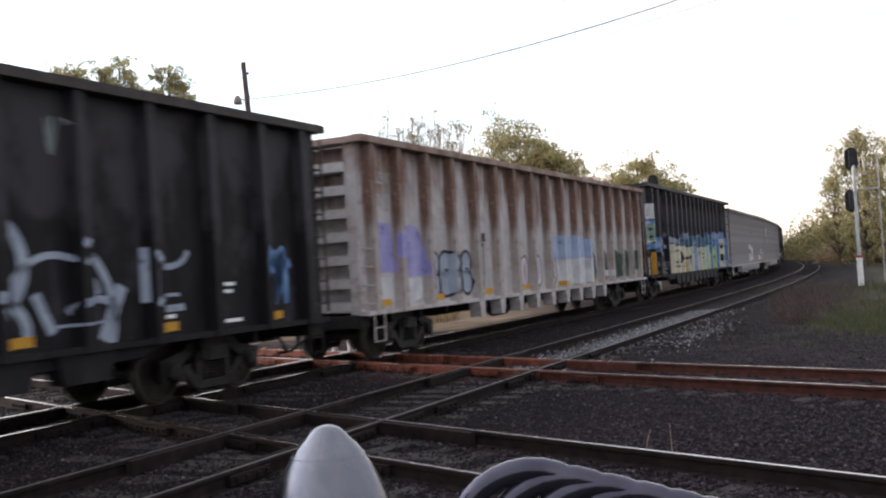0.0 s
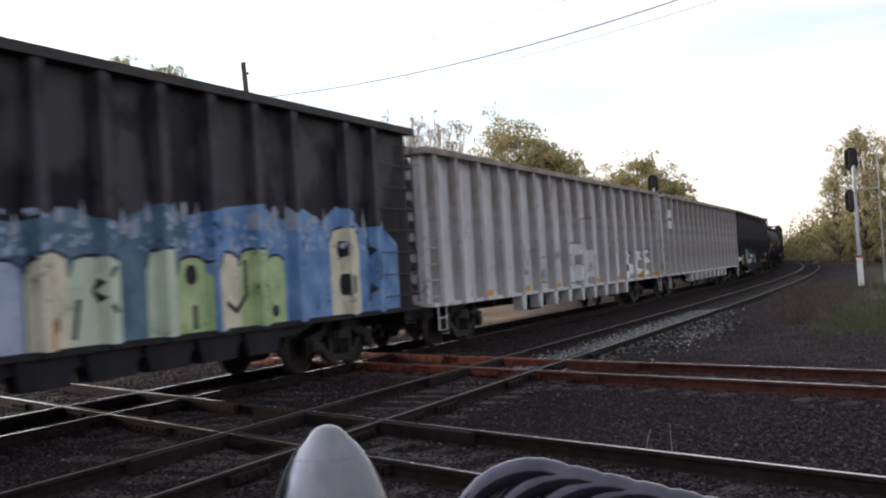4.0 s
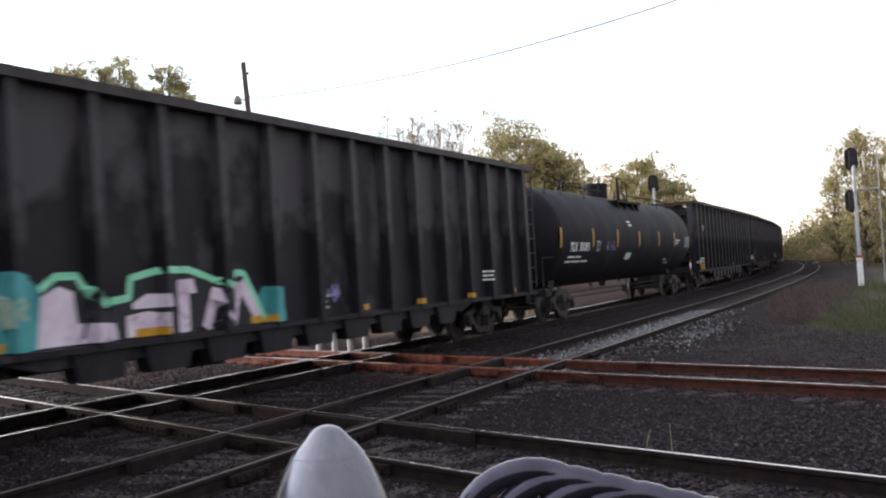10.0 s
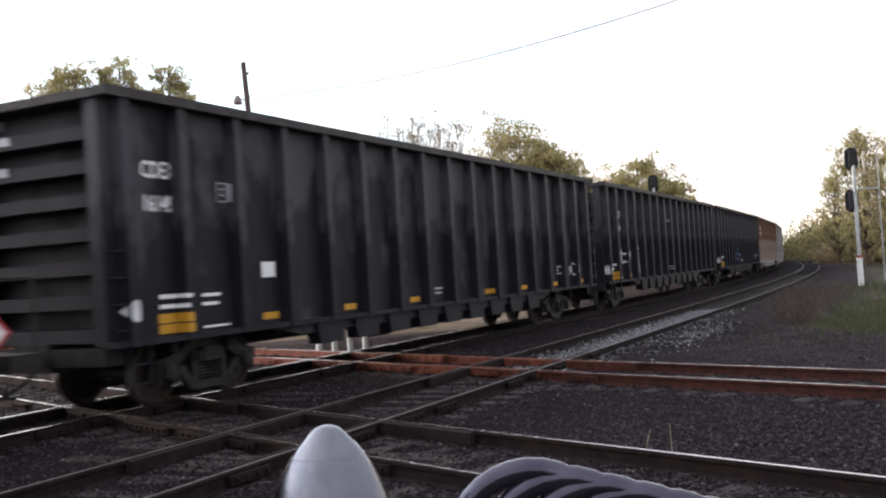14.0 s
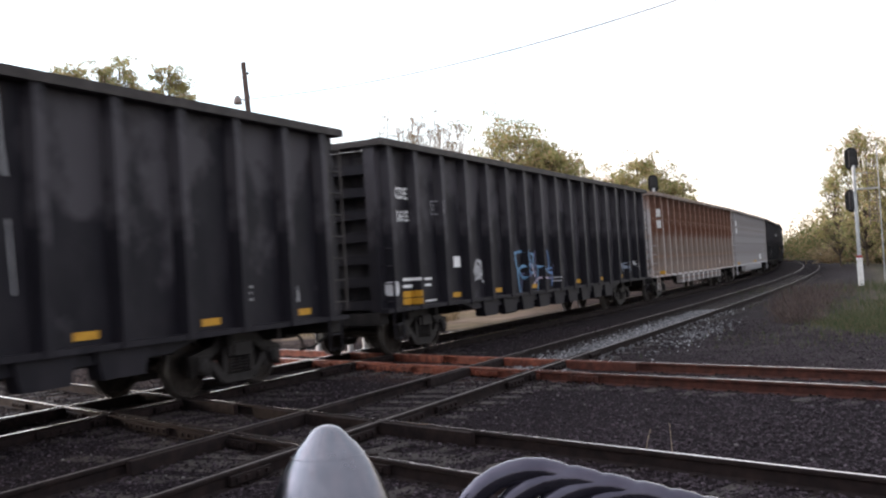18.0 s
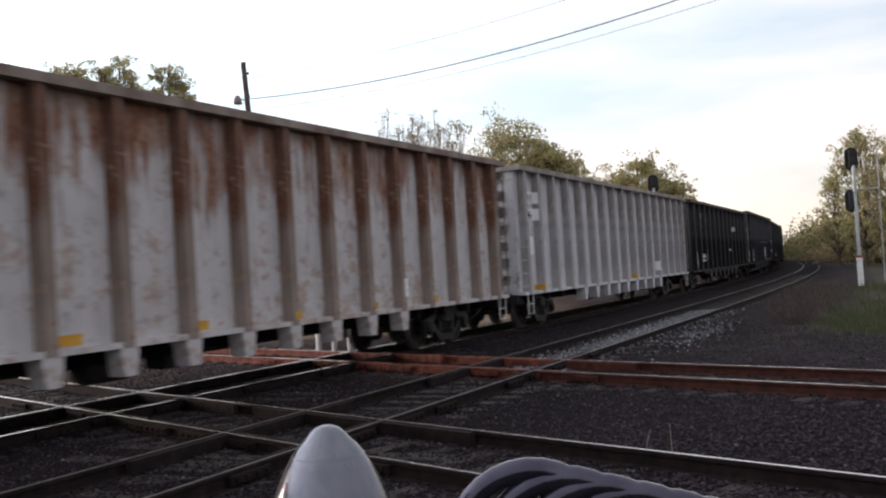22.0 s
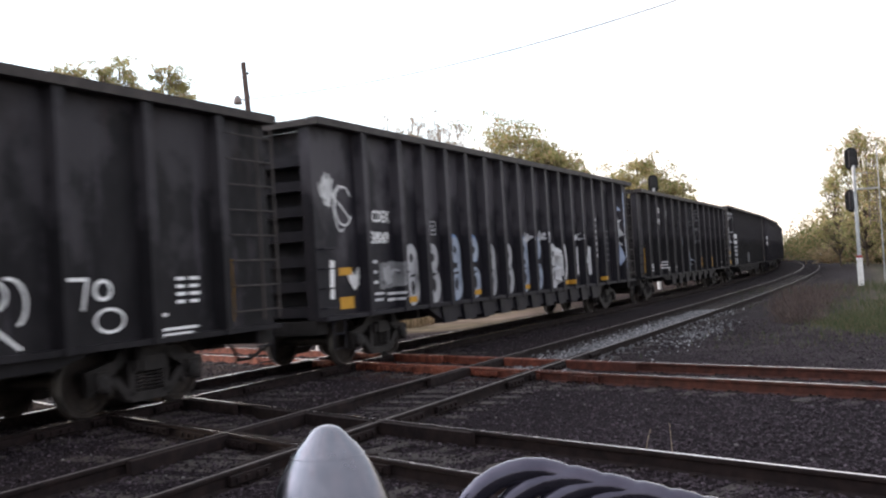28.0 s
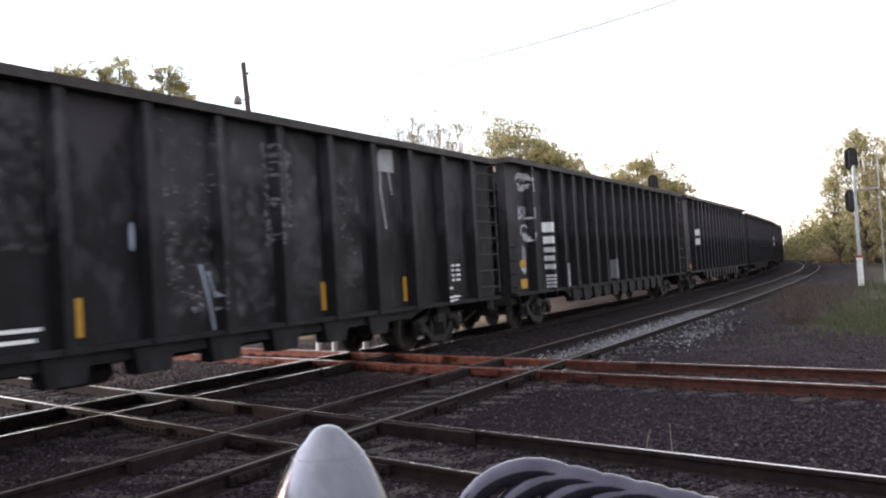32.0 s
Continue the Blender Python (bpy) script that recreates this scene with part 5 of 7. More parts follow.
    Spray(4, 0.002).scribble(5.2, 5.6, 1.5, 2.2, 0.03, 4, 3).scribble(8.5, 8.9, 1.7, 2.3, 0.04, 3, 5).scribble(14.9, 15.6, 1.4, 2.1, 0.03, 6, 9).done("grey_ink", "scuff")
    Spray(4, 0.004).fill(15.3, 15.7, 1.2, 1.5).done("dark", "placard")

    # car 5: teal ground, white letters, mint outline
    Spray(5).under(((3.05, 1.6), (3.3, 1.92), (3.7, 1.98), (4.1, 1.86), (4.3, 1.6)), 1.03).under(((8.3, 1.3), (8.6, 1.62), (8.95, 1.58), (9.2, 1.2)), 1.03).under(((5.0, 1.3), (5.4, 1.42), (5.7, 1.35)), 1.03).done("teal", "graffiti", "teal sprayed ground of the graffiti")
    crest = ((4.2, 1.74), (4.45, 1.9), (4.78, 1.9), (5.06, 1.52), (5.66, 1.58), (5.7, 1.84), (6.2, 1.93), (6.84, 1.93), (7.3, 1.8), (7.62, 1.66), (7.95, 1.86), (8.12, 1.84), (8.62, 1.1))
    Spray(5, 0.002).under(tuple((x, z - 0.02) for x, z in crest), 1.03).done("dark", "outline")
    Spray(5, 0.003).under(((4.14, 1.05), (4.22, 1.66), (4.5, 1.78), (4.72, 1.7), (4.78, 1.3), (5.4, 1.26), (5.44, 1.05)), 1.04).under(((5.72, 1.5), (6.0, 1.62), (6.3, 1.6), (6.3, 1.5)), 1.42).under(((5.6, 1.34), (6.0, 1.38), (6.25, 1.34)), 1.05).done("pink", "graffiti", "pale pink graffiti letters")
    Spray(5, 0.003).under(((6.45, 1.78), (6.95, 1.8), (7.0, 1.6)), 1.58).fill(6.6, 6.85, 1.04, 1.6, 0.01, 8).line(7.2, 1.05, 7.45, 1.62, 0.2).line(7.5, 1.1, 7.68, 1.5, 0.15).line(7.8, 1.05, 7.98, 1.7, 0.2).line(8.02, 1.7, 8.48, 1.08, 0.2).done("pink", "graffiti", "pale pink graffiti letters")
    Spray(5, 0.005).path(list(crest), 0.10).done("mint", "outline", "mint green outline")
    Spray(5, 0.006).line(4.85, 1.1, 4.95, 1.45, 0.06).line(6.3, 1.2, 6.42, 1.75, 0.12).line(7.6, 1.05, 7.75, 1.6, 0.08).line(7.95, 1.3, 8.2, 1.28, 0.07).done("dark", "outline")
    Spray(5, 0.004).scribble(3.4, 4.0, 1.3, 1.7, 0.07, 5, 31).done("sage")
    letter(5, "CDEX", 1.72, 3.22, 0.33, "white", 0.82), letter(5, "62291", 1.74, 2.79, 0.30, "white", 0.78)
    frame_mark(5, 3.32, 2.96, 0.24, 0.27), board(5, 3.22, 1.74, 0.34, 0.25)
    Spray(5, 0.004).blob(0.02, 1.36, 0.13, 0.14).done("white", "stencil_mark")
    bars(5, 0.85, 1.48, 0.46, 2), bars(5, 1.70, 1.50, 0.33, 2), bars(5, 10.2, 1.35, 0.3, 3, 0.04, 0.1, "pale"), bars(5, 17.3, 1.6, 0.25, 3, 0.04, 0.1)
    for x in (0.8, 3.2, 5.75, 8.25, 11.4, 13.7, 16.2, 18.8):
        reflector(5, x, 1.04, 0.48, 0.24 if x < 1 else 0.11)
    Spray(5).scribble(10.55, 10.95, 1.25, 1.6, 0.04, 5, 3).done("lilac")

    # cars 6, 7, 8: clean black, marks and small tags
    for k, num, x0, bx, rx in ((6, "16149", 0.68, 3.28, 0.90), (7, "62264", 1.23, 2.67, 0.28), (8, "16153", 0.37, 2.97, 0.48)):
        letter(k, "CDEX", x0, 3.23, 0.33, "white", 0.78), letter(k, num, x0, 2.76, 0.32, "white", 0.80)
        frame_mark(k, x0 + 1.6, 2.95, 0.23, 0.28), board(k, bx, 1.76, 0.36, 0.25)
        bars(k, rx + 0.03, 1.53, 0.46, 2, 0.06, 0.14), bars(k, rx + 0.92, 1.52, 0.42, 2, 0.05, 0.13), bars(k, rx + 0.92, 1.06, 0.6, 1, 0.03), bars(k, 17.3, 1.6, 0.22, 3, 0.04, 0.1, "grey_ink"), bars(k, 9.4, 1.3, 0.4, 2, 0.04, 0.1, "grey_ink")
        Spray(k, 0.004).blob(rx - 0.62, 1.4, 0.12, 0.15).done("pale", "stencil_mark")
        reflector(k, rx, 1.04, 0.50, 0.13), reflector(k, rx, 1.19, 0.50, 0.13)
        for x in (2.36, 4.8, 7.35, 11.2, 13.6, 16.0, 18.4):
            reflector(k, rx + x, 1.08, 0.42, 0.11)
        Spray(k).scribble(18.4, 18.8, 1.3, 1.7, 0.03, 4, k).done("pale")
    Spray(7, 0.002).path([(1.2, 1.6), (1.25, 2.1), (1.5, 2.08), (1.45, 1.85), (1.2, 1.85)], 0.07).path([(1.55, 1.6), (1.6, 2.05), (1.8, 2.0), (1.7, 1.8), (1.55, 1.82), (1.85, 1.6)], 0.06).arc(1.9, 1.78, 0.17, 0.18, 20, 340, 0.06).scribble(1.2, 1.9, 1.6, 2.1, 0.035, 8, 4).done("pale", "graffiti", "white scrawled tag")
    Spray(7, 0.002).arc(4.02, 1.3, 0.26, 0.22, 0, 360, 0.06).path([(4.05, 2.42), (4.3, 2.12), (4.0, 2.22)], 0.06).path([(3.75, 2.28), (4.3, 2.08), (3.9, 1.85), (4.3, 1.9)], 0.05).line(3.82, 1.45, 3.8, 2.05, 0.05).line(4.0, 1.5, 4.02, 1.95, 0.05).line(4.25, 1.45, 4.22, 1.9, 0.05).path([(3.78, 1.5), (4.3, 1.52), (4.34, 1.25)], 0.05).done("pale", "graffiti", "small white tag")
    Spray(7, 0.002).path([(9.32, 4.05), (9.4, 3.5), (9.55, 3.2)], 0.04).line(9.75, 3.1, 10.1, 2.65, 0.035).path([(12.92, 4.15), (12.95, 3.5), (13.0, 3.1)], 0.04).line(13.0, 2.6, 13.05, 1.7, 0.03).done("grey_ink", "scuff")
    Spray(8, 0.002).path([(6.95, 1.0), (6.85, 1.6), (6.7, 2.05), (7.2, 2.1), (7.3, 1.75), (6.9, 1.6), (7.2, 1.35)], 0.07).path([(7.55, 1.0), (7.6, 2.05)], 0.06).path([(7.35, 1.5), (8.0, 1.5), (8.05, 2.0), (7.8, 2.05), (7.75, 1.1)], 0.06).path([(8.3, 0.95), (8.35, 1.7), (8.6, 1.5)], 0.06).done("skyblue", "graffiti", "blue and pink tag letters")
    Spray(8, 0.004).path([(8.75, 1.6), (8.7, 2.0), (9.2, 2.08), (9.3, 1.7), (9.1, 1.5), (9.55, 1.45), (9.4, 1.1)], 0.07).path([(8.6, 1.55), (9.5, 1.6)], 0.05).path([(7.4, 1.9), (7.2, 1.5), (7.6, 1.3)], 0.05).done("blue", "graffiti", "blue and pink tag letters")
    Spray(8, 0.005).path([(7.5, 1.35), (7.9, 1.75), (8.1, 1.4)], 0.05).path([(8.0, 1.2), (8.4, 1.35), (8.9, 1.3)], 0.05).done("pink", "graffiti", "blue and pink tag letters")
    Spray(8, 0.006).path([(7.05, 1.0), (7.15, 1.5), (7.45, 1.35), (7.65, 0.95)], 0.05).path([(8.05, 1.9), (8.2, 2.1), (8.15, 1.2)], 0.05).path([(8.95, 1.35), (9.5, 1.28), (9.6, 1.7)], 0.04).done("slateblue", "graffiti", "mauve shadow strokes of the tag")
    Spray(8).path([(4.1, 1.45), (4.4, 1.5), (4.3, 1.75), (4.05, 1.6), (4.25, 1.9), (4.5, 1.85)], 0.07).scribble(4.05, 4.5, 1.45, 1.85, 0.05, 6, 6).line(4.4, 1.5, 4.6, 1.35, 0.04).done("pale", "graffiti", "small white tag")
    Spray(8).scribble(16.5, 17.4, 1.25, 1.6, 0.05, 6, 2).done("bluegrey")

    for k in (5, 6, 8, 12, 13):
        e = BODY / 2 - ENDS_IN[GONDOLAS[k][2]][0]
        g = Geo()
        for i, (y0, y1) in enumerate(((0.28, 0.86), (0.34, 0.86))):
            z = 3.77 - 0.43 * i
            g.face([(-e + 0.012, y1, z), (-e + 0.012, y0, z), (-e + 0.012, y0, z + 0.12), (-e + 0.012, y1, z + 0.12)])
        part("stencil_line", g, MAT["grey_ink"], CARS[k][1], "small pale lettering on the end ribs")

    # cars 9 and 10: boards on white
    for k, num in ((9, "2161"), (10, "2140")):
        b = 0.82 - SHIFT[k]
        board(k, b, 3.40, 0.76, 0.32), board(k, b, 2.94, 0.76, 0.32)
        letter(k, "LEWX", b + 0.02, 3.43, 0.34, "smoke", 0.72, 0.009), letter(k, num, b + 0.02, 2.97, 0.34, "dark" if k == 10 else "smoke", 0.84, 0.009)
        for x in (1.0, 3.9, 6.4, 8.8, 11.2, 13.8, 16.4, 18.8):
            reflector(k, x, 1.03, 0.45, 0.14)
        Spray(k, 0.004).fill(15.0, 15.5, 1.22, 1.58).done("white", "placard")
        Spray(k, 0.006).fill(15.07, 15.43, 1.29, 1.52).done("dark")
        bars(k, 16.6, 1.45, 0.4, 3, 0.03, 0.09, "grey_ink")
    board(10, 0.6, 2.0, 0.55, 0.5), board(9, 0.45, 1.9, 0.5, 0.7)
    Spray(10).scribble(15.9, 16.7, 1.5, 2.1, 0.03, 6, 3).scribble(17.4, 18.1, 1.5, 2.2, 0.03, 6, 5).scribble(7.6, 8.2, 2.0, 2.6, 0.03, 4, 8).done("grey_ink", "scuff")

    # cars 11 and 13: fewer, wider panels
    for k, num in ((11, "19053"), (13, "19064")):
        letter(k, "CDEX", 3.2, 3.58, 0.30, "white", 0.92), letter(k, num, 3.2, 3.14, 0.30, "white", 0.85)
        frame_mark(k, 5.0, 3.4, 0.26, 0.3)
        Spray(k, 0.004).blob(2.72, 1.38, 0.14, 0.14).done("red", "stencil_mark", "red disc")
        bars(k, 18.12, 1.78, 0.2, 4, 0.05, 0.11), bars(k, 18.4, 1.78, 0.22, 4, 0.05, 0.11), bars(k, 17.62, 1.28, 0.3, 1, 0.05), bars(k, 17.6, 1.08, 0.95, 2, 0.04, 0.08), bars(k, 6.1, 1.25, 0.7, 2, 0.05, 0.13), bars(k, 3.2, 1.4, 0.5, 2, 0.04)
        if k == 13:
            reflector(k, 0.70, 1.12, 0.13, 1.0)
            for x in (7.3, 12.85, 15.86):
                reflector(k, x, 1.12, 0.13, 0.5)
        else:
            reflector(k, 19.13, 1.12, 0.13, 0.95)
    sp = Spray(11, 0.002)
    sp.scribble(1.6, 2.3, 1.1, 1.9, 0.035, 8, 2).scribble(3.1, 3.9, 1.4, 1.95, 0.035, 8, 5).scribble(5.9, 6.6, 1.15, 1.75, 0.035, 6, 7).scribble(9.0, 9.5, 1.2, 1.6, 0.035, 5, 9).scribble(10.5, 11.2, 1.1, 1.7, 0.035, 6, 12)
    sp.arc(11.75, 1.65, 0.4, 0.45, -60, 110, 0.05).arc(12.35, 1.75, 0.6, 0.4, 0, 180, 0.05).arc(12.3, 1.3, 0.4, 0.35, -60, 200, 0.05).line(12.0, 1.6, 11.7, 1.0, 0.05).line(10.8, 1.25, 11.3, 1.2, 0.1)
    for x in (13.2, 14.75):
        sp.line(x, 1.1, x + 0.1, 1.9, 0.05).line(x + 0.3, 1.05, x + 0.25, 1.9, 0.05).arc(x + 0.3, 1.7, 0.22, 0.18, -90, 90, 0.042).arc(x + 0.55, 1.6, 0.25, 0.3, -60, 100, 0.042).line(x + 0.1, 1.5, x + 0.7, 1.05, 0.042)
    sp.line(16.0, 1.85, 16.5, 1.85, 0.05).line(16.5, 1.85, 16.4, 1.45, 0.042).arc(16.75, 1.7, 0.14, 0.12, 0, 360, 0.05).arc(16.85, 1.3, 0.25, 0.15, 0, 360, 0.042)
    sp.done("white", "graffiti", "white tags along the foot of the car")
    Spray(11, 0.002).scribble(7.6, 8.3, 1.15, 1.75, 0.07, 6, 3).done("blue")
    Spray(11, 0.002).path([(6.25, 4.1), (6.3, 3.4), (6.2, 2.6), (6.25, 2.0)], 0.08).fill(14.3, 14.42, 3.05, 3.3).done("pale", "scuff")
    # chalky scuffs and runs on the sheets
    Spray(13, 0.002).under(((15.1, 4.1), (15.25, 4.2), (15.7, 4.22), (15.72, 3.9)), 3.75).path([(15.2, 3.9), (15.15, 3.4), (15.3, 2.6)], 0.06).path([(15.5, 3.8), (15.6, 3.3)], 0.05).done("grey_ink", "scuff", "pale scuff under the chord")
    Spray(13, 0.002).spatter(11.35, 11.6, 2.3, 4.0, 70, 0.045, 4).spatter(11.9, 12.1, 2.6, 3.9, 40, 0.04, 5).path([(12.0, 3.9), (11.98, 3.2), (12.02, 2.7)], 0.03).path([(16.35, 4.2), (16.33, 3.4), (16.3, 2.9)], 0.025).spatter(9.0, 10.1, 1.3, 4.1, 90, 0.03, 9).spatter(13.2, 14.2, 1.5, 3.6, 50, 0.03, 11).done("smoke", "scuff", "grey speckled scuffs")
    Spray(13, 0.003).path([(9.7, 2.0), (9.85, 1.5), (9.95, 1.0)], 0.06).path([(9.85, 1.9), (10.0, 1.5)], 0.04).blob(8.35, 2.4, 0.05, 0.2).done("bluegrey", "scuff", "pale blue rub marks")
    bars(13, 1.35, 1.2, 0.95, 1, 0.04), bars(13, 1.9, 1.42, 0.4, 2, 0.04, 0.09), bars(13, 3.05, 1.5, 0.35, 3, 0.05, 0.12), bars(13, 3.65, 1.5, 0.35, 3, 0.05, 0.12), bars(13, 4.62, 1.25, 0.75, 2, 0.04, 0.1)
    Spray(13, 0.001).fill(6.2, 7.1, 2.2, 4.1, 0.06, 2).fill(9.0, 10.1, 1.3, 4.1, 0.06, 3).fill(10.5, 11.5, 1.2, 4.0, 0.06, 4).fill(12.0, 12.9, 1.4, 4.1, 0.06, 5).fill(13.5, 14.3, 1.6, 4.1, 0.06, 6).done("film", "dust_patch", "pale chalky dust on the sheet")

    # car 12: white and blue letters, one to a panel
    sp = Spray(12, 0.002)
    sp.scribble(0.05, 0.5, 2.95, 3.6, 0.025, 12, 3).scribble(0.1, 0.45, 3.1, 3.5, 0.022, 8, 7).arc(0.78, 3.0, 0.30, 0.36, 30, 330, 0.03).arc(0.66, 2.95, 0.2, 0.42, 60, 300, 0.025).path([(0.35, 3.2), (0.7, 3.0), (1.0, 2.75)], 0.03)
    sp.line(0.25, 1.3, 0.3, 2.0, 0.14).scribble(0.85, 1.25, 1.45, 1.85, 0.08, 5, 8)
    sp.done("white", "graffiti", "white scrawled figure")
    letter(12, "CDEX", 1.79, 2.73, 0.32, "white", 0.80, 0.006), letter(12, "38069", 1.74, 2.31, 0.32, "white", 0.86, 0.006)
    Spray(12).fill(1.98, 2.76, 1.42, 1.95, 0.03, 4).done("smoke"), Spray(12, 0.003).scribble(2.1, 2.6, 1.5, 1.85, 0.07, 5, 4).done("grey_ink"), bars(12, 1.72, 1.3, 0.42, 2, 0.05, 0.12, "pale"), bars(12, 2.25, 1.28, 0.45, 2, 0.05, 0.12, "pale"), bars(12, 1.76, 1.92, 0.16, 3, 0.06, 0.2, "pale")
    places = (3.38, 4.38, 5.52, 6.56, 7.57, 8.70, 9.82, 10.86, 12.12, 13.05, 14.15, 15.28)
    for i, x in enumerate(places):
        blue = i in (2, 3, 6, 7)
        ink = "bluegrey" if blue else ("grey_ink" if i < 6 else "pale")
        zt = 2.42 if blue else 2.26
        if i < 9:
            # fat rounded figures, doubled bowls one over the other
            sp = Spray(12)
            x -= 0.05
            sp.arc(x, zt - 0.26, 0.17, 0.2, -120 if i % 2 else 0, 150 if i % 2 else 360, 0.20).arc(x + 0.02, 1.38, 0.19, 0.26, -150, 100 if i % 2 else 210, 0.22)
            if i % 2:
                sp.fill(x - 0.32, x - 0.10, 1.10, zt - 0.06, 0.02, i)
            else:
                sp.fill(x + 0.10, x + 0.28, 1.35, zt - 0.30, 0.02, i)
        else:
            sp = Spray(12)
            sp.line(x - 0.17, 1.2 + 0.02 * i, x - 0.17, zt, 0.16)
            if i == 9:
                sp.arc(x - 0.05, 1.75, 0.24, 0.48, -85, 80, 0.15)
            elif i == 10:
                sp.line(x + 0.15, 1.35, x + 0.15, 2.2, 0.14)
            else:
                sp.line(x + 0.18, 1.3, x + 0.18, 2.2, 0.14).line(x - 0.15, 2.15, x + 0.15, 1.5, 0.13)
        sp.done(ink, "graffiti", "block letter sprayed on one panel")
        if blue:
            sp = Spray(12, -0.002)
            sp.arc(x - 0.05, zt - 0.26, 0.25, 0.30, -60, 240, 0.12).arc(x - 0.05, 1.38, 0.26, 0.34, -190, 70, 0.12).line(x - 0.34, 1.25, x - 0.33, zt - 0.2, 0.11).done("blue", "outline", "blue sprayed outline")
        Spray(12, 0.003).blob(x + 0.02, zt - 0.26, 0.07, 0.05).line(x - 0.1, 1.62, x + 0.14, 1.64, 0.05).done("dark", "outline")
    frame_mark(12, 4.28, 2.5, 0.27, 0.28)
    Spray(12, 0.002).scribble(9.8, 10.3, 2.3, 2.6, 0.05, 5, 3).scribble(10.85, 11.4, 2.35, 2.65, 0.05, 5, 6).scribble(14.1, 14.5, 2.4, 2.6, 0.06, 4, 6).done("pale")
    bars(12, 16.2, 3.05, 0.26, 7, 0.10, 0.2, "pale"), bars(12, 17.5, 2.7, 0.3, 6, 0.04, 0.2, "smoke")
    Spray(12).scribble(19.0, 19.85, 1.3, 2.7, 0.10, 11, 21).scribble(19.0, 19.85, 2.6, 4.2, 0.10, 11, 22).done("paleblue", "graffiti", "tall light blue and white tag")
    Spray(12, 0.002).blob(19.75, 1.3, 0.16, 0.2).blob(19.45, 1.25, 0.12, 0.16).scribble(19.1, 19.8, 1.4, 4.1, 0.035, 14, 3).done("pale")
    reflector(12, 0.5, 1.1, 0.48, 0.22), Spray(12, 0.006).fill(0.5, 0.95, 1.72, 1.86).done("yellow")
    for x in (3.08, 6.4, 9.66, 13.05, 16.6):
        reflector(12, x, 1.08, 0.42, 0.12)

    # car 14: scrawls on the first panel
    Spray(14, 0.002).scribble(0.5, 1.5, 3.95, 4.2, 0.04, 8, 2).path([(0.55, 4.1), (1.5, 4.05)], 0.04).scribble(0.6, 1.5, 3.72, 3.92, 0.04, 9, 4).path([(0.6, 3.3), (0.62, 2.95), (0.85, 3.05), (0.65, 3.15), (0.85, 3.3)], 0.05).line(0.95, 2.95, 0.95, 3.3, 0.05).path([(1.1, 3.3), (1.08, 2.98), (1.35, 3.0), (1.35, 3.28)], 0.05).done("pale", "graffiti", "white scrawls")
    Spray(14, 0.002).arc(0.95, 2.65, 0.25, 0.14, 30, 330, 0.05).scribble(0.7, 1.3, 2.35, 2.6, 0.045, 6, 5).line(0.75, 1.8, 0.78, 2.25, 0.06).line(0.9, 1.8, 0.92, 2.2, 0.06).scribble(0.6, 1.0, 1.5, 1.75, 0.05, 4, 8).done("pale", "graffiti", "white scrawls")
    board(14, 2.35, 2.62, 0.5, 0.28), bars(14, 2.4, 2.3, 0.4, 1, 0.2, 0.1), bars(14, 2.42, 2.05, 0.38, 3, 0.14, 0.24, "pale"), bars(14, 2.5, 1.35, 0.3, 4, 0.06, 0.1, "pale")
    Spray(14).under(((9.0, 1.7), (9.3, 1.85), (9.8, 1.8), (10.1, 1.4)), 1.1).done("smoke", "graffiti", "dull pinkish patch"), Spray(14).fill(4.2, 4.6, 1.05, 1.6, 0.1, 6).fill(5.0, 5.6, 1.05, 1.2, 0.04, 7).done("pale")
    Spray(14).arc(11.7, 1.6, 0.25, 0.3, -90, 90, 0.1).line(11.5, 1.3, 11.5, 1.9, 0.1).done("teal")
    reflector(14, 0.5, 1.1, 0.48, 0.25), Spray(14, 0.006).fill(0.5, 0.95, 1.7, 1.86).done("yellow")
    Spray(14).path([(18.6, 4.2), (18.7, 3.5), (18.6, 2.9)], 0.2).line(17.2, 1.1, 17.2, 1.9, 0.15).done("pale", "scuff")
    for k in (15, 16, 17):
        board(k, 2.0, 2.7, 0.6, 0.3), board(k, 2.0, 2.25, 0.6, 0.3), reflector(k, 0.5, 1.1, 0.48, 0.2)


dress_cars()


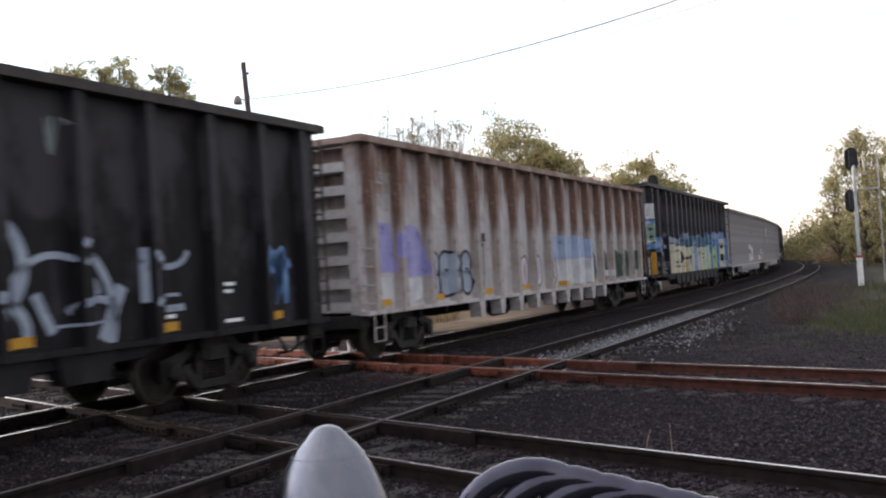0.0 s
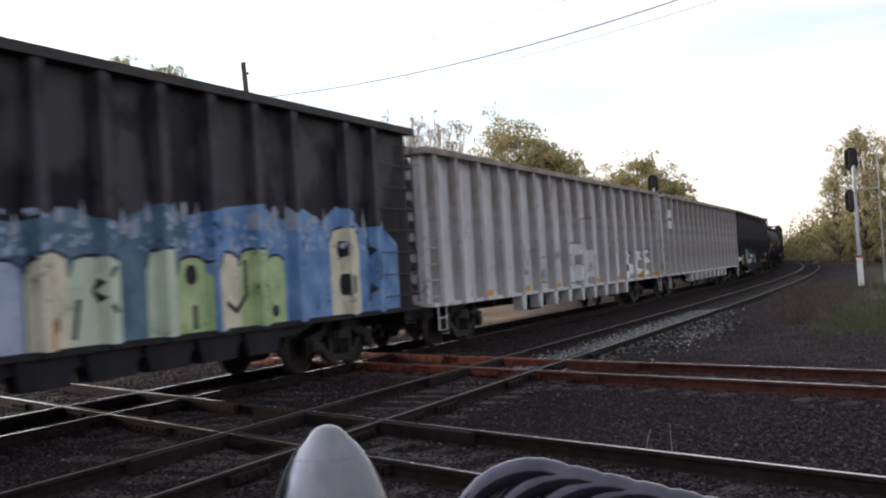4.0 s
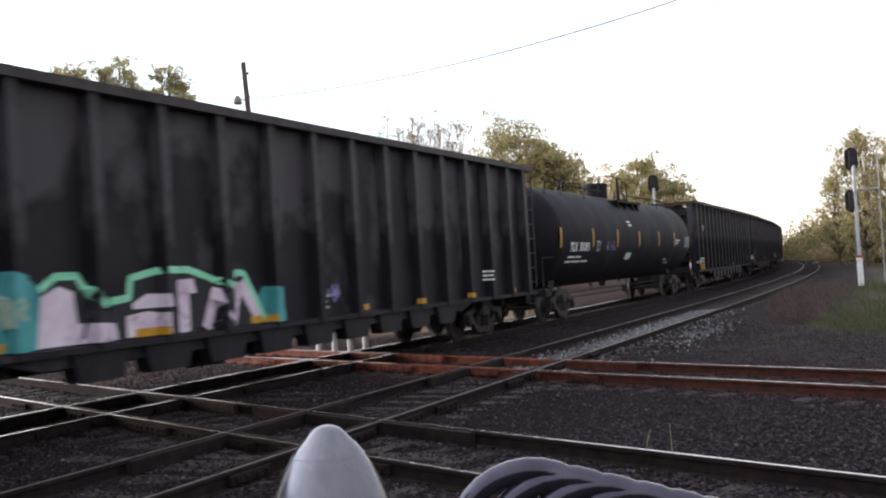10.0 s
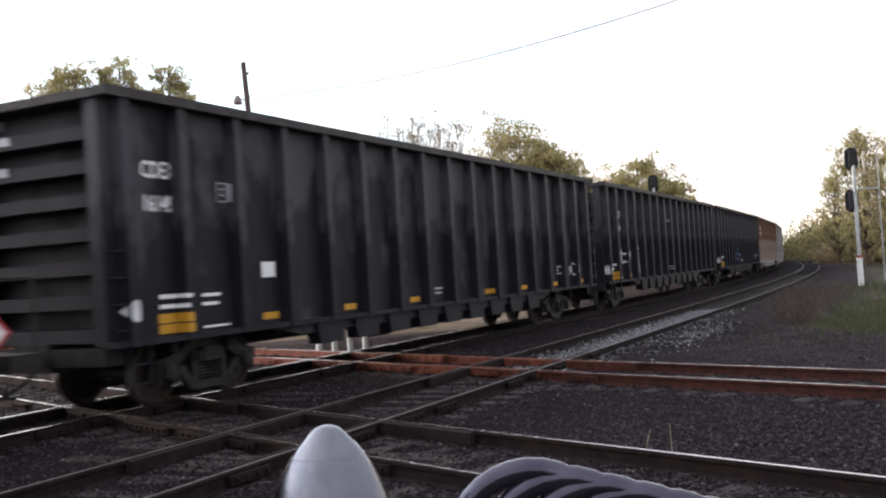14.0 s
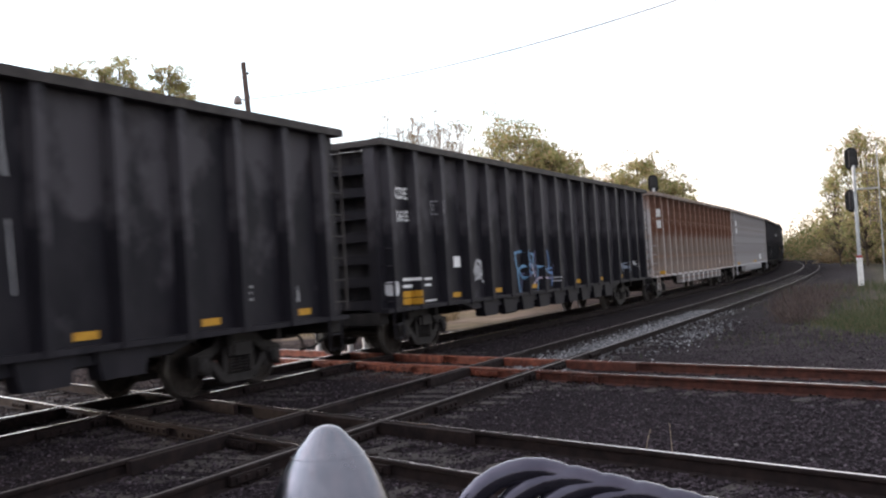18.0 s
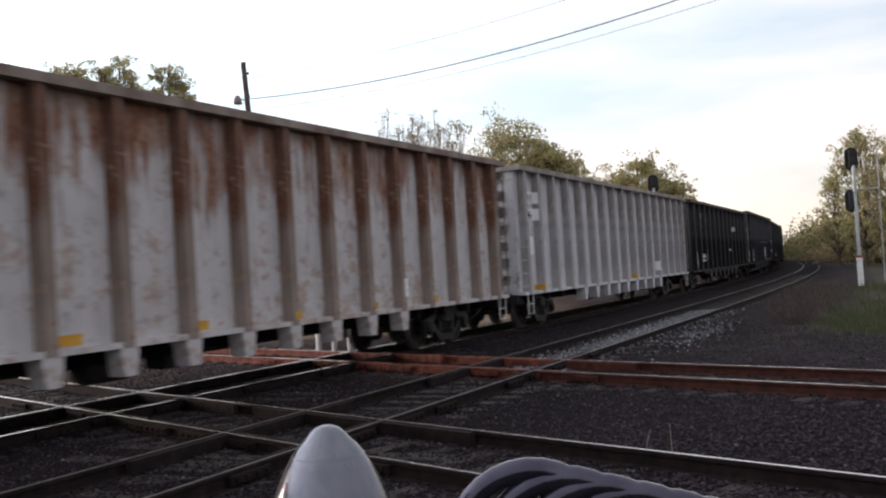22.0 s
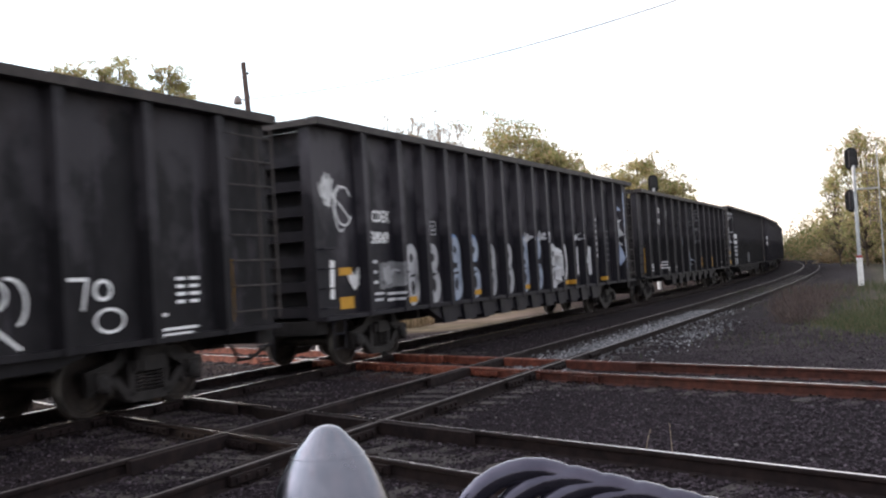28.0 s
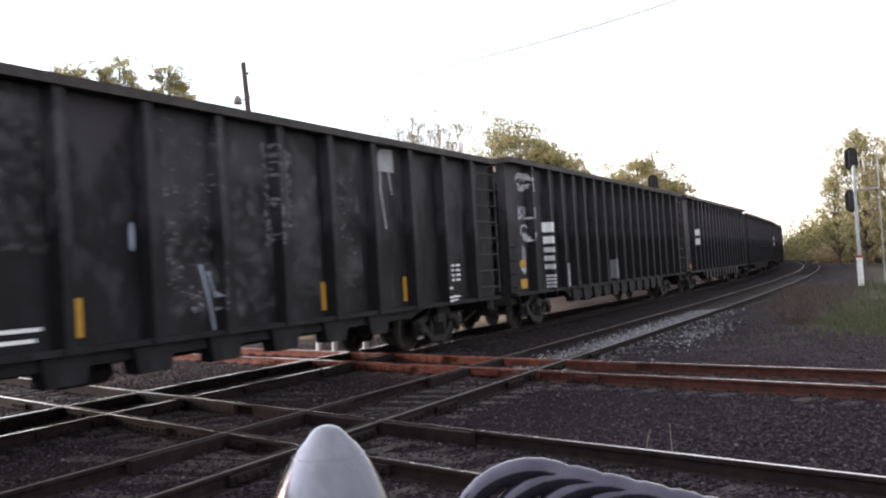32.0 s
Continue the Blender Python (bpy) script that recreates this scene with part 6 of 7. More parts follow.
def dress_tank():
    """Strips, lettering and small panels that lie on the curve of the tank."""
    def patch(x0, x1, z0, z1, mat, name, out=0.004, label=""):
        g = Geo()
        n = max(2, int((z1 - z0) / 0.08))
        r = TANK_R + out
        for i in range(n):
            a, b = z0 + (z1 - z0) * i / n, z0 + (z1 - z0) * (i + 1) / n
            ya, yb = -math.sqrt(r * r - (a - TANK_Z) ** 2), -math.sqrt(r * r - (b - TANK_Z) ** 2)
            g.face([(x0, ya, a), (x1, ya, a), (x1, yb, b), (x0, yb, b)])
        part(name, g, MAT[mat], TANK, label)

    def words(text, x, z, size, wide):
        me = text_mesh(text, size)
        me.materials.clear()
        me.materials.append(MAT["white"])
        r = TANK_R + 0.008
        for v in me.vertices:
            zz = z + v.co.y
            v.co = (x + v.co.x * wide, -math.sqrt(r * r - (zz - TANK_Z) ** 2), zz)
        part("lettering", me, None, TANK, "painted white lettering")

    for x in (-9.25, -6.05, -3.15, -0.15, 3.0, 5.85):
        patch(x, x + 0.14, 2.18, 2.76, "yellow", "reflector", 0.004, "upright amber reflective strip")
    words("TILX", -8.3, 2.06, 0.38, 0.9)
    words("301093", -7.38, 2.06, 0.38, 0.88)
    for x0, x1, z in ((-8.3, -7.6, 1.86), (-7.5, -7.0, 1.86), (-8.4, -7.9, 1.72), (-7.8, -7.0, 1.72), (-6.9, -6.2, 1.72), (-1.5, -1.1, 3.06), (-1.42, -1.0, 2.94), (6.05, 6.95, 2.40), (6.1, 6.6, 2.28), (4.6, 5.2, 1.62), (5.0, 5.9, 1.48)):
        patch(x0, x1, z, z + 0.05, "white", "stencil_line")
    patch(-5.55, -5.2, 2.05, 2.38, "grey_ink", "stencil_mark"), patch(-5.49, -5.26, 2.1, 2.32, "dark", "stencil_mark", 0.008)
    patch(-1.75, -1.05, 1.72, 1.96, "greenbox", "panel_board", 0.004, "pale green instruction panel")
    patch(8.0, 8.85, 2.12, 2.60, "slate", "panel_board", 0.004, "worn grey instruction panel")
    for i in range(6):
        patch(8.05, 8.8 - 0.1 * (i % 2), 2.16 + 0.072 * i, 2.19 + 0.072 * i, "smoke", "stencil_line", 0.008)
    patch(8.92, 9.0, 1.95, 2.62, "yellow", "reflector", 0.004, "upright amber reflective strip")
    g = Geo()
    for size, mi in ((0.27, 0), (0.21, 1)):
        y = -1.47 - 0.004 * mi
        g.face([(9.55 + size * dx, y, 1.28 + size * dz) for dx, dz in ((-1, 0), (0, -1), (1, 0), (0, 1))], mi)
    g.box(9.42, 9.68, -1.49 + 0.018, -1.474 + 0.018, 1.24, 1.31, 1)
    g.box(9.52, 9.58, -1.465, -1.44, 0.95, 1.5, 2)
    part("placard", g, [MAT["red"], MAT["pale"], MAT["under"]], TANK, "red and white diamond placard on a bracket")
    rnd = random.Random(9)
    for i in range(26):
        x, z = -4.45 + 1.25 * rnd.random(), 2.05 + 0.26 * rnd.random()
        w, h = rnd.uniform(0.03, 0.14), rnd.uniform(0.03, 0.12)
        patch(x, x + w, z, z + h, "slateblue", "graffiti", 0.004 + 0.0004 * i)


dress_tank()

# ---------------------------------------------------------------- the crossing: guard rails, fillers, bolts
SIN_AB = math.sin(HEAD_A - HEAD_B)


def meet(off_a, off_b):
    """Where a line at off_a beside the main line's base crosses one at off_b beside the crossing tracks' base."""
    c, s = math.cos(HEAD_A - HEAD_B), SIN_AB
    # along A: x = DA*s + NA*off_a ; its offset from B's base is x . NB
    sa = (off_b - off_a * NA.dot(NB)) / DA.dot(NB)
    p = DA * sa + NA * off_a
    return p, sa, p.dot(DB)


def build_diamonds():
    cross = tagged(new("crossing_frog"), "steel diamond crossing with guard rails and bolted joints", "railway crossing", kind="structure")
    guard = [(-0.035, -0.15), (0.035, -0.15), (0.035, -0.012), (0.028, -0.004), (-0.028, -0.004), (-0.035, -0.012)]
    rnd = random.Random(5)
    for main in (MAIN_OFF, NEAR_OFF):
        for far in (CROSS_FAR, CROSS_NEAR):
            _, sa, _ = meet(main, far)
            _, _, sb = meet(main, far)
            for k in (-1, 1):
                inner = main + k * (GAUGE / 2 - 0.105)
                st = [on_line(sa - 2.1 + 0.35 * i, inner) for i in range(13)]
                part("guard_rail", rail_geo(st, guard), [MAT["rustdark"], MAT["rustdark"]], cross)
                inner = far + k * (GAUGE / 2 - 0.105)
                st = [on_cross(sb - 2.1 + 0.35 * i, inner) for i in range(13)]
                part("guard_rail", rail_geo(st, guard), [MAT["rustglow" if far == CROSS_FAR else "rustdark"]] * 2, cross)
                for place, off, c in ((on_line, main + k * (GAUGE / 2 + 0.055), sa), (on_cross, far + k * (GAUGE / 2 + 0.055), sb)):
                    for j in range(-2, 3):
                        x, y, th = place(c + j * 1.05 + rnd.uniform(-0.1, 0.1), off)
                        g = Geo()
                        g.box(-0.30, 0.30, -0.02, 0.02, -0.13, -0.045)
                        for b in (-0.22, -0.08, 0.08, 0.22):
                            g.box(b - 0.02, b + 0.02, -0.045, 0.045, -0.105, -0.065)
                        part("joint_bar", g, MAT["rustglow" if place is on_cross and far == CROSS_FAR else "rustdark"], cross, at=pose(x, y, 0, 0, 0, math.degrees(th)))
    # timbers under the crossing
    g = Geo()
    g.box(-0.15, 0.15, -2.2, 2.2, -0.4, -0.158)
    timber = g.mesh("timber", MAT["tie"])
    for main in (MAIN_OFF, NEAR_OFF):
        for far in (CROSS_FAR, CROSS_NEAR):
            p, _, _ = meet(main, far)
            for j in range(-3, 4):
                q = p + DA * (j * 0.7)
                part("timber", timber, None, cross, at=pose(q.x, q.y, rnd.uniform(-0.01, 0.004), 0, 0, math.degrees(HEAD_A) + rnd.uniform(-2, 2)))


build_diamonds()

# ---------------------------------------------------------------- loose stone


def stone_material(name, dark, light):
    n = Nodes(name, 0.9, 0, 0.15)
    isl = n.add("ShaderNodeNewGeometry").outputs["Random Per Island"]
    col = n.mix(n.ramp(isl, 0.0, 1.0), dark, light)
    col = n.mix(n.ramp(isl, 0.72, 1.0), col, tuple(c * 2.0 for c in light))
    col = n.mix(n.math("GREATER_THAN", isl, 0.992), col, (0.20, 0.19, 0.185))
    geo = n.add("ShaderNodeNewGeometry").outputs["Position"]
    off = n.math("ADD", n.math("MULTIPLY", n.axis(0, geo), NA.x), n.math("MULTIPLY", n.axis(1, geo), NA.y))
    # stones right of the near track made paler, brighter light put into their colour
    lighter = n.ramp(n.math("MULTIPLY_ADD", n.math("ADD", off, n.math("MULTIPLY", n.noise(0.5, 4, co=geo), 2.0)), -0.1, 1.0), 0.42, 0.62)
    col = n.mix(n.math("MULTIPLY", lighter, 0.30), col, tuple(c * 2.0 for c in light))
    n.color(n.mix(n.ramp(n.noise(40, 3), 0.4, 0.7), col, dark))
    return n.m


def scatter(name, spots, size, mat, label, seed):
    """Angular stones, joined; spots are x, y, z."""
    rnd = np.random.RandomState(seed)
    n = len(spots)
    base = np.array([(x, y, z) for x in (-1, 1) for y in (-1, 1) for z in (-1, 1)], float)
    v = base[None] * rnd.uniform(0.45, 1.0, (n, 8, 3))
    ang = rnd.uniform(0, 6.28, n)
    tilt = rnd.uniform(-0.6, 0.6, n)
    ca, sa, ct, stt = np.cos(ang)[:, None], np.sin(ang)[:, None], np.cos(tilt)[:, None], np.sin(tilt)[:, None]
    x, y, z = v[..., 0], v[..., 1] * ct - v[..., 2] * stt, (v[..., 1] * stt + v[..., 2] * ct) * 0.75
    sz = (size[0] + (size[1] - size[0]) * rnd.rand(n) ** 2)[:, None] / 2
    w = np.stack([(x * ca - y * sa) * sz, (x * sa + y * ca) * sz, z * sz], -1) + spots[:, None, :]
    quads = np.array([(0, 1, 3, 2), (4, 6, 7, 5), (0, 4, 5, 1), (2, 3, 7, 6), (0, 2, 6, 4), (1, 5, 7, 3)])
    f = (quads[None] + (np.arange(n) * 8)[:, None, None]).reshape(-1, 4)
    me = bpy.data.meshes.new(name)
    me.from_pydata(w.reshape(-1, 3).tolist(), [], f.tolist())
    me.materials.append(mat)
    return tagged(new(name, me), label, "gravel", kind="stuff")


def rail_clear(p):
    """Which spots lie off the rails."""
    ok = np.ones(len(p), bool)
    oa = p[:, 0] * NA.x + p[:, 1] * NA.y
    ob = p[:, 0] * NB.x + p[:, 1] * NB.y
    for off, base in ((oa, (MAIN_OFF, NEAR_OFF)), (ob, (CROSS_FAR, CROSS_NEAR))):
        for b in base:
            for k in (-1, 1):
                ok &= np.abs(off - b - k * GAUGE / 2) > 0.10
    return ok


def build_stones():
    rnd = np.random.RandomState(11)
    n = 90000
    d = 4.2 + 24 * rnd.rand(n) ** 1.25
    a = np.radians(rnd.uniform(-29, 29, n))
    p = np.stack([d * np.sin(a), d * np.cos(a), np.full(n, GROUND) + rnd.uniform(0.0, 0.026, n)], 1)
    p = p[rail_clear(p)]
    verge = (p[:, 0] * NB.x + p[:, 1] * NB.y > 21.0) & (p[:, 0] * NA.x + p[:, 1] * NA.y < 2.5)
    p = p[~verge]
    scatter("ballast", p, (0.014, 0.044), stone_material("ballast_stone", (0.0165, 0.0122, 0.0148), (0.049, 0.0377, 0.0455)), "dark grey crushed stone between the tracks", 2)
    n = 8000
    s, o = rnd.uniform(15.5, 33, n), rnd.normal(0, 0.30, n)
    spill = rnd.rand(n) < 0.05
    s = np.where(spill, rnd.normal(23, 2.2, n), s)
    off = np.where(spill, NEAR_OFF - 1.7 + o, NEAR_OFF - 0.25 + o)
    q = np.array([on_line(float(a), float(b))[:2] for a, b in zip(s, off)])
    q = np.column_stack([q, np.full(n, GROUND + 0.02) + rnd.uniform(0, 0.02, n)])
    scatter("pale_gravel", q, (0.022, 0.06), stone_material("pale_gravel_stone", (0.10, 0.10, 0.108), (0.25, 0.247, 0.26)), "pale spilled gravel along the near track", 3)


build_stones()

# ---------------------------------------------------------------- plants


def leaf_material(name, a, b, c):
    n = Nodes(name, 0.6, 0, 0.2)
    isl = n.add("ShaderNodeNewGeometry").outputs["Random Per Island"]
    r = n.add("ShaderNodeValToRGB")
    e = r.color_ramp.elements
    e[0].color, e[1].color = (*a, 1), (*c, 1)
    mid = e.new(0.55)
    mid.color = (*b, 1)
    n.link(isl, r.inputs[0])
    n.color(r.outputs[0])
    tr = n.add("ShaderNodeBsdfTranslucent")
    n.link(r.outputs[0], tr.inputs[0])
    mx = n.add("ShaderNodeMixShader", Fac=0.6)
    n.link(n.p.outputs[0], mx.inputs[1])
    n.link(tr.outputs[0], mx.inputs[2])
    n.link(mx.outputs[0], n.t.nodes["Material Output"].inputs[0])
    return n.m


MAT["leaf"] = leaf_material("autumn_green_leaves", (0.23, 0.245, 0.10), (0.38, 0.35, 0.155), (0.54, 0.37, 0.245))
# darker copy of the leaf colours: the thicket's shade is put into them
MAT["leaf_shade"] = leaf_material("shaded_thicket_leaves", (0.10, 0.115, 0.048), (0.19, 0.18, 0.078), (0.31, 0.21, 0.12))
# tan twigs, far paler than the bark to paint in backlight
MAT["wisp"] = plain("backlit_twigs", (0.32, 0.26, 0.21), (0.46, 0.39, 0.32), 5, 0.9)
MAT["leaf_dry"] = leaf_material("browning_leaves", (0.20, 0.15, 0.10), (0.29, 0.23, 0.12), (0.38, 0.26, 0.17))
MAT["grass"] = leaf_material("verge_grass", (0.044, 0.062, 0.028), (0.070, 0.085, 0.040), (0.15, 0.118, 0.080))
MAT["twig"] = plain("dry_twigs", (0.05, 0.036, 0.034), (0.11, 0.08, 0.07), 5, 0.9)


def leaves(spots, size, rnd, mat, name):
    """Small bent leaves at the spots, turned at random."""
    n = len(spots)
    u = rnd.normal(size=(n, 3))
    u /= np.linalg.norm(u, axis=1)[:, None]
    w = np.cross(u, rnd.normal(size=(n, 3)))
    w /= np.linalg.norm(w, axis=1)[:, None]
    sz = rnd.uniform(size[0], size[1], n)[:, None]
    nrm = np.cross(u, w)
    v = np.stack([spots - u * sz, spots + w * sz * 0.45 + nrm * sz * 0.15, spots + u * sz, spots - w * sz * 0.45 + nrm * sz * 0.15], 1)
    f = np.arange(n * 4).reshape(n, 4)
    me = bpy.data.meshes.new(name)
    me.from_pydata(v.reshape(-1, 3).tolist(), [], f.tolist())
    me.materials.append(mat)
    return me


def tree(x, y, height, width, label, seed, foliage=4200, mat="leaf", base=0.3, size=(0.09, 0.2), clumps=34, loose=0.10, stem=1.0, bark="bark"):
    """A trunk with limbs that reach to loose clumps of leaves, spread unevenly through the crown."""
    rnd = random.Random(seed)
    nr = np.random.RandomState(seed)
    t = tagged(new("tree"), label, "tree", "trees behind the line")
    t.location = (x, y, GROUND)
    g = Geo()
    r0 = (height * 0.012 + 0.06) * stem
    lean = rnd.uniform(-0.04, 0.04) * height
    n = 7
    axis = [Vector((lean * (i / n) ** 1.5 + rnd.uniform(-0.1, 0.1), rnd.uniform(-0.1, 0.1), -0.1 + height * 0.86 * i / n)) for i in range(n + 1)]
    g.tube(axis, [r0 * (1 - 0.85 * i / n) for i in range(n + 1)], 9, caps=False)
    mid, half = (1 + base) / 2, (1 - base) / 2
    ends = []
    for i in range(clumps):
        a, u = rnd.uniform(0, 6.28), rnd.uniform(-0.9, 1.0)
        rr = math.sqrt(max(0.02, 1 - u * u)) * rnd.uniform(0.45, 1.0)
        rr *= 0.85 if u > 0.3 else 1.0
        c = Vector((lean * 0.6 + math.cos(a) * rr * width / 2, math.sin(a) * rr * width / 2, height * (mid + half * u * 0.93)))
        k = min(n - 1, max(1, int((c.z * rnd.uniform(0.45, 0.8)) / (height * 0.86) * n)))
        p = axis[k]
        m = p.lerp(c, 0.55) + Vector((rnd.uniform(-0.3, 0.3), rnd.uniform(-0.3, 0.3), rnd.uniform(-0.1, 0.5)))
        g.tube([p, m, c], [r0 * 0.34 * (1 - 0.6 * k / n), r0 * 0.2, 0.014], 5, caps=False)
        ends.append(c)
        for _ in range(4):
            e = c + Vector((rnd.gauss(0, 1), rnd.gauss(0, 1), rnd.gauss(0.3, 0.9))) * width * 0.085
            g.tube([m.lerp(c, rnd.uniform(0.3, 1.0)), e], [0.016, 0.006], 4, caps=False)
            ends.append(e)
    part("trunk", g, MAT[bark], t)
    en = np.array(ends)
    weight = nr.rand(len(en)) ** 1.5 + 0.1
    pick = en[nr.choice(len(en), foliage, p=weight / weight.sum())]
    ball = nr.normal(size=(foliage, 3))
    ball *= (nr.rand(foliage) ** 0.45 / np.linalg.norm(ball, axis=1))[:, None]
    sp = pick + ball * np.array([width, width, width * 0.8]) * loose
    part("crown", leaves(sp, size, nr, MAT[mat], "crown"), None, t)
    return t


# bearing (x per metre of depth), depth, height, width, leaves
for i, (b, dep, h, w, n) in enumerate(((-0.408, 78, 19.5, 7.0, 6000), (-0.372, 75, 19.4, 6.4, 6500), (-0.338, 76, 20.9, 5.6, 6500), (-0.281, 74, 18.7, 5.6, 7000), (-0.205, 72, 13.4, 5.0, 2200))):
    tree(b * dep, dep, h, w, "tall thin-crowned tree turning yellow in autumn", 20 + i, int(n * 1.5), "leaf", 0.45, (0.08, 0.16), 75, 0.075)
for i, (b, dep, h, w, n) in enumerate(((0.074, 72, 12.2, 9.8, 13000), (0.117, 70, 10.2, 7.0, 9500), (0.034, 74, 10.6, 5.5, 3600), (0.150, 76, 9.4, 4.5, 3000), (0.212, 84, 10.7, 8.2, 11000), (0.246, 86, 9.0, 5.0, 3400), (0.180, 88, 9.6, 4.5, 3400))):
    tree(b * dep, dep, h, w, "broad tree with olive green and brown leaves", 40 + i, int(n * 1.6), "leaf", 0.10, (0.08, 0.17), 120, 0.07)
for i in range(9):
    b = -0.050 + i * 0.0090
    tree(b * 66, 66 + (i % 2) * 2, 13.2 - 0.5 * (i % 3), 2.3, "slender almost leafless young tree", 60 + i, 560, "leaf_dry", 0.35, (0.05, 0.11), 40, 0.12, 0.2, "wisp")
for i, (b, dep, h, w, n) in enumerate(((0.440, 88, 12.4, 7.0, 3600), (0.480, 84, 12.2, 7.0, 4200), (0.412, 96, 9.2, 4.5, 1500))):
    tree(b * dep, dep, h, w, "open-crowned tree with sparse green leaves", 70 + i, n * 2, "leaf", 0.12, (0.09, 0.18), 80, 0.075, 0.6)


def bush(x, y, h, w, label, seed, n, mat="leaf", size=(0.10, 0.22)):
    nr = np.random.RandomState(seed)
    b = tagged(new("bush"), label, "bush", "bushes beside the line")
    b.location = (x, y, GROUND)
    g = Geo()
    cl = []
    for i in range(14):
        a, r = nr.uniform(0, 6.28), nr.uniform(0.1, 0.48) * w
        e = Vector((math.cos(a) * r, math.sin(a) * r, h * nr.uniform(0.35, 0.95) * (1 - 0.5 * (r / w) ** 2)))
        g.tube([(0.1 * e.x, 0.1 * e.y, -0.1), (e.x * 0.5, e.y * 0.5, e.z * 0.6), tuple(e)], [0.05, 0.03, 0.012], 5, caps=False)
        cl += [e, e * 0.75, Vector((e.x * 0.9, e.y * 0.9, e.z * 0.4))]
    part("stems", g, MAT["bark"], b)
    cl = np.array(cl)
    sp = cl[nr.randint(0, len(cl), n)] + nr.normal(size=(n, 3)) * np.array([w * 0.13, w * 0.13, h * 0.13])
    sp[:, 2] = np.maximum(sp[:, 2], 0.02)
    part("foliage", leaves(sp, size, nr, MAT[mat], "foliage"), None, b)


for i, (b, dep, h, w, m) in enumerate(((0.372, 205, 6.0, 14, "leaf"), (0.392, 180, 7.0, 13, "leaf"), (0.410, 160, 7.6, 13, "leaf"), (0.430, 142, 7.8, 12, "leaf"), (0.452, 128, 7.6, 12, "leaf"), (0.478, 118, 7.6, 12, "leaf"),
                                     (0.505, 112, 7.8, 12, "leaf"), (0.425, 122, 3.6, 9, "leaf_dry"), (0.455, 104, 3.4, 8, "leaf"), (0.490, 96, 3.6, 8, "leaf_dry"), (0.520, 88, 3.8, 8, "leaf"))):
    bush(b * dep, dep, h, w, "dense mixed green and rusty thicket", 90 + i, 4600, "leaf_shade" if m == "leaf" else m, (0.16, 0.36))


def build_grass():
    nr = np.random.RandomState(8)
    g = Geo()

    def blades(n, cx, cy, rx, ry, h0, h1):
        x, y = cx + nr.normal(size=n) * rx, cy + nr.normal(size=n) * ry
        for i in range(n):
            h, a = nr.uniform(h0, h1), nr.uniform(0, 6.28)
            lx, ly = math.cos(a) * h * 0.45, math.sin(a) * h * 0.45
            wx, wy = -math.sin(a) * 0.012, math.cos(a) * 0.012
            g.face([(x[i] - wx, y[i] - wy, GROUND - 0.02), (x[i] + wx, y[i] + wy, GROUND - 0.02), (x[i] + lx, y[i] + ly, GROUND + h)])

    blades(5600, 10.0, 22.3, 0.6, 1.3, 0.06, 0.17)
    blades(1800, 11.6, 25.6, 0.8, 1.2, 0.06, 0.2)
    blades(5000, 15.0, 29.0, 1.8, 2.4, 0.08, 0.22)
    blades(4000, 20.5, 40.0, 3.0, 4.0, 0.1, 0.35)
    blades(700, 9.0, 20.0, 1.8, 1.6, 0.05, 0.14)
    tagged(part("grass", g, MAT["grass"]), "patchy green and straw-coloured verge grass", "grass", kind="stuff")


build_grass()


def build_weeds():
    """Tall dry grass and weeds along the edge of the field beyond the line."""
    nr = np.random.RandomState(15)
    n = 15000
    wx0, wy0 = nr.uniform(-28, 4, n), 31.5 + np.abs(nr.normal(size=n)) * 4.0
    g = Geo()
    for i in range(n):
        x, y = float(wx0[i]), float(wy0[i])
        if x * NA.x + y * NA.y < 15.5:
            continue
        patchy = noise.noise((x * 0.3, y * 0.3, 5))
        if patchy < -0.25:
            continue
        h, a = nr.uniform(0.3, 0.75) * (0.8 + 0.7 * max(0, patchy)), nr.uniform(0, 6.28)
        lx, ly, wx, wy = math.cos(a) * h * 0.3, math.sin(a) * h * 0.3, -math.sin(a) * 0.022, math.cos(a) * 0.022
        g.face([(x - wx, y - wy, GROUND - 0.02), (x + wx, y + wy, GROUND - 0.02), (x + lx * 0.4 + wx * 0.7, y + ly * 0.4 + wy * 0.7, GROUND + h * 0.6), (x + lx, y + ly, GROUND + h)])
    tagged(part("weeds", g, MAT["weed"]), "tall straw-coloured weeds along the edge of the field", "weeds", kind="stuff")


MAT["weed"] = leaf_material("dry_field_weeds", (0.17, 0.135, 0.08), (0.29, 0.215, 0.135), (0.40, 0.29, 0.19))
build_weeds()


def dry_brush(x, y, r, h, n, seed):
    nr = np.random.RandomState(seed)
    g = Geo()
    for i in range(n):
        a, d = nr.uniform(0, 6.28), r * nr.rand() ** 0.5
        p = Vector((x + math.cos(a) * d, y + math.sin(a) * d, GROUND - 0.02))
        q = p + Vector((nr.normal() * 0.2, nr.normal() * 0.2, h * nr.uniform(0.4, 1)))
        m = (p + q) / 2 + Vector((nr.normal() * 0.05, nr.normal() * 0.05, 0))
        g.tube([p, m, q], [0.008, 0.006, 0.003], 3, caps=False)
        for k in range(2):
            e = m.lerp(q, nr.rand()) + Vector((nr.normal() * 0.12, nr.normal() * 0.12, nr.uniform(0.03, 0.2)))
            g.tube([m.lerp(q, nr.rand() * 0.6), e], [0.005, 0.002], 3, caps=False)
    tagged(part("dry_brush", g, MAT["twig"]), "low dry reddish-brown brush beside the ballast", "brush", "dry brush")


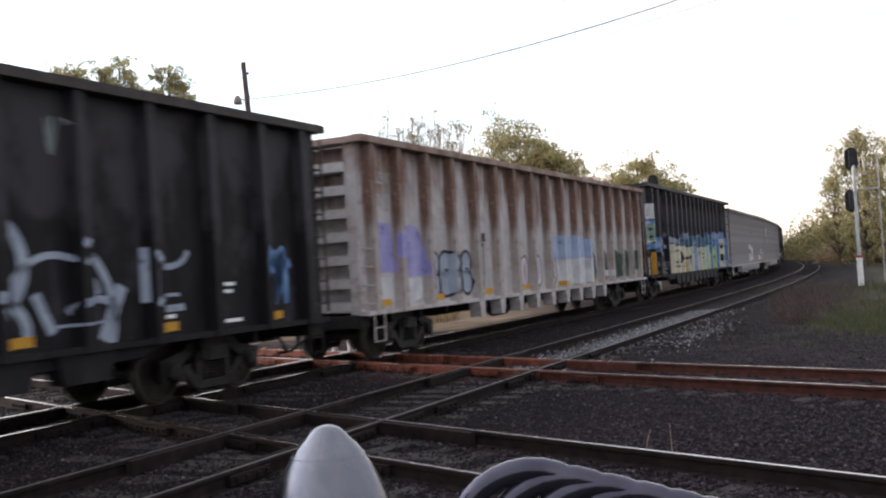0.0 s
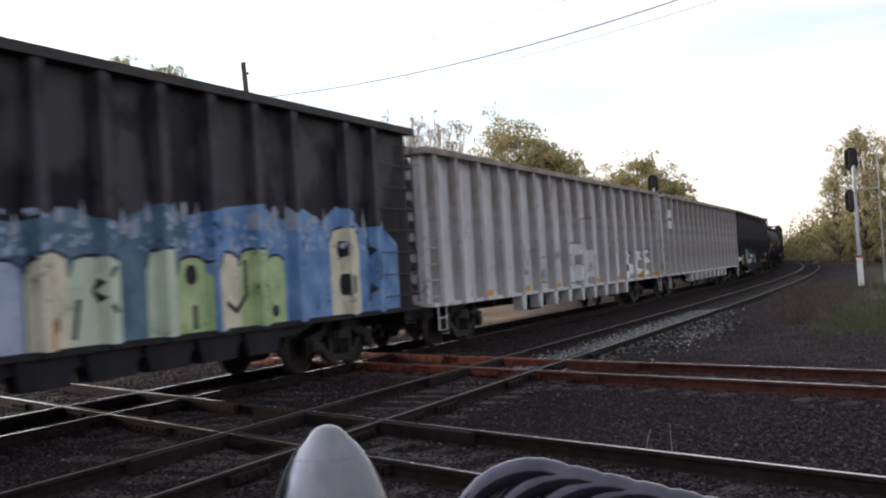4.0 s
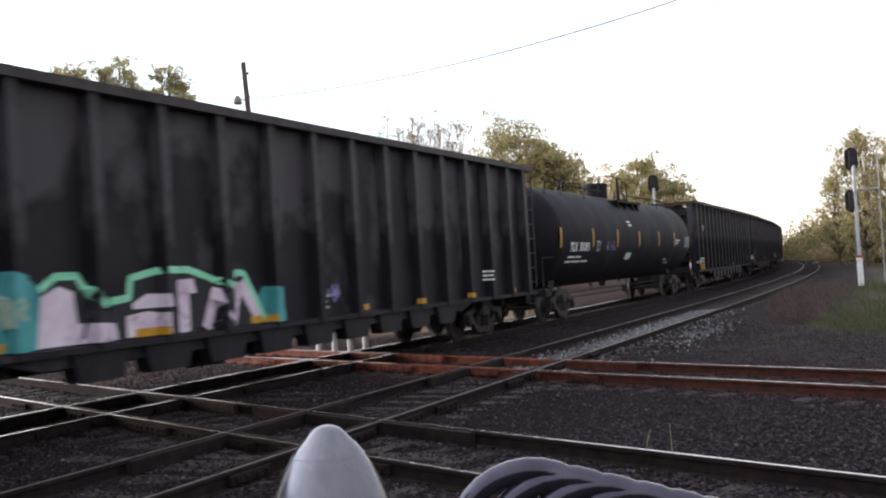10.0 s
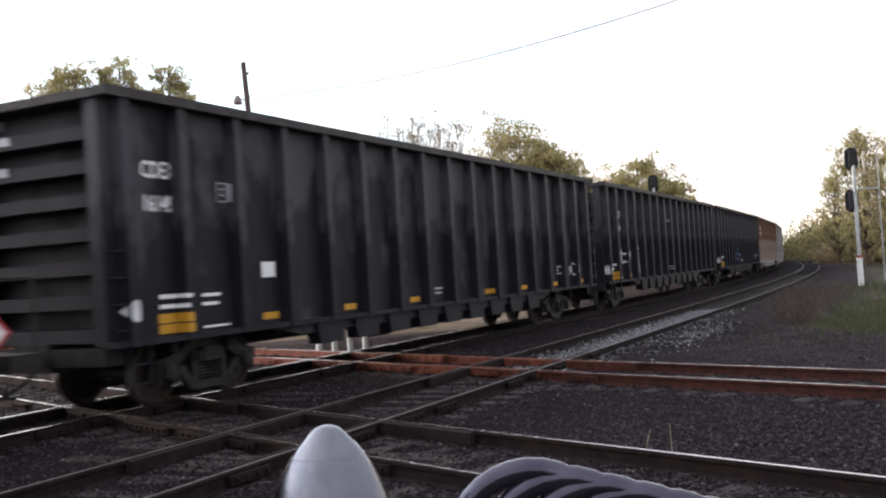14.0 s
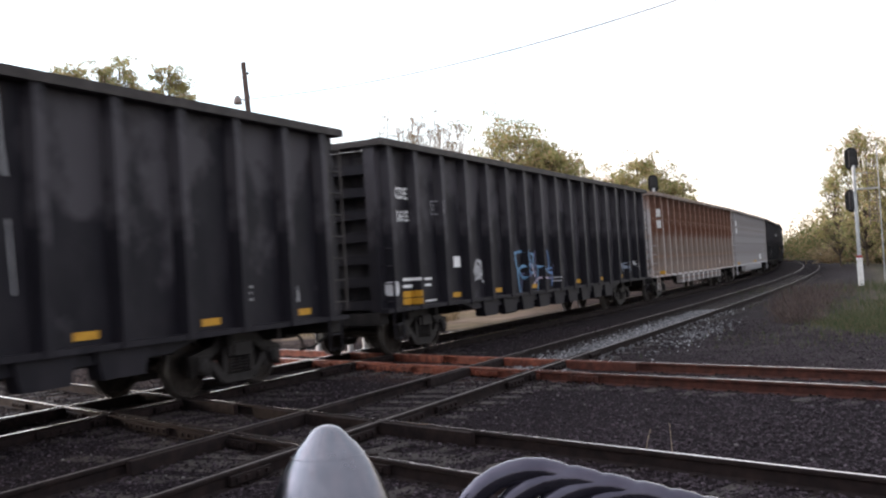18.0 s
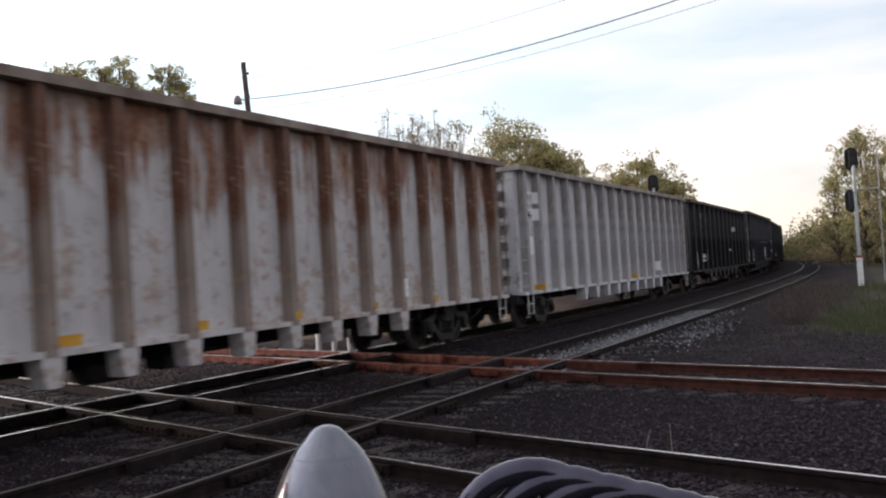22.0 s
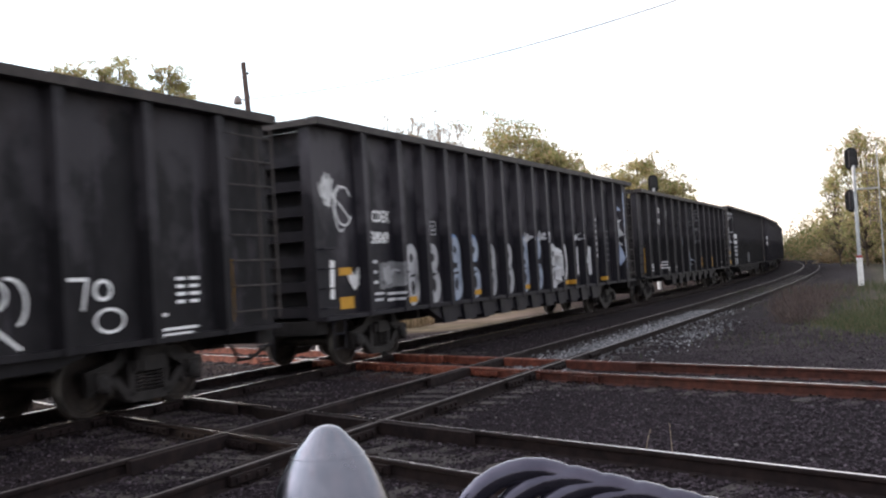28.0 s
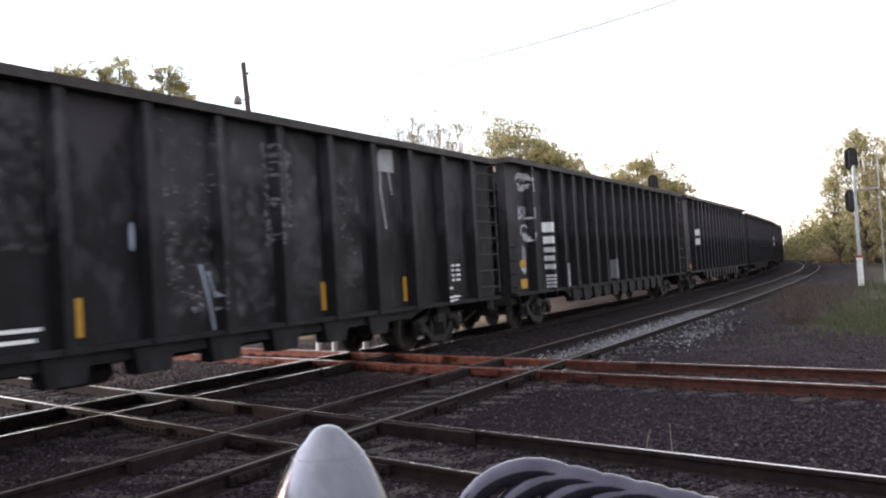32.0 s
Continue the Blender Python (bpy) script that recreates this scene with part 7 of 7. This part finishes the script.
for i, (x, y, r, h) in enumerate(((9.9, 27.5, 0.8, 0.7), (11.2, 30.0, 0.9, 0.75), (12.6, 33.5, 1.1, 0.8), (9.0, 24.8, 0.6, 0.45), (14.5, 37.5, 1.3, 0.8))):
    dry_brush(x, y, r, h * 0.85, 130, 30 + i)


def stalk(x, y, h, lean, seed):
    g = Geo()
    pts = [(x + lean * (i / 6) ** 2, y, GROUND - 0.02 + h * i / 6) for i in range(7)]
    g.tube(pts, [0.0045 - 0.0004 * i for i in range(7)], 5)
    tagged(part("weed_stalk", g, MAT["straw"]), "single dry straw-coloured weed stalk", "weed", "dry weed stalks")


MAT["straw"] = plain("dry_straw", (0.26, 0.20, 0.14), (0.38, 0.31, 0.22), 9, 0.8)
stalk(1.985, 8.85, 0.36, -0.01, 1)
stalk(1.76, 8.95, 0.30, 0.06, 2)

# ---------------------------------------------------------------- posts, poles, wires, signals


def white_post(x, y, h):
    g = Geo()
    g.lathe([(0.0, -0.3), (0.075, -0.3), (0.075, h - 0.02), (0.068, h), (0.0, h + 0.008)], 16, "z")
    return tagged(part("post", g, MAT["whitepaint"], at=pose(x, y, GROUND), smooth=True), "short white-painted marker post beyond the train", "post", "row of white posts")


for i in range(4):
    white_post(-3.16 + 0.36 * i, 23.55 + 0.22 * i, 0.95)


MAT["lampgrey"] = plain("weathered_lamp_housing", (0.14, 0.11, 0.10), (0.24, 0.20, 0.19), 8, 0.6)


def utility_pole():
    p = tagged(new("utility_pole"), "dark leaning wooden utility pole with a street light", "utility pole")
    p.location = (-8.78, 45.0, GROUND)
    g = Geo()
    g.tube([(0.55, 0, -0.3), (0.27, 0, 5.5), (-0.08, 0, 12.2)], [0.17, 0.15, 0.115], 12)
    part("shaft", g, MAT["polewood"], p, smooth=True)
    g = Geo()
    g.tube([(0.02, 0, 10.3), (-0.15, -0.25, 10.42), (-0.3, -0.5, 10.4)], 0.03, 8)
    arm = part("lamp_arm", g, MAT["galv"], p)
    g = Geo()
    g.lathe([(0.0, 0.2), (0.09, 0.18), (0.17, 0.02), (0.20, -0.16), (0.15, -0.22), (0.0, -0.24)], 16, "z", 0, (-0.32, -0.55, 10.35))
    part("lamp_head", g, MAT["lampgrey"], p, "grey street lamp head", smooth=True)
    g = Geo()
    for z in (10.5, 9.9, 11.6):
        g.lathe([(0.03, 0), (0.05, 0.04), (0.05, 0.1), (0.02, 0.14)], 10, "z", 0, (0.12, 0, z))
    part("insulators", g, MAT["hood"], p)


utility_pole()


def wire(a, b, sag, r, label):
    g = Geo()
    a, b = Vector(a), Vector(b)
    pts = []
    for i in range(25):
        t = i / 24
        q = a.lerp(b, t)
        q.z -= sag * 4 * t * (1 - t)
        pts.append(q)
    g.tube(pts, r, 5)
    tagged(part("overhead_wire", g, MAT["cable"]), label, "wire", "overhead wires")


wire((-8.62, 45, 10.29), (27.0, 19.5, 15.2), 2.18, 0.022, "black overhead service wire from the pole")
wire((-8.62, 45, 9.75), (27.6, 19.8, 14.28), 1.78, 0.008, "thin overhead wire from the pole")
wire((-8.75, 45, 11.26), (26.4, 19.2, 15.72), 1.78, 0.008, "thin upper overhead wire")
wire((-8.7, 45, 10.3), (-26, 82, 12.0), 0.4, 0.014, "overhead wire running away from the pole")
wire((-8.7, 45, 9.7), (-25.5, 82, 11.2), 0.4, 0.011, "thin overhead wire running away from the pole")


def second_pole():
    p = tagged(new("utility_pole"), "plain wooden utility pole beside the road", "utility pole")
    p.location = (27.2, 19.5, GROUND)
    g = Geo()
    g.tube([(0, 0, -0.3), (0, 0, 16.2)], [0.19, 0.12], 12)
    part("shaft", g, MAT["polewood"], p, smooth=True)


second_pole()


def signal_head(parent, x, y, z):
    g = Geo()
    oval = []
    for i in range(28):
        a = 2 * math.pi * i / 28
        r = 0.30
        oval.append((x + r * math.cos(a), z + r * math.sin(a) + (0.24 if math.sin(a) > 0 else -0.24)))
    g.prism(oval, y - 0.02, y + 0.02)
    head = part("signal_head", g, MAT["hood"], parent, "black oval signal head")
    for k in (-0.26, 0.0, 0.26):
        h = Geo()
        n = 14
        pts = [(math.radians(-30 + 240 * i / n)) for i in range(n + 1)]
        for i in range(n):
            a, b = pts[i], pts[i + 1]
            for r in (0.115, 0.108):
                q = [(x + r * math.cos(a), y + 0.02, z + k + r * math.sin(a)), (x + r * math.cos(b), y + 0.02, z + k + r * math.sin(b)), (x + r * math.cos(b), y + 0.32, z + k + r * math.sin(b)), (x + r * math.cos(a), y + 0.32, z + k + r * math.sin(a))]
                h.face(q)
        part("visor", h, MAT["hood"], head)
    b = Geo()
    b.box(x - 0.14, x + 0.14, y - 0.26, y - 0.02, z - 0.42, z + 0.42)
    part("lamp_case", b, MAT["hood"], head)


def signal(x, y, turn, heads, height, label, ladder=True):
    s = tagged(new("railway_signal"), label, "railway signal", "railway signals")
    s.matrix_basis = pose(x, y, GROUND, 0, 0, turn)
    g = Geo()
    g.tube([(0, 0, 1.15), (0, 0, height)], 0.085, 12)
    part("mast", g, MAT["galv"], s, smooth=True)
    g = Geo()
    g.tube([(0, 0, -0.2), (0, 0, 1.22)], 0.13, 14)
    g.lathe([(0.13, 1.22), (0.15, 1.22), (0.15, 1.30), (0.085, 1.32)], 14, "z")
    part("mast_base", g, MAT["whitepaint"], s, "white-painted mast foot", smooth=True)
    g = Geo()
    g.lathe([(0.10, 1.34), (0.125, 1.34), (0.125, 1.44), (0.10, 1.44)], 14, "z")
    part("band", g, MAT["red"], s, "dull red band above the foot")
    for hx, hz in heads:
        signal_head(s, hx, 0.22 if hx < 0.1 else 0.1, hz)
    if ladder:
        for dx in (0.62, 0.98):
            g = Geo()
            g.box(dx - 0.013, dx + 0.013, 0.055, 0.085, 2.9, 6.1)
            part("ladder_stile", g, MAT["lampgrey"], s)
        for i in range(10):
            g = Geo()
            g.box(0.64, 0.96, 0.055, 0.085, -0.015, 0.015)
            part("ladder_rung", g, MAT["lampgrey"], s, at=pose(0, 0, 3.05 + i * 0.32))
        g = Geo()
        g.box(0.05, 1.05, -0.2, 0.4, 4.55, 4.60)
        g.box(0.05, 0.62, 0.04, 0.08, 5.3, 5.34)
        part("platform", g, MAT["galv"], s)
        g = Geo()
        g.tube([(1.12, 0.1, 0.0), (1.12, 0.1, 6.7)], 0.03, 8)
        part("conduit", g, MAT["galv"], s)


signal(19.62, 45.5, -8, ((-0.02, 6.05), (-0.12, 4.05)), 5.7, "silver signal mast with two black heads and a ladder")
signal(12.9, 58.0, -8, ((0.0, 6.4),), 6.1, "signal mast with a black head beyond the train", False)


def far_marker():
    g = Geo()
    g.box(-0.3, 0.3, -0.02, 0.02, 0.9, 1.3)
    g.box(-0.03, 0.03, -0.03, 0.03, -0.2, 0.9)
    tagged(part("track_sign", g, MAT["whitepaint"], at=pose(0.393 * 150, 150, GROUND)), "small white lineside sign far down the track", "sign")


far_marker()

# ---------------------------------------------------------------- the fence post and coiled cable close to the camera
MAT["steel"] = plain("brushed_grey_steel", (0.115, 0.115, 0.135), (0.165, 0.165, 0.19), 30, 0.22, 1.0, 0.06, 0.001)
MAT["rubber"] = plain("black_rubber_sheath", (0.048, 0.044, 0.064), (0.078, 0.073, 0.098), 40, 0.18, 0.72, 0.04, 0.0004, 0.5)


def ray_point(px, py, d):
    """The place d metres ahead of the eye, px and py being slopes to the right and up in the tilted view."""
    m = look(EYE, AIM, -3.38)
    return m @ Vector((px * d, py * d, -d))


def steel_post():
    p = tagged(new("fence_post"), "grey steel post with a rounded bullet-shaped cap", "post")
    tip = ray_point(-0.1213, -0.1823, 0.60)
    p.location = (tip.x, tip.y, GROUND)
    top = tip.z - GROUND
    prof = [(0.0, top)]
    for h, r in ((0.0005, 0.0038), (0.0021, 0.0078), (0.0050, 0.0112), (0.0085, 0.0142), (0.0128, 0.0186), (0.0173, 0.0222), (0.0262, 0.0275), (0.0349, 0.0317), (0.0461, 0.0365), (0.065, 0.0415), (0.085, 0.044), (0.10, 0.044)):
        prof.append((r, top - h))
    g = Geo()
    g.lathe(prof, 40, "z")
    part("cap", g, MAT["steel"], p, "smooth grey bullet-shaped cap", smooth=True)
    g = Geo()
    g.lathe([(0.0224, top - 0.0180), (0.0230, top - 0.0182), (0.0231, top - 0.0185), (0.0228, top - 0.0187)], 40, "z")
    part("seam", g, MAT["steel"], p)
    g = Geo()
    g.tube([(0, 0, -0.3), (0, 0, top - 0.10)], 0.038, 24)
    part("shaft", g, MAT["steel"], p, smooth=True)
    g = Geo()
    z = top - 0.062
    g.box(0.030, 0.062, -0.03, -0.006, z - 0.06, z - 0.004)
    part("clip", g, MAT["whitepaint"], p, "small white clip")
    return p


steel_post()


def coiled_cable():
    g = Geo()
    m = look(EYE, AIM, -3.38).to_3x3()
    right, up, back = m @ Vector((1, 0, 0)), m @ Vector((0, 1, 0)), m @ Vector((0, 0, 1))
    c0 = ray_point(0.0686, -0.3000, 0.64)
    step = right * 0.0222 - up * 0.0049 + back * 0.0010
    pts = []
    turns, n = 10, 30
    for i in range(turns * n + 1):
        a = 2 * math.pi * i / n
        pts.append(c0 + step * (i / n) + (right * math.cos(a) * 0.95 - up * math.sin(a)) * 0.0495)
    g.tube(pts, 0.0080, 14)
    tagged(part("coiled_cable", g, MAT["rubber"], smooth=True), "thick black coiled rubber-sheathed cable on a bracket", "cable")
    low = min(p.z for p in pts) - 0.0072
    g = Geo()
    x0, y0 = c0.x, c0.y
    g.box(x0 - 0.20, x0 + 0.34, y0 - 0.14, y0 + 0.06, low - 0.012, low)
    g.box(x0 - 0.26, x0 - 0.20, y0 - 0.06, y0 + 0.02, low - 0.05, low - 0.001)
    tagged(part("bracket", g, MAT["under"]), "dark steel bracket fixed to the post under the cable", "bracket")


coiled_cable()

# ---------------------------------------------------------------- motion of the train


def travelled(t):
    """How far the train has rolled after t seconds; it slows a little."""
    return 10.134 * t - 0.028808 * t * t + 0.00012134 * t ** 3


def car_pose(s):
    x0, y0, _ = on_line(s - TRUCK_AT, MAIN_OFF)
    x1, y1, _ = on_line(s + TRUCK_AT, MAIN_OFF)
    return pose((x0 + x1) / 2, (y0 + y1) / 2, 0, 0, 0, math.degrees(math.atan2(y1 - y0, x1 - x0)))


def motions():
    times = [i * 0.5 for i in range(65)]
    for at, car in CARS:
        walk(car, [(t, car_pose(at - travelled(t))) for t in times])
    # the wheelsets of all cars turn alike; each keeps its own place in its truck
    spin = [(2 * i / FPS, travelled(2 * i / FPS) / WHEEL_R) for i in range(0, 16 * FPS + 1)]
    first = {}
    for w in WHEELSETS:
        x = w.matrix_basis.translation.x
        if x not in first:
            walk(w, [(t, pose(x, 0, WHEEL_R, 0, -math.degrees(a), 0)) for t, a in spin])
            first[x] = w.animation_data
        else:
            w.rotation_mode = "QUATERNION"
            keys = w.animation_data_create()
            keys.action, keys.action_slot = first[x].action, first[x].action_slot


motions()
